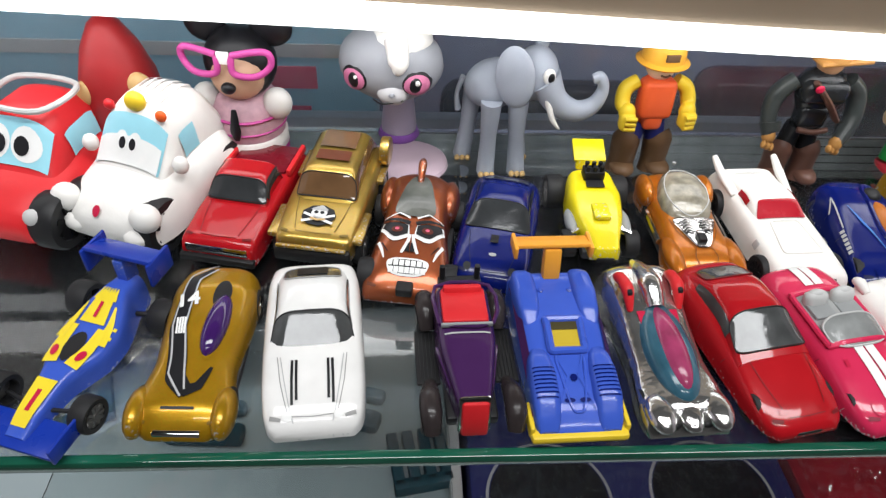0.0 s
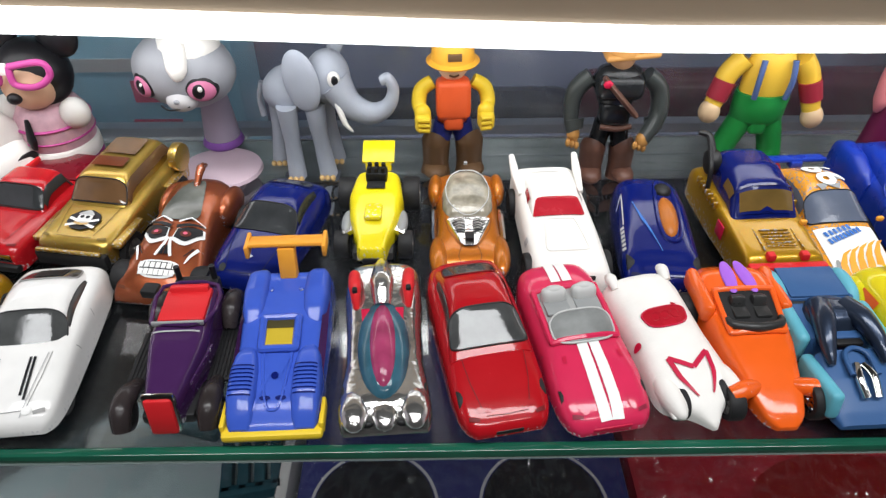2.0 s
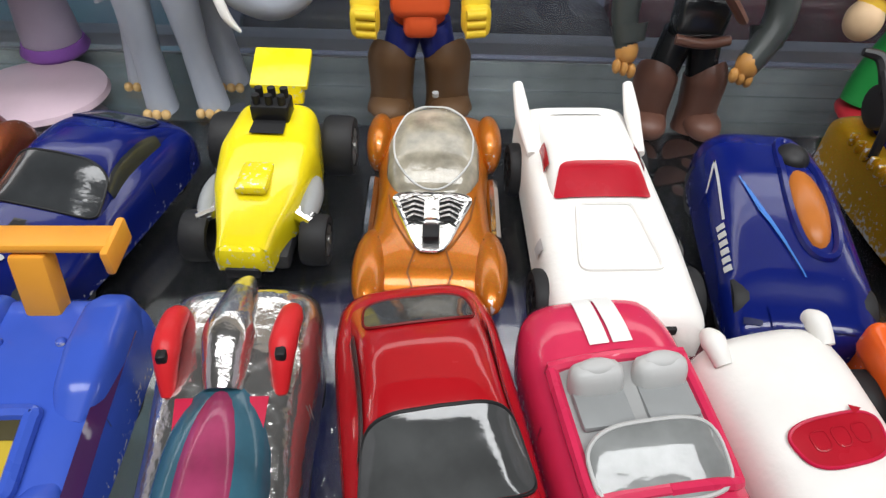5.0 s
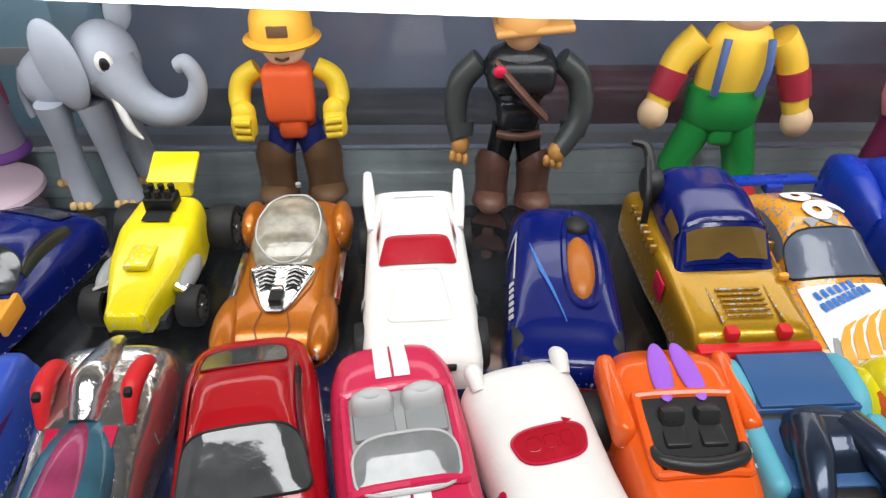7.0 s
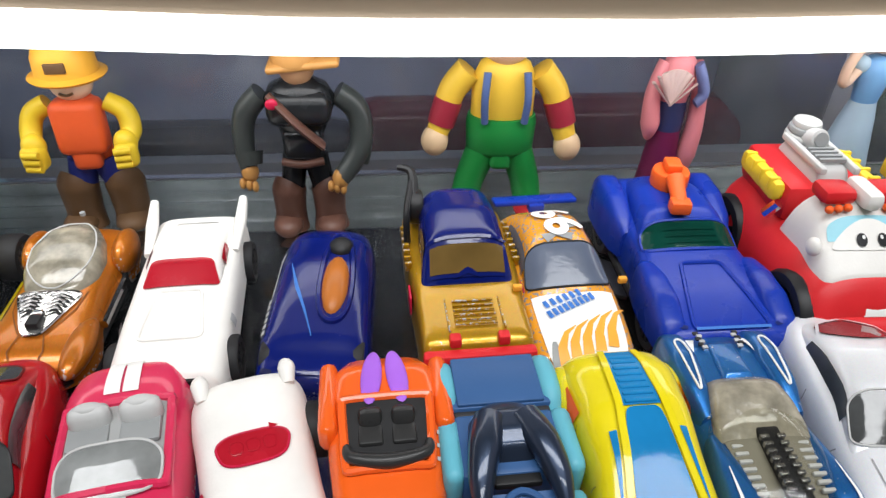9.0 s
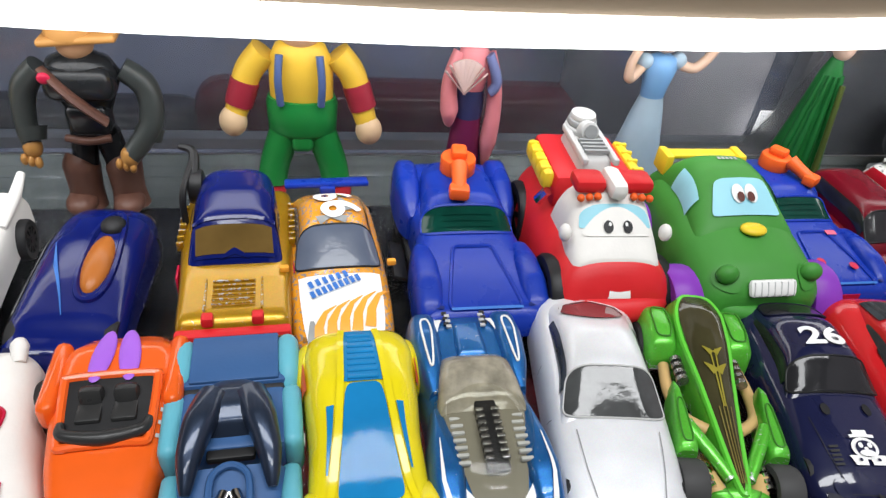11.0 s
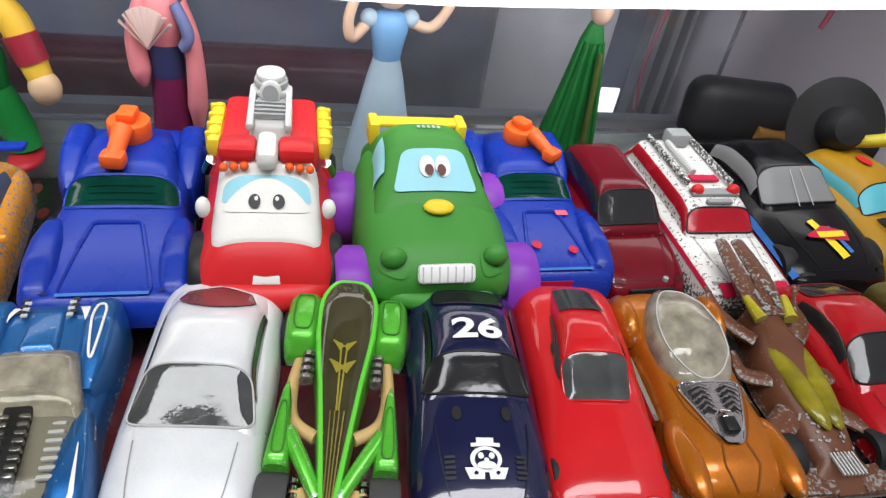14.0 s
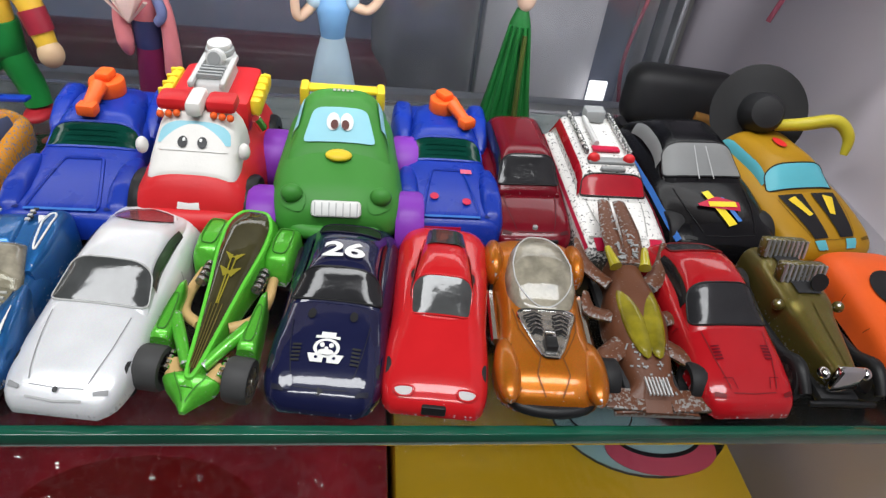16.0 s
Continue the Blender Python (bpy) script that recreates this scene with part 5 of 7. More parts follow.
part("bonnet_print", sh.disc(.186, 0, .012, .13, .0010, 16, 2), PRINT_WHITE, r_)
part("bonnet_print", sh.disc(.202, 0, .006, .035, .0010, 12, 2), PRINT_WHITE, r_)
part("bonnet_print", sh.ribbon([(.247, -.20), (.250, 0), (.247, .20)], .0008, .0009), PRINT_WHITE, r_)
part("bonnet_print", sh.patch(.252, .272, -.12, .12, .0007), PRINT_WHITE, r_)
for s in (-1, 1):
    part("bonnet_print_eye", sh.disc(.214, s * .075, .010, .040, .0010, 12, 2), PRINT_WHITE, r_)
    part("bonnet_print", sh.patch(.145, .180, min(s * .04, s * .24), max(s * .04, s * .24), .0006, v0b=min(s * .02, s * .30), v1b=max(s * .02, s * .30), n=4), PRINT_WHITE, r_)
    part("bonnet_print_dot", sh.disc(.163, s * .15, .006, .03, .0009, 8, 1), NAVY, r_)
for s in (-1, 1):
    for k in range(5):
        part("louvre", sh.ribbon([(.15 + .016 * k, s * .42), (.15 + .016 * k, s * .56)], .0006, .0005), BLACK, r_)
    part("headlight", sh.disc(.075, s * .60, .032, .12, .0004, 16, 2), NAVY, r_)
    part("bonnet_duct", sh.disc(.36, s * .36, .025, .07, .0005, 14, 2), BLACK, r_)
part("nose_badge", sh.disc(.045, 0, .016, .07, .0006, 3, 1), BLACK, r_)

# red mid-engined car
r_, sh, cb, b_ = toy_car("bright red toy sports car with small clear cabin and pale headlights", .4160, .0002, 6.5, .065, .0290, RED_BRIGHT, glass=WINDOW_CLEAR, group=FRONT, square=.52, rear=False, detail=False, trim=bare(RED_BRIGHT),
    body=[(0, .74, .0075), (.02, .88, .0092), (.10, .97, .0115), (.25, .98, .0138), (.42, .94, .0160), (.65, .98, .0180), (.88, 1, .0188), (.97, .92, .0178), (1, .8, .0130)],
    cabin=[(.35, .50, .0145), (.38, .56, .0157), (.53, .62, .0222), (.58, .60, .0232), (.66, .56, .0232), (.72, .54, .0225), (.93, .46, .0190), (.96, .44, .0150)])
part("engine_window", cb.patch(.74, .89, -.72, .72, .0005), WINDOW, r_)
for s in (-1, 1):
    part("headlight", sh.pane(.030, .066, .13, .20, .0005, 2.6, s * .60), LIGHT_GREY, r_)
    part("headlight_rim", sh.rim(.030, .066, .14, .21, .0003, .0004, 2.6, s * .60), bare(RED_BRIGHT), r_)
    part("side_scoop", sh.disc(.60, s * .58, .035, .06, .0006, 12, 2), BLACK, r_)
part("intake", box(0, .0004, .0066, .0062, .0018, .0030, .0004), BLACK, r_)

# orange muscle car with clear canopy
def canopy_car(label, x, y, head, L, W, paint, group, chassis=BASE):
    r_, sh, cb, b_ = toy_car(label, x, y, head, L, W, paint, cabin=None, group=group, square=.5, rim=RIM, r=.0062,
        body=[(0, .62, .0078), (.03, .84, .0098), (.10, .97, .0122), (.20, 1, .0132), (.34, .84, .0140), (.52, .80, .0155), (.70, .84, .0165), (.84, .98, .0170), (.96, .94, .0160), (1, .8, .0125)], base=chassis)
    cn = Shell(L, [(.43, W * .18, .0145), (.47, W * .27, .0168), (.56, W * .335, .0200), (.68, W * .345, .0222), (.80, W * .29, .0222), (.88, W * .21, .0205), (.94, W * .10, .0178)], .012, .55)
    part("canopy", cn.build(30, 22), CANOPY, r_)
    part("canopy_edge", cn.rim(.455, .90, .86, .80, .00022, .0001, 2.6), LIGHT_GREY, r_)
    part("canopy_pin", cyl(0, .955 * L, .0212, .0008, .0010, "z", 10), GREY_P, r_)
    part("engine_plate", sh.pane(.18, .445, .15, .70, .0007, 8), CHROME_BODY, r_)
    part("engine_rim", sh.rim(.18, .445, .15, .70, .0004, .0006, 8), CHROME, r_)
    for s in (-1, 1):
        for k in range(5):
            u = .305 + .024 * k
            part("engine_slot", sh.ribbon([(u, s * .12), (u + .014, s * .28), (u - .004, s * (.36 + .04 * k))], [.0006, .0009, .0005], .0012), BLACK, r_)
            part("engine_pipe", sh.ribbon([(u + .012, s * .12), (u + .026, s * .28), (u + .008, s * (.37 + .04 * k))], [.0004, .0006, .0004], .0017), ENGINE, r_)
    part("engine_intake", box(0, .245 * L, sh.at(.245, 0).z + .0012, .0034, .0046, .0026, .0006), BLACK, r_)
    part("engine_cap", box(0, .285 * L, sh.at(.285, 0).z + .0014, .0030, .0022, .0022, .0005), CHROME, r_)
    for s in (-1, 1):
        part("fender", ball(s * W * .39, .150 * L, .0100, W * .12, .0110, .0036), paint, r_)
        part("fender", ball(s * W * .42, .83 * L, .0122, W * .11, .0085, .0060), paint, r_)
        part("side_pipe", tube([(s * W * .45, .34 * L, .0080), (s * W * .45, .66 * L, .0085)], .0014, 8), CHROME, r_)
    part("front_lip", tube([(-W * .44, .0070, .0058), (-W * .30, .0012, .0056), (0, -.0008, .0056), (W * .30, .0012, .0056), (W * .44, .0070, .0058)], [.0012, .0017, .0018, .0017, .0012], 10), BLACK, r_)
    for s in (-1, 1):
        part("bonnet_crease", sh.ribbon([(.02, s * .20), (.10, s * .30), (.19, s * .20)], .0004, .0003), seam_of(paint), r_)
        part("bonnet_crease", sh.ribbon([(.19, s * .22), (.34, s * .62), (.46, s * .74)], .0004, .0003), seam_of(paint), r_)
        part("side_line", sh.ribbon([(.04, s * .72), (.14, s * .80), (.26, s * .74)], .0004, .0003), seam_of(paint), r_)
    return r_, sh


r_, sh = canopy_car("orange metallic toy muscle car with clear canopy and chrome engine", .4473, .0014, 3.4, .061, .0300, ORANGE_M, FRONT)

# brown reptile car
def reptile():
    L = .074
    SCALES = plastic("flecked_brown_plastic", (.13, .050, .026), chip=.55, chip_colour=(.24, .23, .22), grain=420, vary=.25, rough=.35)
    root = thing("toy_car", "brown reptile-shaped toy car with yellow eyes and silver streaks", "toy car", at_nose(.4768, .0010, 2.3), FRONT)
    sh = Shell(L, [(0, .0120, .0050, .003), (.05, .0115, .0068, .003), (.10, .0062, .0090, .003), (.22, .0075, .0120, .003), (.38, .0095, .0150, .004), (.5, .0082, .0165, .004), (.6, .0055, .0175, .005), (.68, .0060, .0185, .006)], .003, .6)
    part("body", sh.build(), SCALES, root)
    for s in (-1, 1):
        part("yellow_canopy", ball(s * .0028, .36 * L, .0134, .0034, .0140, .0021, rot=(5, 0, -s * 5)), mat("dull_yellow_window", (.24, .20, .015), rough=.2, coat=.4, vary=.7, grain=700, bump=.5, bscale=260) if s < 0 else bpy.data.materials["dull_yellow_window"], root)
        part("jaw", tube([(s * .0022, .62 * L, .0170), (s * .0034, .80 * L, .0195), (s * .0026, 1.0 * L, .0215)], [.0034, .0032, .0022], 10, flat=.55), SCALES, root)
        part("yellow_claw", tube([(s * .0046, .60 * L, .0180), (s * .0060, .70 * L, .0195)], [.0020, .0010], 10), YELLOW_WIN, root)
        part("front_plate", box(s * .0090, .0035, .0058, .0110, .0065, .0014, .0004, (8, 0, s * 4)), SCALES, root)
        part("side_fin", tube([(s * .0060, .28 * L, .0090), (s * .0130, .20 * L, .0085), (s * .0150, .12 * L, .0080)], [.0036, .0034, .0008], 10, flat=.5), SCALES, root)
        part("rear_fin", tube([(s * .0060, .56 * L, .0130), (s * .0125, .66 * L, .0145), (s * .0145, .78 * L, .0180)], [.0030, .0032, .0008], 10, flat=.5), SCALES, root)
        part("side_scale", tube([(s * .0075, .40 * L, .0110), (s * .0135, .44 * L, .0105), (s * .0140, .52 * L, .0125)], [.0030, .0030, .0010], 10, flat=.5), SCALES, root)
        rnd = random.Random(3 + s)
        for k in range(22):
            u, v = rnd.uniform(.06, .26), s * rnd.uniform(.12, .75)
            part("silver_fleck", sh.ribbon([(u, v), (u + rnd.uniform(-.02, .02), v + rnd.uniform(-.12, .12))], .0005, .0005, 2), GREY_P, root)
        for k in range(22):
            t = rnd.uniform(.62, .98)
            part("silver_fleck", box(s * (.0024 + .0008 * rnd.uniform(-1, 1)), t * L, .0160 + .0062 * t, .0018, .0005, .0004, rot=(0, 0, rnd.uniform(0, 180))), GREY_P, root)
        wheel(root, s * .0125, .14 * L, .0058, .0050, RIM)
        wheel(root, s * .0125, .72 * L, .0066, .0055, RIM)
    for k in range(7):
        part("grille_rib", box((k - 3) * .0010, .075 * L, .0092, .0004, .0060, .0006), LIGHT_GREY, root)
    part("chassis", box(0, .40 * L, .0045, .016, .055, .003, .001), BASE, root)


reptile()

# red small coupe
r_, sh, cb, b_ = toy_car("plain red toy coupe with dark windows and black bumper", .5029, .0000, -1, .065, .0285, RED, glass=WINDOW_DARK, group=FRONT, square=.45)
for s in (-1, 1):
    for k in range(5):
        part("louvre", sh.ribbon([(.20 + .015 * k, s * .44), (.20 + .015 * k, s * .60)], .0005, .0005), MAROON, r_)
    part("headlight_lid", sh.ribbon([(.07, s * .36), (.115, s * .40), (.115, s * .60)], .00022, .0003), MAROON, r_)
part("bumper", box(0, .0016, .0050, .0215, .0030, .0022, .0010), BLACK, r_)

# olive vintage roadster
def vintage():
    L = .060
    root = thing("toy_vintage_car", "olive gold toy vintage roadster with black fenders", "toy car", at_nose(.5312, .0030, 1.3), FRONT)
    sh = Shell(L, [(.10, .0040, .0145, .005), (.16, .0045, .0152, .005), (.44, .0075, .0172, .005), (.50, .0088, .0185, .005), (.80, .0095, .0190, .005), (.96, .0085, .0160, .005)], .005, .42)
    part("body", sh.build(), OLIVE, root)
    part("cockpit", sh.patch(.53, .88, -.42, .42, .0006), BASE, root)
    for y in (.040, .052):
        part("seat", box(0, y, .0205, .0150, .0042, .0070, .0014, (-14, 0, 0)), OLIVE, root)
        for k in range(9):
            part("seat_rib", box(-.0064 + .0016 * k, y - .0022, .0215, .0007, .0008, .0060, rot=(-14, 0, 0)), OLIVE, root)
    part("radiator", box(0, .0045, .0115, .0080, .0026, .0090, .0010), CHROME, root)
    part("bonnet_hinge", sh.ribbon([(.12, 0), (.48, 0)], .0005), OLIVE, root)
    part("steering_wheel", cyl(.003, .034, .0215, .0028, .0006, "y", 16, rot=(-25, 0, 0)), BLACK, root)
    part("chassis", box(0, .030, .0048, .012, .056, .0032, .001), BLACK, root)
    part("bumper", box(0, .0008, .0055, .0200, .0012, .0016, .0004), BLACK, root)
    for s in (-1, 1):
        part("headlight", ball(s * .0062, .0060, .0125, .0017, .0020, .0017), CHROME, root)
        part("lamp", ball(s * .0098, .0300, .0155, .0018, .0018, .0018), OLIVE, root)
        part("fender", tube([(s * .0115, .0020, .0080), (s * .0118, .0090, .0118), (s * .0115, .0180, .0080), (s * .0112, .036, .0062)], [.0016, .0022, .0020, .0020], 10), BLACK, root)
        wheel(root, s * .0122, .0095, .0064, .0032, RIM, spokes=10)
        wheel(root, s * .0122, .0480, .0064, .0032, RIM, spokes=10)


vintage()

r_, sh, cb, b_ = toy_car("plain orange toy car with black cockpit opening", .5645, .0020, 2, .062, .0300, ORANGE_P, cabin=None, group=FRONT, square=.45)
part("cockpit", sh.disc(.60, 0, .16, .55, .0006, 24, 4), BLACK, r_)

# ---------------------------------------------------------------- toy cars, second row

def eyes_on(sh, root, u, v, ru, rv, pupil=PRINT_BLACK, look_in=.25):
    for s in (-1, 1):
        part("eye", sh.disc(u, v + s * rv * 1.02, ru, rv, .0006, 18, 2), PRINT_WHITE, root)
        part("pupil", sh.disc(u - ru * .12, v + s * rv * (1.02 - look_in), ru * .55, rv * .5, .0009, 14, 2), pupil, root)


def chunky(label, x, y, head, L, W, H, paint, wheel_r, tyre=BLACK, cab=None, rim=BLACK, out=.002, stations=None, cab_base=None, cab_paint=None):
    """A soft, rounded toddler's car on fat wheels; returns body and cab shells."""
    root = thing("chunky_toy_car", label, "toy car", at_nose(x, y, head), BACK)
    h = H
    sh = Shell(L, stations or [(0, W * .30, h * .34, wheel_r * .7), (.05, W * .42, h * .42, wheel_r * .6), (.18, W * .48, h * .52, wheel_r * .6), (.34, W * .49, h * .60, wheel_r * .6), (.6, W * .49, h * .64, wheel_r * .6), (.85, W * .47, h * .62, wheel_r * .6), (.96, W * .40, h * .54, wheel_r * .7), (1, W * .30, h * .44, wheel_r * .8)], .01, .62)
    part("body", sh.build(44, 32), paint, root, angle=80)
    cs = cab or [(.24, W * .34, h * .52), (.30, W * .37, h * .60), (.46, W * .36, h * .93), (.54, W * .35, h * .99), (.74, W * .34, h), (.84, W * .34, h * .93), (.97, W * .34, h * .60)]
    cb = Shell(L, cs, cab_base or h * .35, .58)
    part("cab", cb.build(40, 30), cab_paint or paint, root, angle=80)
    for u in (.18, .80):
        for s in (-1, 1):
            wheel(root, s * (W * .44 + out), u * L, wheel_r, W * .20, rim, tyre, 6)
    return root, sh, cb


r_, sh, cb = chunky("red chunky toy car with a smiling face on the windscreen", -.1420, .0885, 14, .066, .050, .046, RED_P, .0115, out=-.002)
part("windscreen", cb.patch(.30, .46, -.82, .82, .0005), SKY, r_)
eyes_on(cb, r_, .375, 0, .060, .34, PRINT_BLACK)
for s in (-1, 1):
    part("side_window", cb.patch(.50, .78, min(s * .90, s * .99), max(s * .90, s * .99), .0006), SKY, r_)
    part("headlight", ball(s * .017, .004, .0175, .0036, .0030, .0036), LIGHT_GREY, r_)
part("roof_rack", tube([(-.012, .030, .0465), (.012, .030, .0465), (.013, .052, .0465), (-.013, .052, .0465), (-.012, .030, .0465)], .0012, 8), LIGHT_GREY, r_)

r_, sh, cb = chunky("white chunky toy car with a blue face panel and black tyres", -.1010, .0870, 22, .068, .046, .050, WHITE_MATT, .0115, out=-.0045)
part("face_panel", cb.patch(.295, .455, -.82, .82, .0005), SKY, r_)
part("face_panel_lower", cb.patch(.295, .385, -.78, .78, .0008), PRINT_WHITE, r_)
eyes_on(cb, r_, .365, 0, .034, .17, PRINT_BLACK)
part("roof_lamp", ball(0, .49 * .068, .0495, .0042, .0032, .0040), YELLOW_P, r_)
for s in (-1, 1):
    part("roof_lamp", ball(s * .0115, .47 * .068, .0465, .0022, .0018, .0022), ORANGE_P if s > 0 else RED_P, r_)
    part("side_window", cb.patch(.50, .64, min(s * .91, s * .99), max(s * .91, s * .99), .0006), SKY, r_)
    part("headlight", ball(s * .0175, .0050, .0200, .0058, .0052, .0056), WHITE_MATT, r_)
    part("mirror", ball(s * .0205, .026, .0310, .0030, .0030, .0036), WHITE_MATT, r_)
    part("bumper_end", ball(s * .0135, .0025, .0120, .0052, .0042, .0040), WHITE_MATT, r_)
part("mouth", sh.disc(.035, -.06, .022, .09, .0012, 14, 2), PRINT_RED, r_)
for k in range(5):
    part("roof_rib", cb.ribbon([(.52, -.44 + k * .22), (.82, -.44 + k * .22)], .0016, .0006), WHITE_MATT, r_)

# red pickup
r_, sh, cb, b_ = toy_car(
    "red toy pickup truck with chipped bonnet edge", -.0580, .0790, 12, .064, .0300, RED, glass=WINDOW, group=BACK, square=.26, csq=.32, rear=False,
    body=[(0, .90, .0120), (.02, .96, .0140), (.30, 1, .0158), (.55, 1, .0162), (.98, 1, .0165), (1, .96, .0140)],
    cabin=[(.32, .84, .0150), (.34, .84, .0165), (.44, .76, .0240), (.48, .75, .0250), (.60, .75, .0250), (.63, .76, .0240), (.65, .8, .0165), (.67, .8, .0140)])
part("load_bed", box(0, .83 * .064, .0166, .0235, .0190, .0012, .0004), bare(MAROON), r_)
for s in (-1, 1):
    part("bed_side", box(s * .0135, .83 * .064, .0172, .0020, .0200, .0030, .0006), RED_P, r_)
part("grille", box(0, .0003, .0100, .0240, .0014, .0036, .0005), CHROME, r_)
part("bumper", box(0, -.0005, .0060, .0290, .0030, .0030, .0008), BLACK, r_)

# gold off-roader
def suv():
    L, W = .064, .0310
    r_, sh, cb, b_ = toy_car("gold toy off-road truck with a skull emblem on the bonnet", -.0222, .0765, 10, L, W, GOLD, glass=mat("bronze_window", (.14, .075, .035), rough=.1, coat=1.0, vary=.3), group=BACK, square=.26, csq=.3, rear=False, bottom=.0085, r=.0072, w=.0065, out=.0016,
        body=[(0, .86, .0165), (.02, .94, .0178), (.3, 1, .0198), (.6, 1, .0205), (.97, 1, .0205), (1, .95, .0180)],
        cabin=[(.30, .80, .0190), (.33, .80, .0205), (.43, .74, .0285), (.47, .73, .0296), (.86, .73, .0300), (.90, .74, .0290), (.98, .78, .0205), (.99, .78, .0190)])
    part("roof_hatch", cb.patch(.66, .84, -.62, .62, .0008), bpy.data.materials["bronze_window"], r_)
    part("roof_grille", cb.patch(.52, .62, -.58, .58, .0008), COPPER, r_)
    part("bull_bar", box(0, -.0010, .0110, .0285, .0032, .0060, .0010), BLACK, r_)
    part("bumper_lip", box(0, -.0020, .0150, .0260, .0016, .0014, .0005), GOLD, r_)
    part("emblem", sh.disc(.185, -.02, .085, .44, .0006, 9, 3), PRINT_BLACK, r_)
    part("emblem_hat", sh.ribbon([(.222, -.22), (.240, 0), (.222, .18)], [.0008, .0026, .0008], .0011), PRINT_GREY, r_)
    part("emblem_ribbon", sh.ribbon([(.150, -.20), (.140, 0), (.150, .18)], .0010, .0012), TAN_P, r_)
    part("emblem_skull", sh.disc(.200, -.02, .044, .20, .0009, 16, 2), PRINT_WHITE, r_)
    part("emblem_bone", sh.ribbon([(.125, -.40), (.19, .38)], .0012, .0009), PRINT_WHITE, r_)
    part("emblem_bone", sh.ribbon([(.19, -.40), (.125, .38)], .0012, .0009), PRINT_WHITE, r_)
    for s in (-1, 1):
        part("emblem_eye", sh.disc(.202, -.02 + s * .075, .013, .055, .0011, 10, 2), PRINT_BLACK, r_)
        part("fender", box(s * .0155, .012, .0150, .0050, .0180, .0022, .0008), GOLD, r_)
        part("fender", box(s * .0155, .051, .0150, .0050, .0180, .0022, .0008), GOLD, r_)
    part("spare_wheel", cyl(.0165, .0565, .0215, .0062, .0040, "x", 20, bevel=.0008), GOLD, r_)


suv()

# copper car with a skull face
def skull_car():
    L = .062
    r_, sh, cb, b_ = toy_car("copper brown toy car with a painted skull face on the bonnet", .0112, .0570, 8, L, .0340, COPPER, cabin=None, group=BACK, square=.52, r=.0064, w=.0060, out=.001,
        body=[(0, .84, .0060), (.03, .92, .0090), (.12, .94, .0125), (.3, .86, .0165), (.48, .76, .0195), (.6, .74, .0215), (.75, .80, .0225), (.88, .84, .0215), (.97, .5, .0190), (1, .25, .0150)])
    part("windscreen", sh.pane(.49, .86, .70, .22, .0006, 4), mat("smoky_bubble", (.12, .125, .11), rough=.18, coat=.8, vary=.6, bump=.5, bscale=170), r_)
    part("rear_fin", tube([(0, .78 * L, .0215), (0, .90 * L, .0265), (0, .98 * L, .0250)], [.0010, .0018, .0006], 10), COPPER, r_)
    for s in (-1, 1):
        part("skull_eye_white", sh.ribbon([(.385, s * .08), (.375, s * .42), (.425, s * .84)], [.0054, .0084, .0034], .0005), PRINT_WHITE, r_)
        part("skull_eye", sh.ribbon([(.392, s * .12), (.388, s * .42), (.428, s * .78)], [.0038, .0066, .0024], .0008), PRINT_BLACK, r_)
        part("skull_iris", sh.disc(.388, s * .40, .022, .15, .0011, 12, 2), plastic("dark_rust_print", (.10, .02, .012)) if s < 0 else bpy.data.materials["dark_rust_print"], r_)
        part("skull_pupil", sh.disc(.388, s * .40, .010, .06, .0014, 10, 2), PINK_PRINT, r_)
        part("skull_brow", sh.ribbon([(.435, s * .08), (.455, s * .40), (.465, s * .80)], [.0016, .0014, .0006], .0010), PRINT_BLACK, r_)
        part("skull_brow_line", sh.ribbon([(.47, s * .10), (.505, s * .42), (.47, s * .80)], [.0008, .0005, .0003], .0011), PRINT_WHITE, r_)
        part("skull_cheek", sh.ribbon([(.31, s * .80), (.25, s * .66), (.20, s * .58)], [.0014, .0011, .0005], .0006), PRINT_WHITE, r_)
        part("skull_cheek_line", sh.ribbon([(.30, s * .70), (.24, s * .52)], [.0006, .0003], .0008), PRINT_BLACK, r_)
        part("skull_nose", sh.ribbon([(.36, s * .03), (.285, s * .10), (.235, s * .20)], [.0008, .0016, .0010], .0006), PRINT_WHITE, r_)
        part("skull_nostril", sh.ribbon([(.30, s * .03), (.245, s * .07)], [.0006, .0018], .0008), PRINT_BLACK, r_)
        part("fender", ball(s * .0120, .80 * L, .0130, .0040, .0110, .0072), COPPER, r_)
    part("skull_jaw", sh.pane(.098, .206, .40, .54, .0005, 3), PRINT_WHITE, r_)
    part("skull_gum", sh.pane(.110, .194, .36, .50, .0007, 3), PRINT_BLACK, r_)
    for k in range(7):
        for j in range(2):
            c = (k - 3) * .135 * (.9 + .1 * j)
            part("skull_tooth", sh.patch(.113 + .041 * j, .147 + .041 * j, c - .055, c + .055, .0009, n=3), PRINT_WHITE, r_)
    part("intake", box(0, .0020, .0095, .0060, .0052, .0036, .0008), BLACK, r_)


skull_car()

r_, sh, cb, b_ = toy_car("dark blue metallic toy sports car with worn edges", .0415, .0640, 14, .060, .0300, BLUE, glass=WINDOW, group=BACK, square=.45, ck=.97)
part("bonnet_scoop", sh.patch(.24, .30, -.10, .10, .0012), WINDOW_DARK, r_)
part("bonnet_emblem", sh.disc(.16, .02, .012, .10, .0006, 12, 2), PRINT_GREY, r_)
lamps(r_, sh, .07, .60, .025, .10, WINDOW_CLEAR)

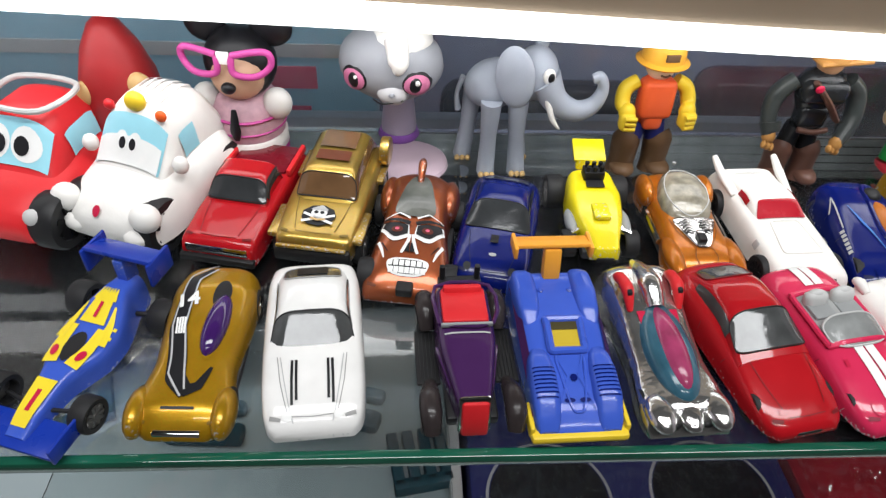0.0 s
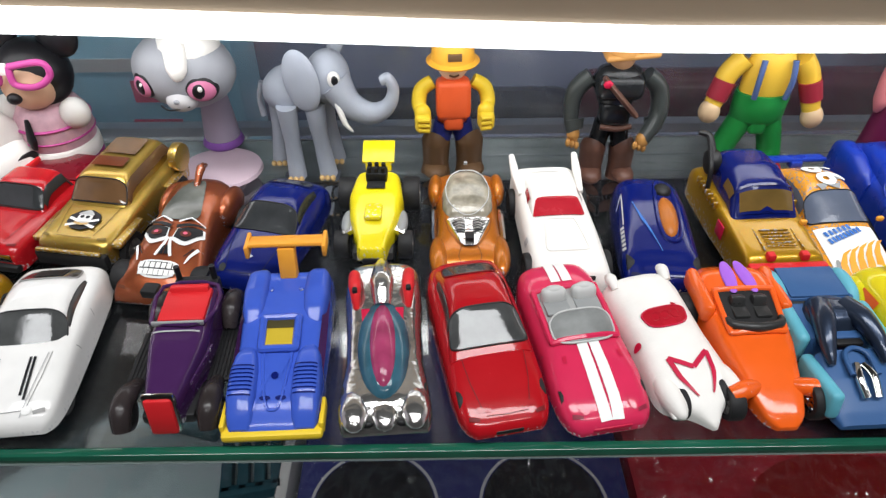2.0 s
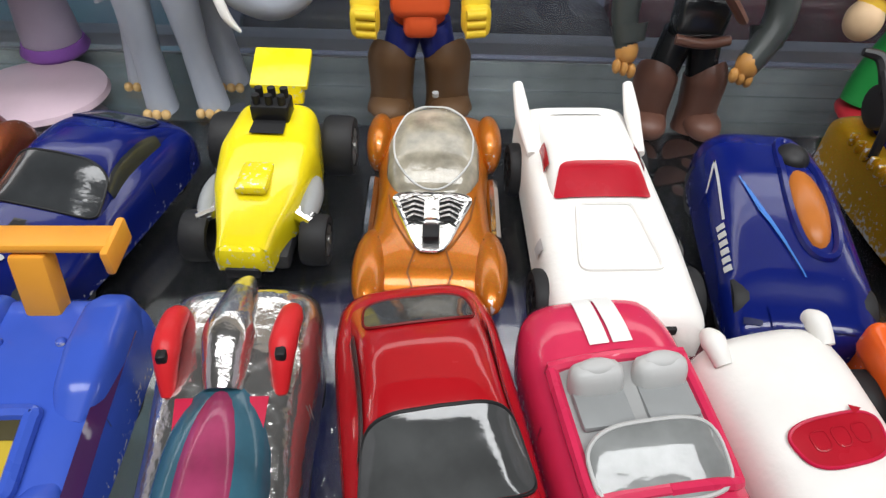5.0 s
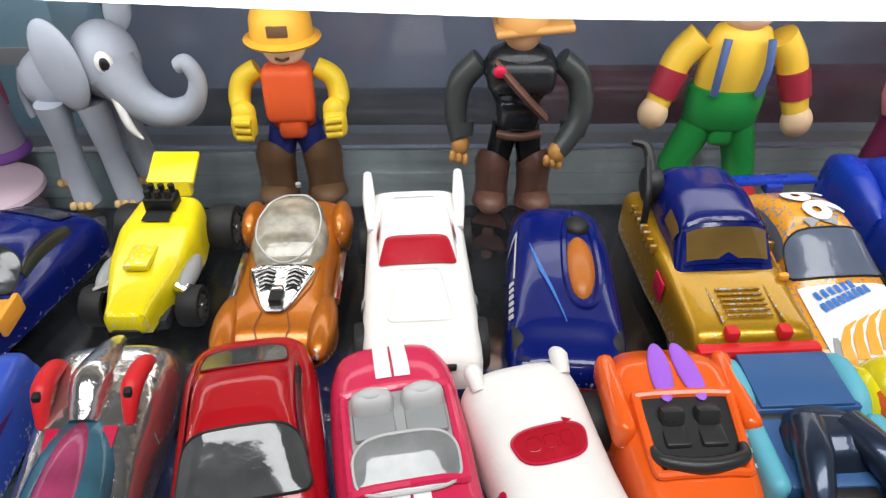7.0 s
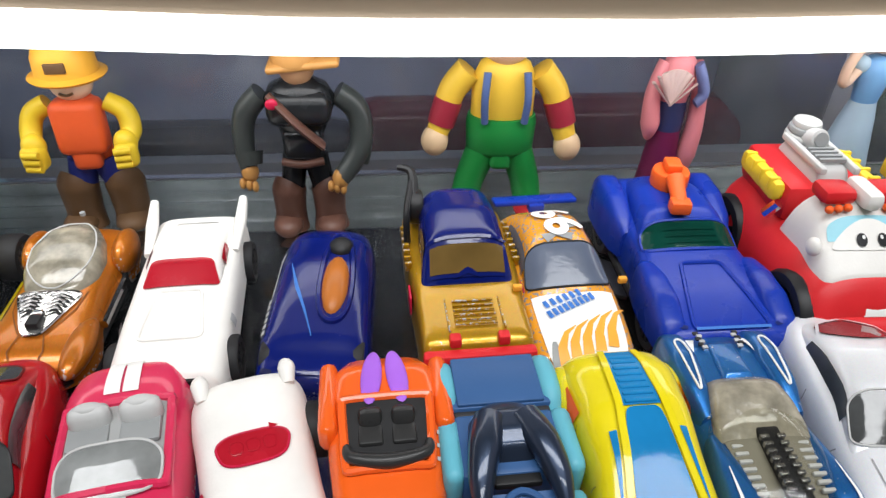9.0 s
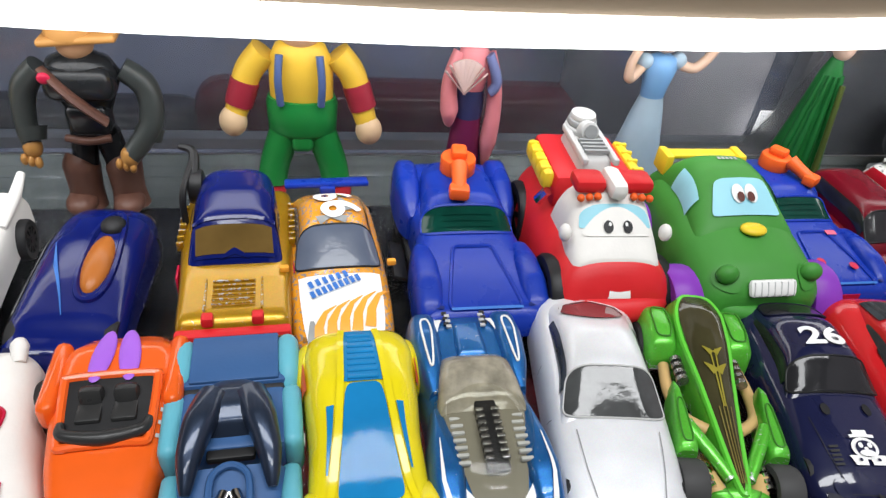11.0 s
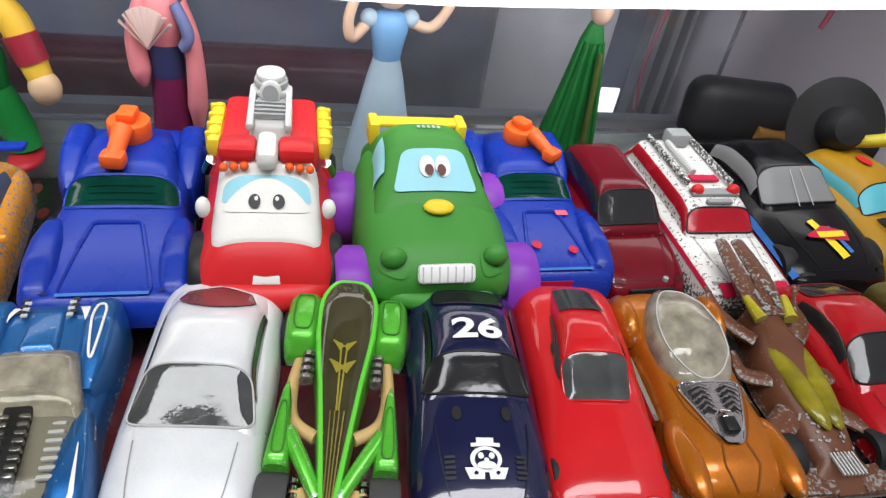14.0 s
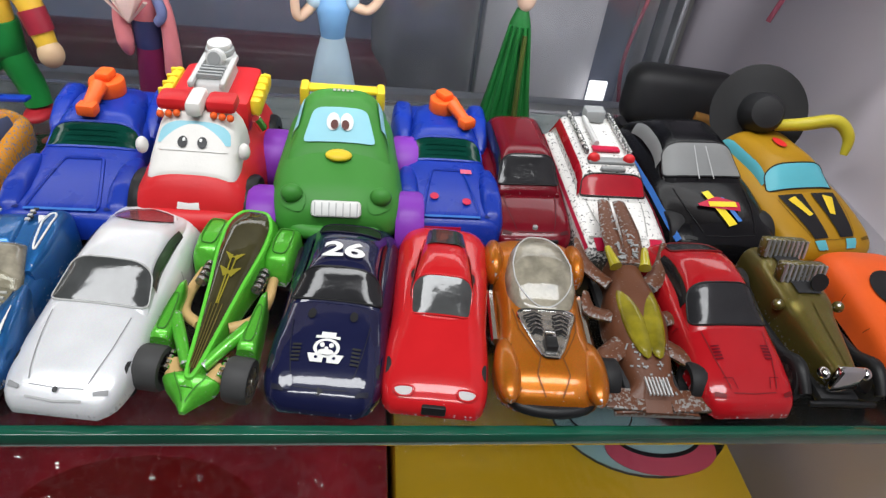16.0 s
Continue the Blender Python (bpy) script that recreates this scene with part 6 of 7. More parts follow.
# yellow hot rod
def yellow_rod():
    L = .054
    root = thing("toy_hot_rod", "yellow toy hot rod with black engine and fat black tyres", "toy car", at_nose(.0885, .0765, 1), BACK)
    sh = Shell(L, [(.03, .0055, .0128, .006), (.10, .0060, .0140, .006), (.35, .0100, .0170, .006), (.55, .0112, .0192, .006), (.78, .0095, .0200, .006), (.86, .0075, .0170, .006)], .006, .36)
    part("body", sh.build(), YELLOW, root)
    part("rear_wing", box(0, .93 * L, .0245, .0135, .0110, .0016, .0005, (24, 0, 0)), bare(YELLOW), root)
    part("wing_support", box(0, .86 * L, .0205, .0110, .0030, .0050, .0006), YELLOW, root)
    part("cockpit", sh.patch(.56, .75, -.34, .34, .0007), BLACK, root)
    part("engine", box(0, .70 * L, .0215, .0085, .0060, .0042, .0006), BLACK, root)
    for k in range(3):
        for s in (-1, 1):
            part("carburettor", cyl((k - 1) * .0028, .70 * L + s * .0016, .0245, .0009, .0026, "z", 10), BLACK, root)
    part("bonnet_hump", box(0, .33 * L, .0172, .0068, .0095, .0022, .0010), YELLOW, root)
    part("nose", box(0, .0022, .0098, .0104, .0046, .0060, .0014, taper=.85), YELLOW, root)
    part("nose_intake", box(0, .0004, .0072, .0070, .0020, .0026, .0006), BLACK, root)
    part("chassis", box(0, .030, .0050, .016, .050, .004, .001), BASE, root)
    for s in (-1, 1):
        for k in range(2):
            part("exhaust", tube([(s * .0085, (.26 + .03 * k) * L, .0108), (s * .0120, (.22 + .03 * k) * L, .0104)], .0013, 8), CHROME, root)
        part("exhaust_pod", ball(s * .0108, .36 * L, .0106, .0024, .0076, .0026), GREY_P, root)
        wheel(root, s * .0125, .012, .0056, .0055, RIM)
        wheel(root, s * .0135, .044, .0074, .0070, RIM)


yellow_rod()
r_, sh = canopy_car("copper orange toy car with clear bubble canopy and silver engine", .1258, .0670, 0, .058, .0300, ORANGE_M, BACK)

# white finned racer with red windscreen
def finned():
    L = .068
    r_, sh, cb, b_ = toy_car("white plastic toy racer with tail fins and red windscreen", .1625, .0600, -3, L, .0300, WHITE_MATT, cabin=None, detail=False, hk=.9, group=BACK, square=.36, r=.0064, rim=BLACK, out=.0012,
        body=[(0, .88, .0150), (.02, .94, .0165), (.3, .96, .0182), (.5, .94, .0190), (.8, .92, .0195), (.97, .92, .0190), (1, .88, .0160)])
    cb = Shell(L, [(.42, .0108, .0162), (.55, .0106, .0208), (.64, .0104, .0214), (.84, .0100, .0190), (.93, .0098, .0162)], .012, .40)
    part("roof", cb.build(24, 20), WHITE_MATT, r_)
    part("windscreen", cb.pane(.450, .560, .94, .76, .0005, 9), RED_WIN, r_)
    for s in (-1, 1):
        part("side_window", cb.patch(.58, .70, min(s * .92, s * .99), max(s * .92, s * .99), .0005), RED_WIN, r_)
        part("tail_fin", tube([(s * .0124, .70 * L, .0158), (s * .0130, .88 * L, .0182), (s * .0134, 1.01 * L, .0212)], [.0010, .0019, .0012], 10), WHITE_MATT, r_)
        bars(r_, sh, [(.30, s * .93, s * .99, .0030)], PRINT_GREY)
    part("bonnet_ridge", sh.rim(.17, .43, .56, .40, .0005, .0001, 10), WHITE_MATT, r_)
    part("tail_slot", cb.ribbon([(.90, -.62), (.90, .62)], .0007, .0004), PRINT_GREY, r_)
    part("nose_slot", box(0, -.0002, .0120, .0150, .0012, .0018, .0004), BLACK, r_)


finned()

# dark blue racer with orange canopy
r_, sh, cb, b_ = toy_car("dark blue toy racer with orange cockpit canopy and pale line print", .1962, .0605, 4.4, .058, .0295, BLUE, cabin=None, group=BACK, square=.52, r=.006,
    body=[(0, .86, .0085), (.03, .94, .0105), (.12, .98, .0118), (.2, 1, .0140), (.4, .98, .0168), (.65, .96, .0195), (.85, .92, .0190), (.96, .84, .0170), (1, .7, .0130)])
part("canopy", ball(.0040, .50 * .058, .0165, .0040, .0110, .0034, rot=(9, 0, 0)), mat("rust_canopy", (.42, .13, .02), rough=.3), r_)
part("cockpit_ring", sh.rim(.28, .86, .34, .24, .0009, .0002, 2.4, .30), bare(BLUE), r_)
part("headrest", ball(.0042, .70 * .062, .0190, .0036, .0040, .0028), BLACK, r_)
part("nose_panel", sh.patch(.03, .10, -.55, .55, .0005), BLUE, r_)
for k in range(5):
    part("printed_line", sh.ribbon([(.20 + .03 * k, -.02 - .04 * k), (.34 + .03 * k, -.20 - .06 * k), (.50 + .03 * k, -.44 - .04 * k)], .0003, .0005), PRINT_BLUE, r_)
part("printed_triangle", sh.ribbon([(.45, -.86), (.75, -.82), (.62, -.95)], .0006, .0005), PRINT_GREY, r_)
bars(r_, sh, [(.25 + .035 * k, -.93, -.86, .0014) for k in range(6)], PRINT_GREY)

# blue and gold truck with red grille
def truck():
    L, W = .0605, .0315
    r_, sh, cb, b_ = toy_car("gold toy pickup with blue cab top and red bull bar", .2395, .0642, -2, L, W, GOLD_BRIGHT, cabin=None, group=BACK, square=.2, r=.0072, w=.0056, uf=.16, ur=.80, detail=False,
        body=[(0, .90, .0150), (.02, .93, .0168), (.2, .94, .0176), (.36, .96, .0186), (.5, 1, .0190), (.95, 1, .0192), (1, .96, .0170)])
    top = Shell(L, [(.35, W * .40, .0190), (.37, W * .41, .0205), (.46, W * .39, .0282), (.50, W * .38, .0300), (.66, W * .38, .0318), (.84, W * .35, .0312), (.94, W * .30, .0275), (.98, W * .24, .0215)], .016, .5)
    part("cab_top", top.build(36, 26), BLUE, r_)
    part("windshield", top.patch(.378, .455, -.80, .80, .0006), AMBER_WIN, r_)
    part("windshield_frame", frame_of(top, .372, .462, .84, .0011), BLUE, r_)
    part("frame_notch", top.ribbon([(.366, -.30), (.385, 0), (.366, .30)], [.0006, .0018, .0006], .0008), BLUE, r_)
    part("roof_rim", top.ribbon([(.475, -.86), (.478, 0), (.475, .86)], .0010, .0008), BLUE, r_)
    for k in range(6):
        part("bonnet_slat", box(0, (.10 + .028 * k) * L, .0178 + .0001 * k, .0110, .0007, .0006, .0002), GOLD_BRIGHT, r_)
    part("bull_bar", box(0, -.0012, .0118, .0290, .0034, .0064, .0010), RED_P, r_)
    part("bumper", box(0, -.0018, .0074, .0250, .0040, .0028, .0010), RED_P, r_)
    for k in range(7):
        part("bar_slot", box(-.0078 + .0026 * k, -.0031, .0120, .0010, .0006, .0042, .0002), PRINT_RED, r_)
    for s in (-1, 1):
        part("bonnet_crease", box(s * .0072, .17 * L, .0176, .0006, .0130, .0008, .0002), GOLD_BRIGHT, r_)
        part("bar_tab", box(s * .0062, .0012, .0168, .0030, .0030, .0030, .0006), RED_P, r_)
        part("headlight", box(s * .0118, -.0030, .0124, .0034, .0008, .0030, .0004), AMBER_WIN, r_)
        part("side_window", top.patch(.47, .60, min(s * .90, s * .98), max(s * .90, s * .98), .0006), AMBER_WIN, r_)
        part("side_print", box(s * W * .502, .38 * L, .0125, .0006, .0060, .0060, .0002), PRINT_RED, r_)
        for k in range(7):
            part("side_rib", box(s * W * .495, (.52 + .05 * k) * L, .0178, .0020, .0012, .0030, .0003), GOLD_BRIGHT, r_)
    part("spare_wheel", cyl(-.0118, .84 * L, .0255, .0052, .0044, "x", 18, bevel=.0010), BLACK, r_)
    part("roll_bar", tube([(-.0150, .70 * L, .0180), (-.0150, .73 * L, .0270), (-.0128, .90 * L, .0320)], .0010, 8), BLACK, r_)
    part("tow_arm", tube([(-.0125, .84 * L, .0290), (-.0125, .95 * L, .0335), (-.0165, .98 * L, .0345)], [.0018, .0014, .0009], 8), BLACK, r_)


truck()

# orange and white stock car numbered 66
r_, sh, cb, b_ = toy_car("orange and white toy stock car with number 66, paint badly worn", .2684, .0595, -3.3, .066, .0290, gloss("worn_orange", (.74, .31, .022), chip=.98, chip_colour=(.22, .22, .23)), glass=mat("blue_grey_window", (.10, .12, .17), rough=.2, coat=.4, bump=.4, bscale=150), group=BACK, square=.42, rear=False, hk=1.08, ck=1.12)
part("white_panel", sh.patch(.02, .34, -.78, .78, .0004), PRINT_WHITE, r_)
for k in range(5):
    v = -.55 + .26 * k
    part("orange_flame", sh.ribbon([(.03 + .012 * k, v), (.09 + .016 * k, v + .04), (.15 + .018 * k, v + .20), (.18 + .02 * k, v + .42)], [.0030, .0024, .0013, .0002], .0007), AMBER_P, r_)
for u, v0, v1 in ((.285, -.60, .20), (.235, -.58, .40)):
    n = 6 if v1 < .3 else 9
    for k in range(n):
        a = v0 + (v1 - v0) * k / n
        part("printed_bar", sh.ribbon([(u + .009 * k, a), (u + .009 * k + .006, a + .075)], .0024, .0010), PRINT_BLUE, r_)
part("number", cb.letters("66", .690, .05, .0150, -78, .0008, 1.05), PRINT_WHITE, r_)
part("worn_patch", cb.ribbon([(.56, -.42), (.58, -.1), (.56, .30)], [.0035, .0012, .0030], .0005), GREY_P, r_)
part("worn_patch", cb.ribbon([(.72, .20), (.62, .42)], [.0012, .0035], .0005), GREY_P, r_)
part("worn_patch", sh.ribbon([(.03, -.66), (.12, -.62)], [.0040, .0010], .0006), GREY_P, r_)
part("rear_spoiler", box(0, .985 * .066, .0205, .0270, .0060, .0016, .0006, (-12, 0, 0)), BLUE_TOY, r_)
part("spoiler_tab", box(0, .95 * .066, .0195, .0050, .0040, .0030, .0006), BLUE_TOY, r_)
for s in (-1, 1):
    part("mirror", box(s * .0150, .38 * .064, .0185, .0026, .0016, .0020, .0005), AMBER_P, r_)

# blue wedge cars with orange launcher
def launcher(label, x, y, head, L, W, swing, dots):
    r_, sh, cb, b_ = toy_car(label, x, y, head, L, W, BLUE_TOY, cabin=None, group=BACK, square=.34, r=.0078, w=.0060, rim=BLACK, out=-.001, bottom=.006,
        body=[(0, .86, .0130), (.02, .92, .0150), (.2, .92, .0170), (.36, .88, .0183), (.5, .80, .0196), (.7, .84, .0205), (.95, .92, .0215), (1, .86, .0190)])
    cb = Shell(L, [(.42, W * .36, .0180), (.50, W * .36, .0215), (.60, W * .34, .0258), (.78, W * .31, .0268), (.92, W * .26, .0235), (.97, W * .24, .0200)], .014, .5)
    part("roof", cb.build(28, 22), BLUE_TOY, r_)
    part("windshield", cb.pane(.445, .545, .97, .95, .0006, 6), GREEN_WIN, r_)
    part("screen_sill", cb.rim(.440, .552, .98, .96, .0006, .0004, 6), BLUE_TOY, r_)
    for s in (-1, 1):
        f1 = Shell(L, [(.015, W * .07, .0120), (.05, W * .10, .0158), (.16, W * .115, .0192), (.28, W * .11, .0196), (.38, W * .08, .0185), (.42, W * .04, .0165)], .007, .5, cx=s * W * .385)
        part("front_fender", f1.build(22, 18), BLUE_TOY, r_)
        f2 = Shell(L, [(.60, W * .04, .0170), (.66, W * .09, .0205), (.78, W * .115, .0236), (.92, W * .115, .0240), (.98, W * .09, .0215)], .008, .5, cx=s * W * .395)
        part("rear_fender", f2.build(20, 18), BLUE_TOY, r_)
    for k in range(3):
        part("screen_line", cb.ribbon([(.465 + .024 * k, -.55), (.465 + .024 * k, .55)], .0005, .0009), GREEN_WIN, r_)
    part("bonnet_plate", sh.rim(.035, .36, .58, .34, .0006, .0002, 14), BLUE_TOY, r_)
    part("plate_edge", sh.ribbon([(.035, -.56), (.035, .56)], .0008, .0009), PRINT_BLUE, r_)
    a = radians(swing)
    tip = Vector((math.sin(-a), -math.cos(a), 0))
    base = Vector((0, .775 * L, .0262))
    k = W / .046
    part("launcher_hub", cyl(base.x, base.y, base.z + .003 * k, .0068 * k, .0070 * k, "z", 16, bevel=.0010), ORANGE_P, r_)
    part("launcher_grip", box(base.x, base.y, base.z + .0080 * k, .0060 * k, .0080 * k, .0040 * k, .0012, (0, 0, -swing)), ORANGE_P, r_)
    p1, p2 = base + tip * .006 * k + Vector((0, 0, .0060 * k)), base + tip * .0175 * k + Vector((0, 0, .0018 * k))
    part("launcher_arm", tube([p1, (p1 + p2) / 2, p2], [.0034 * k, .0028 * k, .0026 * k], 12), ORANGE_P, r_)
    part("launcher_tip", box(p2.x, p2.y, p2.z, .0074 * k, .0060 * k, .0050 * k, .0012, (0, 0, -swing)), ORANGE_P, r_)
    for s in (-1, 1):
        for j in range(4):
            part("stud", ball(s * (.004 + .003 * j), .0015, .0110, .0007, .0007, .0007, u=8, v=6), BLUE_TOY, r_)
        if dots:
            part("sticker", sh.disc(.16 if s < 0 else .13, s * .32, .022, .09, .0008, 10, 2), PRINT_RED, r_)
    if dots:
        part("sticker", sh.patch(.33, .36, .28, .52, .0008), PINK_PRINT, r_)
        part("front_sticker", box(-.004, .0002, .0105, .014, .0008, .0050), PRINT_RED, r_)
    part("under_flap", box(-W * .52, .50 * L, .0050, W * .12, .0180, .0016, .0005, (0, 20, 0)), BLACK, r_)


launcher("royal blue toy wedge car with an orange swivel launcher", .3072, .0645, 0, .0745, .0400, 8, False)

# fire engine with a face
r_, sh, cb = chunky("red and white chunky toy fire engine with a smiling face", .3448, .0655, 2, .066, .0415, .0440, RED_P, .0118,
    stations=[(0, .0170, .0200, .0110), (.03, .0196, .0246, .0090), (.09, .0206, .0288, .0080), (.3, .0208, .0300, .0080), (.5, .0205, .0290, .0080), (.8, .0210, .0310, .0080), (.96, .0190, .0290, .0090), (1, .0150, .0250, .0110)],
    cab=[(.09, .0140, .0288), (.11, .0152, .0302), (.20, .0156, .0355), (.29, .0152, .0406), (.32, .0150, .0425), (.42, .0150, .0430), (.47, .0150, .0400), (.50, .0150, .0280)], cab_base=.022, cab_paint=WHITE_MATT, out=-.001)
L_ = .066
for s in (-1, 1):
    part("eye", cb.disc(.200, s * .21, .022, .105, .0008, 16, 2), PRINT_BLACK, r_)
    part("eye_glint", cb.disc(.208, s * .18, .007, .034, .0010, 8, 1), PRINT_WHITE, r_)
    part("mirror", ball(s * .0172, .20 * L_, .0335, .0020, .0024, .0028), WHITE_MATT, r_)
    part("tank", box(s * .0166, .72 * L_, .0362, .0046, .0230, .0066, .0020), YELLOW_P, r_)
    for k in range(4):
        part("tank_rib", box(s * .0172, (.60 + .08 * k) * L_, .0378, .0042, .0016, .0044, .0007), YELLOW_P, r_)
    for k in range(3):
        part("amber_lamp", ball(s * (.0062 + .0028 * k), .292 * L_, .0422 - .0003 * k, .0013, .0012, .0012, u=12, v=8), ORANGE_P, r_)
    part("light_bar", box(s * .0082, .372 * L_, .0442, .0105, .0085, .0046, .0018), RED_P, r_)
    part("grab_pipe", tube([(s * .0170, .52 * L_, .0340), (s * .0190, .55 * L_, .0290)], .0018, 8), CHROME, r_)
part("windscreen", cb.pane(.206, .282, .80, .76, .0002, 5), SKY, r_)
part("face", cb.pane(.168, .270, .96, .30, .00035, 2.6), WHITE_MATT, r_)
part("light_bar_middle", box(0, .345 * L_, .0448, .0060, .0125, .0058, .0022), WHITE_MATT, r_)
part("rear_deck", box(0, .74 * L_, .0330, .0300, .0300, .0130, .0030), RED_P, r_)
part("hose_mount", box(0, .72 * L_, .0412, .0130, .0250, .0062, .0016, taper=.8), LIGHT_GREY, r_)
for s in (-1, 1):
    part("ladder_rail", box(s * .0056, .70 * L_, .0446, .0022, .0240, .0024, .0007), LIGHT_GREY, r_)
for k in range(4):
    part("ladder_rung", box(0, (.60 + .035 * k) * L_, .0456, .0090, .0011, .0012), GREY_P, r_)
for k, (rr_, zz) in enumerate(((.0060, .0450), (.0054, .0474), (.0046, .0494))):
    part("hose_turret", cyl(0, .86 * L_, zz, rr_, .0024, "z", 22, bevel=.0007), LIGHT_GREY if k % 2 == 0 else GREY_P, r_)
part("hose_nozzle", cyl(0, .775 * L_, .0468, .0034, .0070, "y", 16, bevel=.0006, rot=(-20, 0, 0)), LIGHT_GREY, r_)
part("nozzle_bore", cyl(0, .720 * L_, .0482, .0024, .0006, "y", 14, rot=(-20, 0, 0)), GREY_P, r_)
part("bumper", tube([(-.0170, .0060, .0150), (-.0100, .0012, .0148), (.0100, .0012, .0148), (.0170, .0060, .0150)], [.0040, .0046, .0046, .0040], 12), RED_P, r_)
part("teeth", box(0, .0010, .0205, .0080, .0014, .0034, .0005, (-28, 0, 0)), PRINT_WHITE, r_)
r_.matrix_world = r_.matrix_world @ Matrix.Diagonal((.88, 1.0, .95, 1))

# green car with a face on purple wheels
r_, sh, cb = chunky("green chunky toy car with smiling face and purple wheels", .3890, .0610, 0, .058, .0450, .0420, GREEN_P, .0112, PURPLE_P, rim=PURPLE_P, out=.0030,
    stations=[(0, .0150, .0215, .0150), (.03, .0185, .0245, .0135), (.12, .0208, .0280, .0120), (.34, .0212, .0322, .0110), (.6, .0200, .0338, .0110), (.86, .0190, .0335, .0120), (.97, .0165, .0310, .0140), (1, .0130, .0270, .0170)],
    cab=[(.30, .0168, .0300), (.34, .0174, .0325), (.56, .0150, .0408), (.64, .0144, .0422), (.76, .0142, .0420), (.84, .0146, .0396), (.97, .0160, .0310)], cab_base=.022)
part("windscreen", cb.pane(.380, .560, .68, .56, .0006, 8), SKY, r_)
for s in (-1, 1):
    part("eye", cb.disc(.480, s * .135, .046, .130, .0011, 18, 2), PRINT_WHITE, r_)
    part("pupil", cb.disc(.462, s * .105, .024, .075, .0015, 14, 2), mat("brown_print", (.10, .02, .012), rough=.4), r_)
    part("side_window", cb.patch(.50, .74, min(s * .82, s * .98), max(s * .82, s * .98), .0006), SKY, r_)
    part("headlight", ball(s * .0134, .0042, .0262, .0034, .0026, .0030), GREEN_P, r_)
    part("headlight_rim", sh.disc(.075, s * .66, .060, .19, .0004, 18, 2), GREEN_P, r_)
    part("spoiler_end", box(s * .0132, .93 * .058, .0345, .0030, .0080, .0075, .0010), YELLOW_P, r_)
part("nose", ball(0, .300 * .058, .0322, .0042, .0030, .0015), YELLOW_P, r_)
part("teeth", box(0, .0006, .0236, .0150, .0020, .0050, .0012, (-32, 0, 0)), PRINT_WHITE, r_)
for k in range(7):
    part("tooth_gap", box(-.0063 + .0021 * k, -.0003, .0239, .0003, .0003, .0042, rot=(-32, 0, 0)), PRINT_GREY, r_)
part("lip", tube([(-.0175, .0065, .0165), (-.0090, .0004, .0152), (.0090, .0004, .0152), (.0175, .0065, .0165)], .0026, 12), GREEN_P, r_)
part("spoiler", box(0, .95 * .058, .0365, .0250, .0050, .0016, .0007), YELLOW_P, r_)
bars(r_, cb, [(.72, -.20 + .1 * k, -.14 + .1 * k, .0016) for k in range(5)], PRINT_GREY)

launcher("royal blue toy wedge car with orange launcher and red stickers", .4262, .0690, 0, .072, .0365, -34, True)

# maroon estate, ambulance, black coupe, yellow robot car
r_, sh, cb, b_ = toy_car("maroon metallic toy estate car with dark windows", .4555, .0680, -2, .062, .0290, MAROON, glass=WINDOW_DARK, group=BACK, square=.32, csq=.36, ck=1.06,
    cabin=[(.30, .80, .0155), (.33, .80, .0168), (.46, .72, .0245), (.52, .70, .0256), (.86, .70, .0258), (.90, .72, .0248), (.98, .78, .0175), (.99, .78, .0150)])
part("grille", box(0, .0002, .0085, .0150, .0010, .0020, .0004), BLACK, r_)


def ambulance():
    L = .074
    r_, sh, cb, b_ = toy_car("white toy ambulance with red trim, roof gear and chipped paint", .4842, .0600, 0, L, .0310, gloss("chipped_white", (.74, .73, .70), chip=.84, chip_colour=(.09, .09, .09)), glass=RED_WIN, group=BACK, square=.26, csq=.3, rear=False,
        body=[(0, .88, .0125), (.02, .94, .0145), (.3, 1, .0165), (.6, 1, .0170), (.97, 1, .0172), (1, .95, .0150)],
        cabin=[(.30, .82, .0160), (.32, .82, .0172), (.40, .76, .0240), (.44, .75, .0252), (.92, .75, .0258), (.95, .76, .0250), (.99, .80, .0175), (1, .8, .0160)])
    for s in (-1, 1):
        part("red_stripe", sh.ribbon([(.02, s * .965), (.97, s * .965)], .0016, .0004), PRINT_RED, r_)
        part("beacon", ball(s * .0065, .47 * L, .0268, .0022, .0018, .0020), RED_P, r_)
        part("roof_rail", box(s * .0080, .72 * L, .0270, .0014, .0300, .0022, .0005), bpy.data.materials["chipped_white"], r_)
        part("tail_red", sh.patch(.0, .05, min(s * .5, s * .8), max(s * .5, s * .8), .0006), PRINT_RED, r_)
    part("roof_bar", box(0, .47 * L, .0258, .0170, .0036, .0014, .0005), GREY_P, r_)
    part("roof_scoop", box(0, .415 * L, .0250, .0090, .0020, .0016, .0006), GREY_P, r_)
    part("red_cross", box(0, .57 * L, .0264, .0100, .0030, .0008), PRINT_RED, r_)
    part("roof_box", box(.001, .88 * L, .0285, .0080, .0060, .0050, .0010), GREY_P, r_)
    part("roof_pipe", tube([(-.003, .60 * L, .0272), (-.003, .86 * L, .0275)], .0011, 8), LIGHT_GREY, r_)


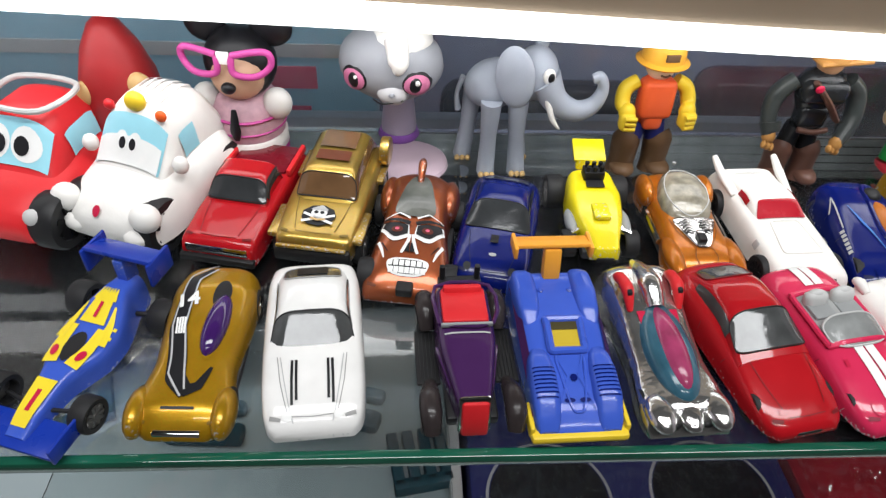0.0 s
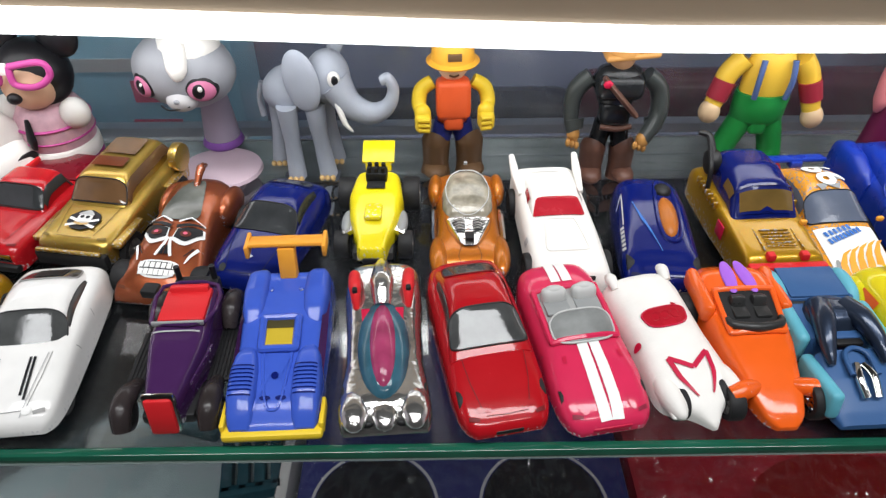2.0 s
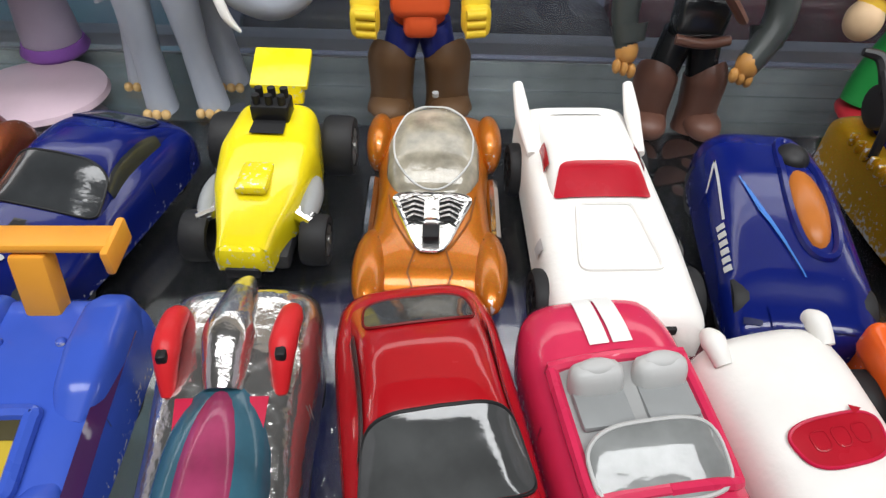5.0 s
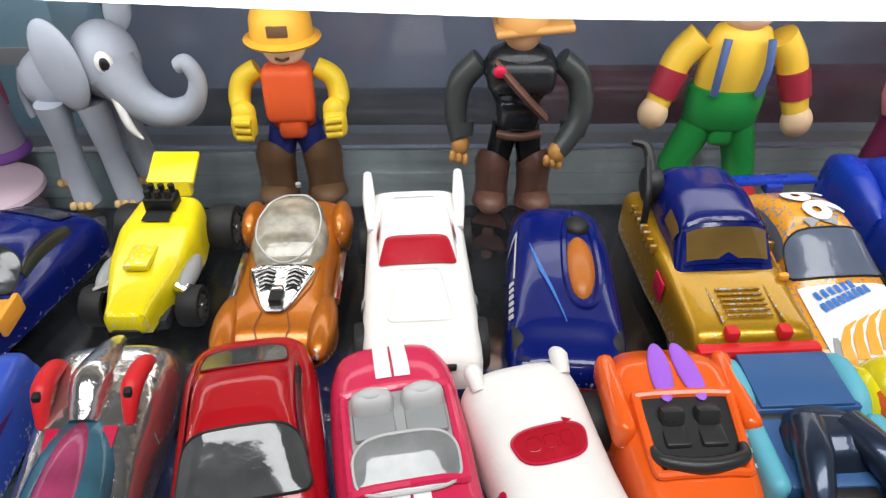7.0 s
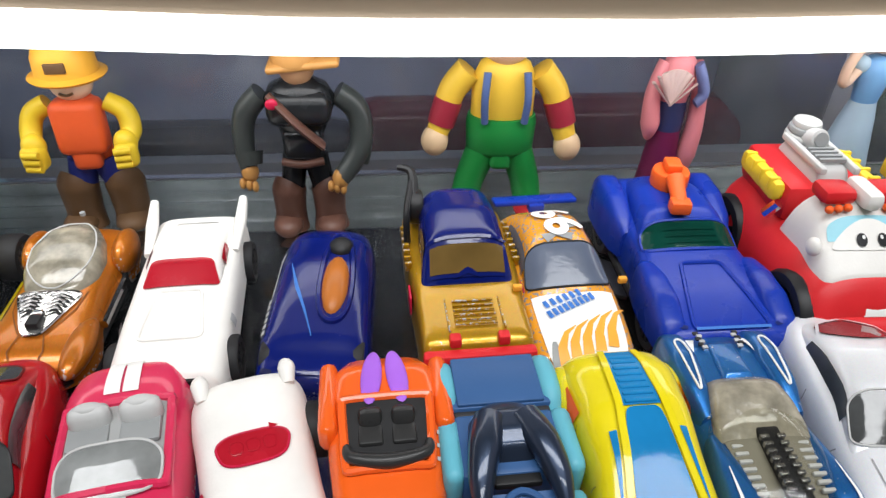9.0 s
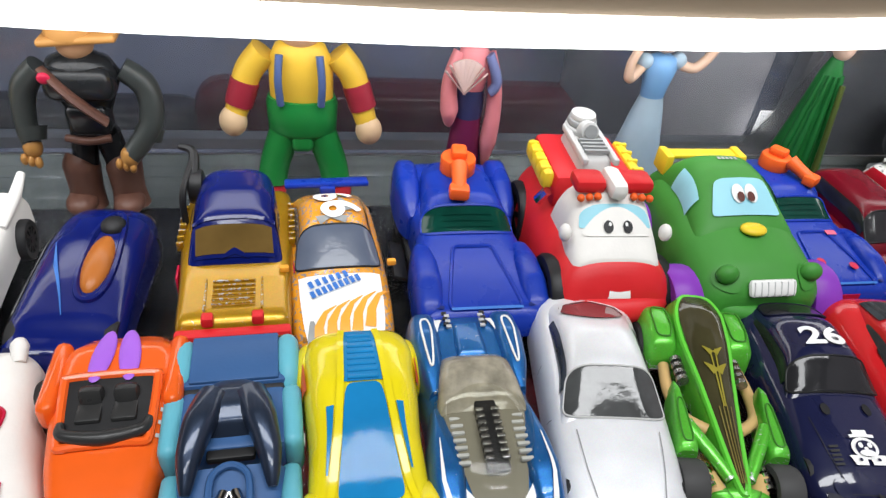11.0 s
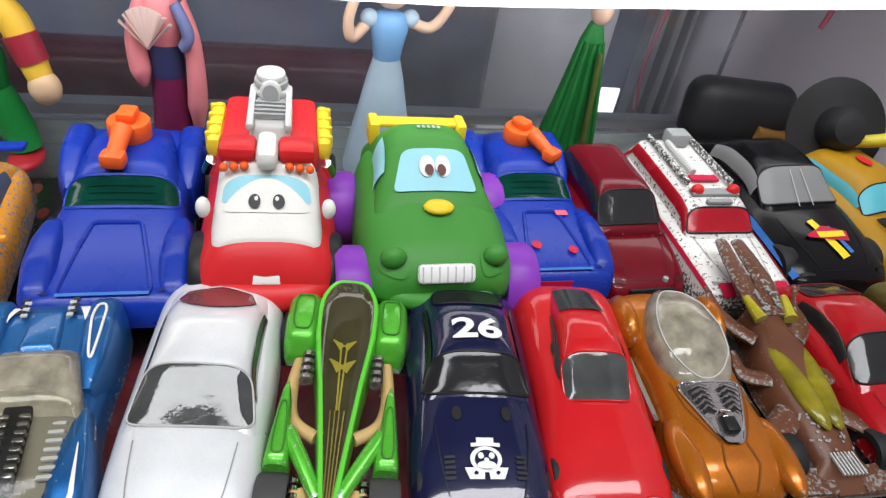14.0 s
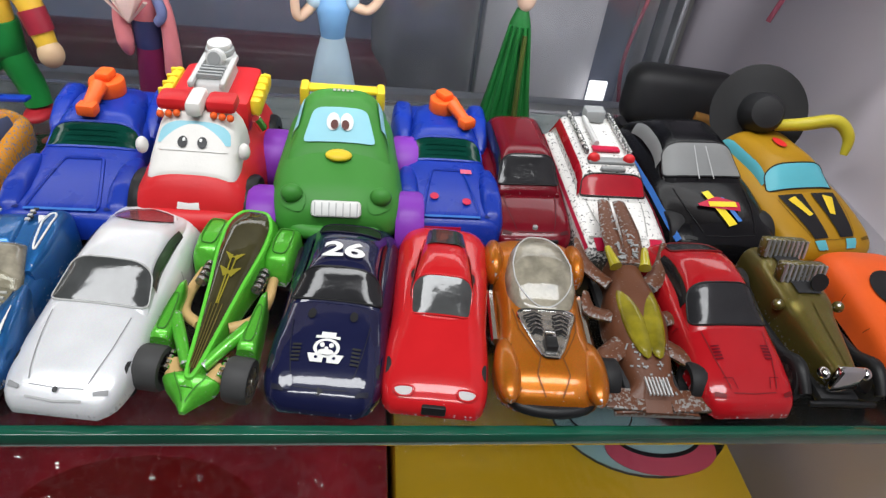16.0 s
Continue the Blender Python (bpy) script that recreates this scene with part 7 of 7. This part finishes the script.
ambulance()
r_, sh, cb, b_ = toy_car("black plastic toy coupe with grey windows and a yellow bonnet flash", .5243, .0660, -4, .076, .0430, plastic("gloss_black_plastic", (.004, .004, .005), rough=.22, vary=.2, coat=.12), glass=plastic("dull_grey_print", (.20, .205, .205)), group=BACK, square=.42, csq=.36, cabin=[(.36, .80, .0150), (.39, .80, .0160), (.55, .70, .0222), (.62, .68, .0230), (.74, .68, .0230), (.80, .70, .0220), (.95, .76, .0165), (.97, .76, .0140)], hk=1.25, ck=1.28, rear=False, r=.0078, w=.006)
part("bonnet_flash", sh.ribbon([(.10, .10), (.30, -.14)], [.0036, .0030], .0006), PRINT_YELLOW, r_)
part("bonnet_logo", sh.ribbon([(.215, -.38), (.225, 0), (.20, .36)], [.0010, .0058, .0040], .0009), PRINT_RED, r_)
part("bonnet_logo", sh.ribbon([(.215, -.20), (.212, .30)], .0024, .0012), PRINT_YELLOW, r_)
part("bonnet_flash", sh.ribbon([(.12, .26), (.26, .10)], .0018, .0007), PRINT_BLUE, r_)
for s in (-1, 1):
    part("window_bar", cb.ribbon([(.38, s * .17), (.53, s * .15)], .0004, .0008), PRINT_GREY, r_)
    if s < 0:
        part("blue_sill", sh.ribbon([(.06, s * .94), (.9, s * .94)], .0022, .0005), PRINT_BLUE, r_)

# body yellow is darkened to paint in the shade below the hat
r_, sh, cb, b_ = toy_car("yellow plastic toy car with black bonnet stripes and blue windows", .5660, .0690, -9, .066, .0400, plastic("shaded_yellow_plastic", (.37, .195, .008)), glass=plastic("aqua_print", (.10, .42, .50)), group=BACK, square=.4, hk=1.12, ck=1.05, rear=False, base=BASE,
    cabin=[(.36, .78, .0160), (.39, .78, .0175), (.52, .70, .0238), (.58, .68, .0248), (.86, .68, .0248), (.90, .70, .0238), (.97, .74, .0175), (.98, .74, .0160)])
for s in (-1, 1):
    part("black_stripe", sh.patch(.06, .36, min(s * .14, s * .46), max(s * .14, s * .46), .0005, v0b=min(s * .10, s * .62), v1b=max(s * .10, s * .62)), PRINT_BLACK, r_)
    part("yellow_lozenge", sh.ribbon([(.20, s * .24), (.33, s * .40)], [.0022, .0040], .0008), YELLOW_P, r_)
    part("aqua_lamp", sh.patch(.01, .05, min(s * .25, s * .5), max(s * .25, s * .5), .0006), bpy.data.materials["aqua_print"], r_)
part("red_badge", cb.disc(.70, 0, .055, .16, .0008, 18, 2), RED_P, r_)

# ---------------------------------------------------------------- figurines at the back (plain one-piece shapes)
SKIN = plastic("skin_plastic", (.62, .38, .25), rough=.45)
FIG_GREY = plastic("elephant_grey", (.36, .39, .45), rough=.5, bump=.2)
BOOT = plastic("boot_brown", (.12, .065, .03), rough=.5)


def figure(name, label, materials, bm, m, category="figurine"):
    return single(name, bm, materials, label, category, m, "figurines along the back", angle=60)


# red pointed figure
bm = lathe([(.010, 0), (.0165, .004), (.0170, .020), (.0165, .034), (.0150, .045), (.0110, .057), (.0060, .066), (.0015, .070)], bm=bmesh.new())
ball(-.010, -.0105, .0405, .0048, .004, .0055, bm, mi=1)
ball(.0110, -.0095, .0440, .0052, .004, .0055, bm, mi=1)
ball(0, -.002, .012, .0180, .016, .012, bm, mi=2)
figure("pointed_figurine", "red pointed plastic figurine with pale round patches", [plastic("figure_red", (.32, .02, .022)), TAN_P, PRINT_BLUE], bm, pose(-.106, .150, 0))

# round-headed figure with pink glasses
bm = lathe([(.010, 0), (.0150, .002), (.0160, .010), (.0150, .0115)], mi=0)
lathe([(.0150, .0115), (.0162, .013), (.0160, .0185), (.0150, .0195)], bm=bm, mi=1)
lathe([(.0152, .0195), (.0158, .024), (.0150, .032), (.0120, .037), (.006, .039)], bm=bm, mi=2)
ball(0, .001, .0500, .0150, .0135, .0150, bm, mi=3)
ball(.001, -.0070, .0475, .0110, .0085, .0100, bm, mi=4)
ball(0, -.0160, .0462, .0030, .0026, .0024, bm, mi=3)
for s in (-1, 1):
    ball(s * .0150, -.004, .0345, .0062, .0060, .0068, bm, mi=1)
    ball(s * .0135, .004, .0650, .0090, .0040, .0090, bm, mi=3)
    tube([(s * .0030, -.0155, .0600), (s * .0160, -.0135, .0615), (s * .0175, -.0130, .0560), (s * .0120, -.0155, .0520), (s * .0035, -.0165, .0530), (s * .0030, -.0155, .0600)], .0014, 8, bm, 5)
box(0, -.0160, .0590, .0050, .0014, .0050, .0004, bm=bm, mi=1)
tube([(0, -.0150, .0360), (0, -.0168, .0270), (0, -.0168, .0225)], [.0010, .0024, .0010], 8, bm, 3, .5)
for z in (.0230, .0290):
    lathe([(.0158, z), (.0162, z + .0006), (.0158, z + .0012)], bm=bm, mi=5)
figure("round_head_figurine", "round-headed plastic figurine with large pink glasses and checked shirt", [plastic("fig_magenta", (.35, .02, .20)), WHITE_MATT, plastic("fig_pink_check", (.62, .38, .44), vary=.3, grain=900), PRINT_BLACK, SKIN, plastic("fig_pink_frame", (.48, .06, .26))], bm, pose(-.056, .151, 0, 0, 0, -8))

# grey big-headed animal on a pink base
bm = lathe([(.0078, 0), (.0086, .001), (.0082, .008), (.0074, .016), (.0064, .024), (.006, .034)], mi=1, cy=.018)
lathe([(.0092, 0), (.0100, .0012), (.0088, .004)], bm=bm, mi=2, cy=.018)
ball(0, 0, .0465, .0225, .0165, .0165, bm, mi=0)
ball(.003, -.0120, .0385, .0068, .0062, .0050, bm, mi=3)
ball(.004, .0005, .0570, .0135, .0130, .0090, bm, mi=4)
tube([(.004, -.010, .0610), (.006, -.0155, .0530), (.005, -.0165, .0490)], [.0050, .0042, .0010], 10, bm, 4)
for s in (-1, 1):
    ball(s * .0125, .003, .0600, .0042, .0028, .0046, bm, mi=0)
    ball(s * .0128, -.0112, .0440, .0070, .0030, .0060, bm, mi=6, rot=(0, s * 12, s * 32))
    ball(s * .0130, -.0122, .0436, .0060, .0028, .0050, bm, mi=5, rot=(0, s * 12, s * 32))
    ball(s * .0128, -.0138, .0438, .0034, .0018, .0036, bm, mi=6, rot=(0, 0, s * 32))
    ball(s * .0128 + .0010, -.0152, .0452, .0011, .0008, .0012, bm, mi=4)
ball(.0035, -.0178, .0400, .0014, .0010, .0010, bm, mi=0)
tube([(-.0045, -.0168, .0372), (0, -.0182, .0362), (.0080, -.0160, .0374)], .0004, 6, bm, 6)
figure("big_head_figurine", "grey big-headed animal figurine with white forelock", [plastic("fig_grey", (.33, .34, .37)), plastic("fig_lilac_grey", (.42, .37, .47)), plastic("fig_violet", (.26, .10, .42)), plastic("fig_pale_grey", (.55, .54, .55)), WHITE_MATT, plastic("fig_pink", (.60, .18, .32)), PRINT_BLACK], bm, pose(.0060, .155, .0030, 0, 0, -10))
stand = single("figure_stand", lathe([(.016, 0), (.0185, .0008), (.0180, .0024), (.016, .0030)], segs=36, sx=1.05, sy=.95), plastic("pale_pink_stand", (.52, .40, .46), rough=.3), "pale pink translucent oval stand under a figurine", "stand", pose(.0125, .151, 0))

# elephant
bm = bmesh.new()
ball(-.008, .002, .0400, .0160, .0100, .0110, bm, rot=(0, -8, 0))
ball(.012, -.002, .0470, .0115, .0100, .0120, bm)
tube([(.016, -.006, .0460), (.023, -.008, .0370), (.033, -.009, .0330), (.042, -.009, .0360), (.0455, -.009, .0435), (.0430, -.009, .0490), (.0395, -.009, .0480)], [.0085, .0062, .0048, .0038, .0030, .0026, .0022], 14, bm)
for x, y, lean in ((-.018, .007, -.004), (-.010, -.007, 0), (.004, -.006, .003), (.006, .008, .004)):
    tube([(x, y, .036), (x + lean * .4, y, .018), (x + lean, y, .0)], [.0056, .0042, .0050], 14, bm)
    for k in (-1, 0, 1):
        ball(x + lean + k * .003, y - .005, .0012, .0016, .0014, .0014, bm, u=8, v=6, mi=1)
ball(.000, -.0100, .0485, .0098, .0022, .0140, bm, rot=(0, -10, -14))
ball(.016, .007, .0590, .0046, .0020, .0070, bm, rot=(0, 14, 20))
for s in (-1, 1):
    tube([(.017, -.006 + s * .006, .040), (.0205, -.009 + s * .006, .032), (.0245, -.010 + s * .006, .028)], [.0016, .0014, .0004], 8, bm, 2)
ball(.0165, -.0115, .0500, .0032, .0018, .0036, bm, mi=2)
ball(.0172, -.0128, .0500, .0018, .0010, .0022, bm, mi=3)
tube([(-.024, .004, .042), (-.027, .004, .034), (-.026, .004, .026)], [.0016, .0012, .0018], 8, bm)
figure("elephant_figurine", "grey plastic elephant figurine with white tusks and raised trunk", [FIG_GREY, TAN_P, WHITE_MATT, PRINT_BLACK], bm, pose(.0575, .1535, 0) @ Matrix.Diagonal((.84, 1, 1.0, 1)))


def doll(height, hip, shoulder, waist_w, sh_w, mats, arms, legs=True, head_r=.0, boots=None, leg_r=.005, spread=1.0):
    """A plain standing figure. mats: 0 legs, 1 torso, 2 sleeve, 3 hand, 4 head, 5 boot, 6 extra."""
    bm = bmesh.new()
    lathe([(waist_w * .8, hip - .003), (waist_w, hip), (waist_w, hip + (shoulder - hip) * .3), (sh_w * .8, shoulder - .005), (sh_w * .62, shoulder), (.003, shoulder + .003)], bm=bm, mi=1, sy=.62)
    if legs:
        for s in (-1, 1):
            k = spread * waist_w * s
            tube([(s * waist_w * .5, 0, hip), (k * .62, 0, hip * .5), (k * .72, -.001, .0045)], [leg_r * 1.1, leg_r, leg_r * .95], 14, bm, 0)
            if boots:
                tube([(k * .72, 0, boots), (k * .75, -.0005, boots * .9), (k * .77, -.001, .006), (k * .8, -.002, 0)], [leg_r * 1.2, leg_r * 1.5, leg_r * 1.35, leg_r * 1.6], 14, bm, 5)
                ball(k * .85, -.0055, .0035, leg_r * 1.3, leg_r * 1.6, .0038, bm, mi=5)
            else:
                ball(k * .74, -.003, .0022, leg_r * 1.0, leg_r * 1.6, .0024, bm, mi=5)
    for pts, rad in arms:
        n = len(pts)
        tube(pts, rad[:n - 1] + [rad[-2] * .8], 12, bm, 2)
        ball(*pts[-1], rad[-1], rad[-1], rad[-1] * 1.15, bm, mi=3)
    if head_r:
        ball(0, 0, shoulder + head_r * .95, head_r, head_r * .95, head_r * 1.05, bm, mi=4)
    return bm


# builder
bm = doll(.06, .028, .0505, .0074, .0100, None, [([(-.0095, 0, .0490), (-.0150, -.001, .0455), (-.0165, -.004, .0395), (-.0150, -.0085, .0370)], [.0034, .0037, .0036, .0040]), ([(.0095, 0, .0490), (.0150, -.001, .0455), (.0165, -.004, .0395), (.0150, -.0085, .0370)], [.0034, .0037, .0036, .0040])], head_r=.0074, boots=.0190, leg_r=.0048, spread=1.5)
box(0, -.0030, .0415, .0165, .0110, .0195, .0030, (-4, 0, 0), bm=bm, mi=1, segs=3)
box(0, -.0040, .0300, .0095, .0085, .0080, .0022, bm=bm, mi=1, segs=3)
for s in (-1, 1):
    box(s * .0150, -.0105, .0335, .0076, .0078, .0095, .0026, (0, 0, s * 12), bm=bm, mi=3, segs=3)
    for k in range(3):
        tube([(s * .0120, -.0146, .0362 - .0026 * k), (s * .0172, -.0138, .0362 - .0026 * k)], .0013, 8, bm, 3)
tube([(-.0022, -.0068, .0548), (0, -.0074, .0543), (.0022, -.0068, .0548)], .0005, 6, bm, 5)
lathe([(.0118, .0585), (.0126, .0594), (.0102, .0605), (.0098, .0660), (.0076, .0715), (.002, .0735)], bm=bm, mi=6)
box(0, -.0098, .0645, .0064, .0014, .0034, .0003, bm=bm, mi=5)
figure("builder_figurine", "toy builder figurine in yellow hard hat, orange vest and brown boots", [plastic("fig_blue", (.018, .03, .22)), plastic("fig_orange_vest", (.75, .11, .03)), YELLOW_P, YELLOW_P, plastic("pale_skin_plastic", (.74, .56, .40)), BOOT, plastic("hard_hat_yellow", (.80, .40, .04))], bm, pose(.1210, .1515, 0, 0, 0, 4) @ Matrix.Scale(.91, 4))

# dark adventurer
bm = doll(.062, .027, .052, .0074, .0165, None, [([(-.0135, 0, .0490), (-.0200, .0, .0420), (-.0215, -.002, .0330), (-.0200, -.006, .0245)], [.0038, .0043, .0038, .0032]), ([(.0135, 0, .0490), (.0205, .0, .0425), (.0210, -.004, .0320), (.0135, -.010, .0235)], [.0038, .0044, .0042, .0032])], head_r=.0064, boots=.0165, leg_r=.0044, spread=1.35)
box(0, -.0030, .0455, .0230, .0120, .0110, .0040, (-6, 0, 0), bm=bm, mi=1, segs=3)
box(0, -.0015, .0330, .0150, .0100, .0120, .0035, bm=bm, mi=1, segs=3)
tube([(-.0075, -.0072, .0285), (0, -.0085, .0280), (.0075, -.0072, .0285)], .0013, 8, bm, 5)
for s in (-1, 1):
    tube([(s * .0200, -.003, .0300), (s * .0195, -.005, .0262)], [.0052, .0042], 12, bm, 2)
    for k in range(3):
        ball((-.0205 if s < 0 else .0120) + .0022 * (k - 1), -.0115 if s > 0 else -.0085, .0215 - .0006 * k, .0013, .0016, .0020, bm, mi=3, u=10, v=6)
tube([(-.0095, -.0088, .0520), (-.001, -.0110, .0440), (.0080, -.0092, .0350)], [.0024, .0028, .0026], 8, bm, 5, .5)
ball(-.008, -.0112, .0500, .0022, .0012, .0018, bm, mi=6)
box(.003, .000, .0598, .0250, .0160, .0024, .0010, (0, -5, 0), bm=bm, mi=3)
lathe([(.0085, .0600), (.0080, .0680), (.0050, .0700), (.001, .0702)], bm=bm, mi=3)
figure("adventurer_figurine", "dark muscular toy figurine with brown boots and shoulder strap", [plastic("fig_black", (.015, .016, .018), rough=.22), plastic("fig_black_top", (.018, .020, .022), rough=.25, coat=.4), plastic("fig_dark_green", (.045, .052, .050), rough=.3), plastic("fig_tan", (.45, .22, .06)), plastic("fig_face_tan", (.45, .25, .13)), plastic("fig_brown", (.11, .05, .035)), PRINT_RED], bm, pose(.1910, .1460, 0, 0, 0, 0) @ Matrix.Diagonal((.88, 1, 1, 1)))

# figure in green dungarees
bm = doll(.062, .025, .053, .0100, .0125, None, [([(-.011, 0, .0505), (-.0160, 0, .0440), (-.0190, -.002, .0355), (-.0215, -.004, .0285)], [.0046, .0044, .0040, .0044]), ([(.011, 0, .0505), (.0160, 0, .0440), (.0190, -.002, .0345), (.0215, -.004, .0265)], [.0046, .0044, .0040, .0044])], head_r=.0085, leg_r=.0050, spread=1.5)
lathe([(.0088, .0225), (.0110, .0250), (.0114, .0340), (.0108, .0362)], bm=bm, mi=0, sy=.66)
box(0, -.0020, .0222, .0070, .0090, .0075, .0018, bm=bm, mi=0, segs=3)
for s in (-1, 1):
    tube([(s * .0062, -.0072, .0360), (s * .0066, -.0080, .0440), (s * .0060, -.0066, .0520)], .0012, 8, bm, 6)
    tube([(s * .0172, -.001, .0410), (s * .0196, -.0025, .0335)], [.0046, .0044], 12, bm, 7)
figure("dungarees_figurine", "toy figurine in yellow shirt and green dungarees with blue braces", [plastic("fig_green", (.015, .26, .05)), plastic("fig_yellow", (.78, .50, .05)), plastic("fig_yellow_sleeve", (.78, .50, .05)), plastic("fig_hand", (.66, .47, .28)), SKIN, plastic("fig_red_shoe", (.42, .02, .03)), plastic("fig_braces", (.08, .13, .30)), plastic("fig_red_cuff", (.34, .025, .045))], bm, pose(.2572, .1520, 0, 0, 0, -2) @ Matrix.Scale(1.06, 4))

# robed figure with a fan
bm = lathe([(.0105, 0), (.0108, .002), (.0085, .016), (.0070, .030), (.0066, .034)], mi=0, sy=.8)
lathe([(.0068, .033), (.0072, .036), (.0068, .042), (.0060, .0435)], bm=bm, mi=1, sy=.8)
lathe([(.0062, .0430), (.0080, .050), (.0068, .057), (.003, .060)], bm=bm, mi=2, sy=.75)
tube([(-.007, 0, .056), (-.0105, -.003, .046), (-.0095, -.004, .036), (-.0090, -.003, .030)], [.0030, .0036, .0044, .0016], 12, bm, 2)
tube([(.007, 0, .056), (.0110, -.001, .046), (.0120, -.002, .034), (.0115, -.002, .024), (.0110, -.002, .014)], [.0030, .0034, .0040, .0044, .0014], 12, bm, 2)
tube([(.0065, -.004, .057), (.0110, -.005, .048), (.0080, -.006, .044)], [.0020, .0026, .0018], 10, bm, 3)
tube([(.0090, .001, .018), (.0120, .003, .008), (.0140, .004, 0)], [.0040, .0044, .0040], 10, bm, 3, .5)
for k in range(9):
    a = radians(-50 + 12.5 * k)
    tube([(-.004, -.0085, .0440), (-.004 + .0125 * math.sin(a), -.0088, .0440 + .0125 * math.cos(a))], [.0006, .0017], 6, bm, 4, .3, 2)
ball(0, 0, .0650, .0058, .0058, .0066, bm, mi=4)
figure("robed_figurine", "small figurine in pink and maroon robe holding a fan", [plastic("fig_maroon", (.15, .015, .06)), plastic("fig_dark_blue", (.03, .04, .11)), plastic("fig_coral", (.66, .22, .24)), plastic("fig_slate_blue", (.13, .16, .32)), plastic("fig_pale", (.60, .46, .42))], bm, pose(.3152, .1500, 0, 0, 0, -6) @ Matrix.Diagonal((.74, .9, 1.0, 1)))

# figure in a pale blue gown
bm = lathe([(.0125, 0), (.0128, .002), (.0112, .012), (.0086, .024), (.0062, .036), (.0045, .0425)], mi=0, sy=.8)
lathe([(.0045, .0420), (.0052, .047), (.0064, .053), (.0050, .0570), (.0030, .058)], bm=bm, mi=1, sy=.8)
for s, up_ in ((-1, .0630), (1, .0665)):
    ball(s * .0068, 0, .0555, .0030, .0028, .0030, bm, mi=0)
    tube([(s * .0070, 0, .0545), (s * .0125, -.002, .0500), (s * .0140, -.003, .0560), (s * .0125, -.004, up_)] if s < 0 else [(s * .0070, 0, .0545), (s * .0130, -.002, .0535), (s * .0175, -.003, .0590), (s * .0195, -.004, up_)], [.0020, .0019, .0017, .0016], 10, bm, 2)
ball(0, 0, .0655, .0062, .0060, .0068, bm, mi=2)
figure("gown_figurine", "small figurine in a long pale blue gown with raised arms", [plastic("fig_gown", (.36, .48, .58), rough=.35), plastic("fig_bodice", (.16, .34, .60), rough=.35), plastic("fig_light_skin", (.66, .46, .34))], bm, pose(.3838, .1490, 0, 0, 0, 6))

# figure in a green cloak
bm = lathe([(.0160, 0), (.0162, .002), (.0138, .014), (.0105, .028), (.0075, .042), (.0055, .052), (.0030, .058)], mi=0, sy=.7)
for k in range(5):
    a = radians(-150 + 30 * k)
    tube([(.0150 * math.cos(a), .0105 * math.sin(a), .001), (.0105 * math.cos(a), .0078 * math.sin(a), .026), (.0052 * math.cos(a), .0042 * math.sin(a), .052)], [.0022, .0018, .0010], 8, bm, 0)
tube([(.003, -.0070, .050), (.004, -.0110, .026), (.006, -.0130, .002)], [.0012, .0014, .0018], 8, bm, 1)
ball(.001, 0, .0630, .0050, .0050, .0058, bm, mi=2)
figure("cloak_figurine", "small figurine in a long glossy green cloak", [plastic("fig_green_cloak", (.012, .15, .03), rough=.4), plastic("fig_gold_trim", (.07, .10, .02)), plastic("fig_light_skin_face", (.60, .42, .32))], bm, pose(.4560, .1510, 0, 0, 0, -10) @ Matrix.Diagonal((.78, 1, 1, 1)))

# black hat with a yellow hook, lying by the side panel
hat = thing("toy_hat", "black toy hat with a yellow hook lying on the cars", "toy", pose(.5560, .1320, .0300, 62, 0, -14))
bm = lathe([(.0030, -.0035), (.0150, -.0010), (.0192, .0012), (.0194, .0020), (.0140, .0018), (.0085, .0022), (.0078, .0085), (.0060, .0115), (.002, .0120)], segs=36)
part("brim", bm, plastic("hat_black", (.014, .014, .015), rough=.5), hat)
part("hook", tube([(.006, -.004, .006), (.0150, -.002, .010), (.0260, .001, .012), (.0320, -.004, .012), (.0325, -.011, .011)], [.0022, .0026, .0026, .0023, .0014], 12), plastic("hook_yellow", (.50, .42, .03)), hat, "yellow plastic hook")
cape = thing("black_toy_part", "black plastic toy piece with a tan clasp behind the cars", "toy part", pose(.5370, .163, 0, 0, 0, 6))
part("shell", box(0, 0, .0200, .054, .018, .0280, .0085, (-12, 6, 0), segs=5), plastic("dull_black", (.02, .02, .022), rough=.45), cape)
part("arm", tube([(-.024, -.004, .006), (-.034, -.010, .010), (-.032, -.014, .016)], [.0035, .0032, .0026], 10), plastic("dull_black_arm", (.02, .02, .022), rough=.45), cape)
part("clasp", tube([(.004, -.010, .016), (.016, -.013, .014), (.026, -.013, .018)], [.0028, .0036, .0022], 10), plastic("clasp_tan", (.35, .17, .04)), cape)
part("foot", box(0, -.004, .0016, .050, .022, .0032, .001), GREY_P, cape)
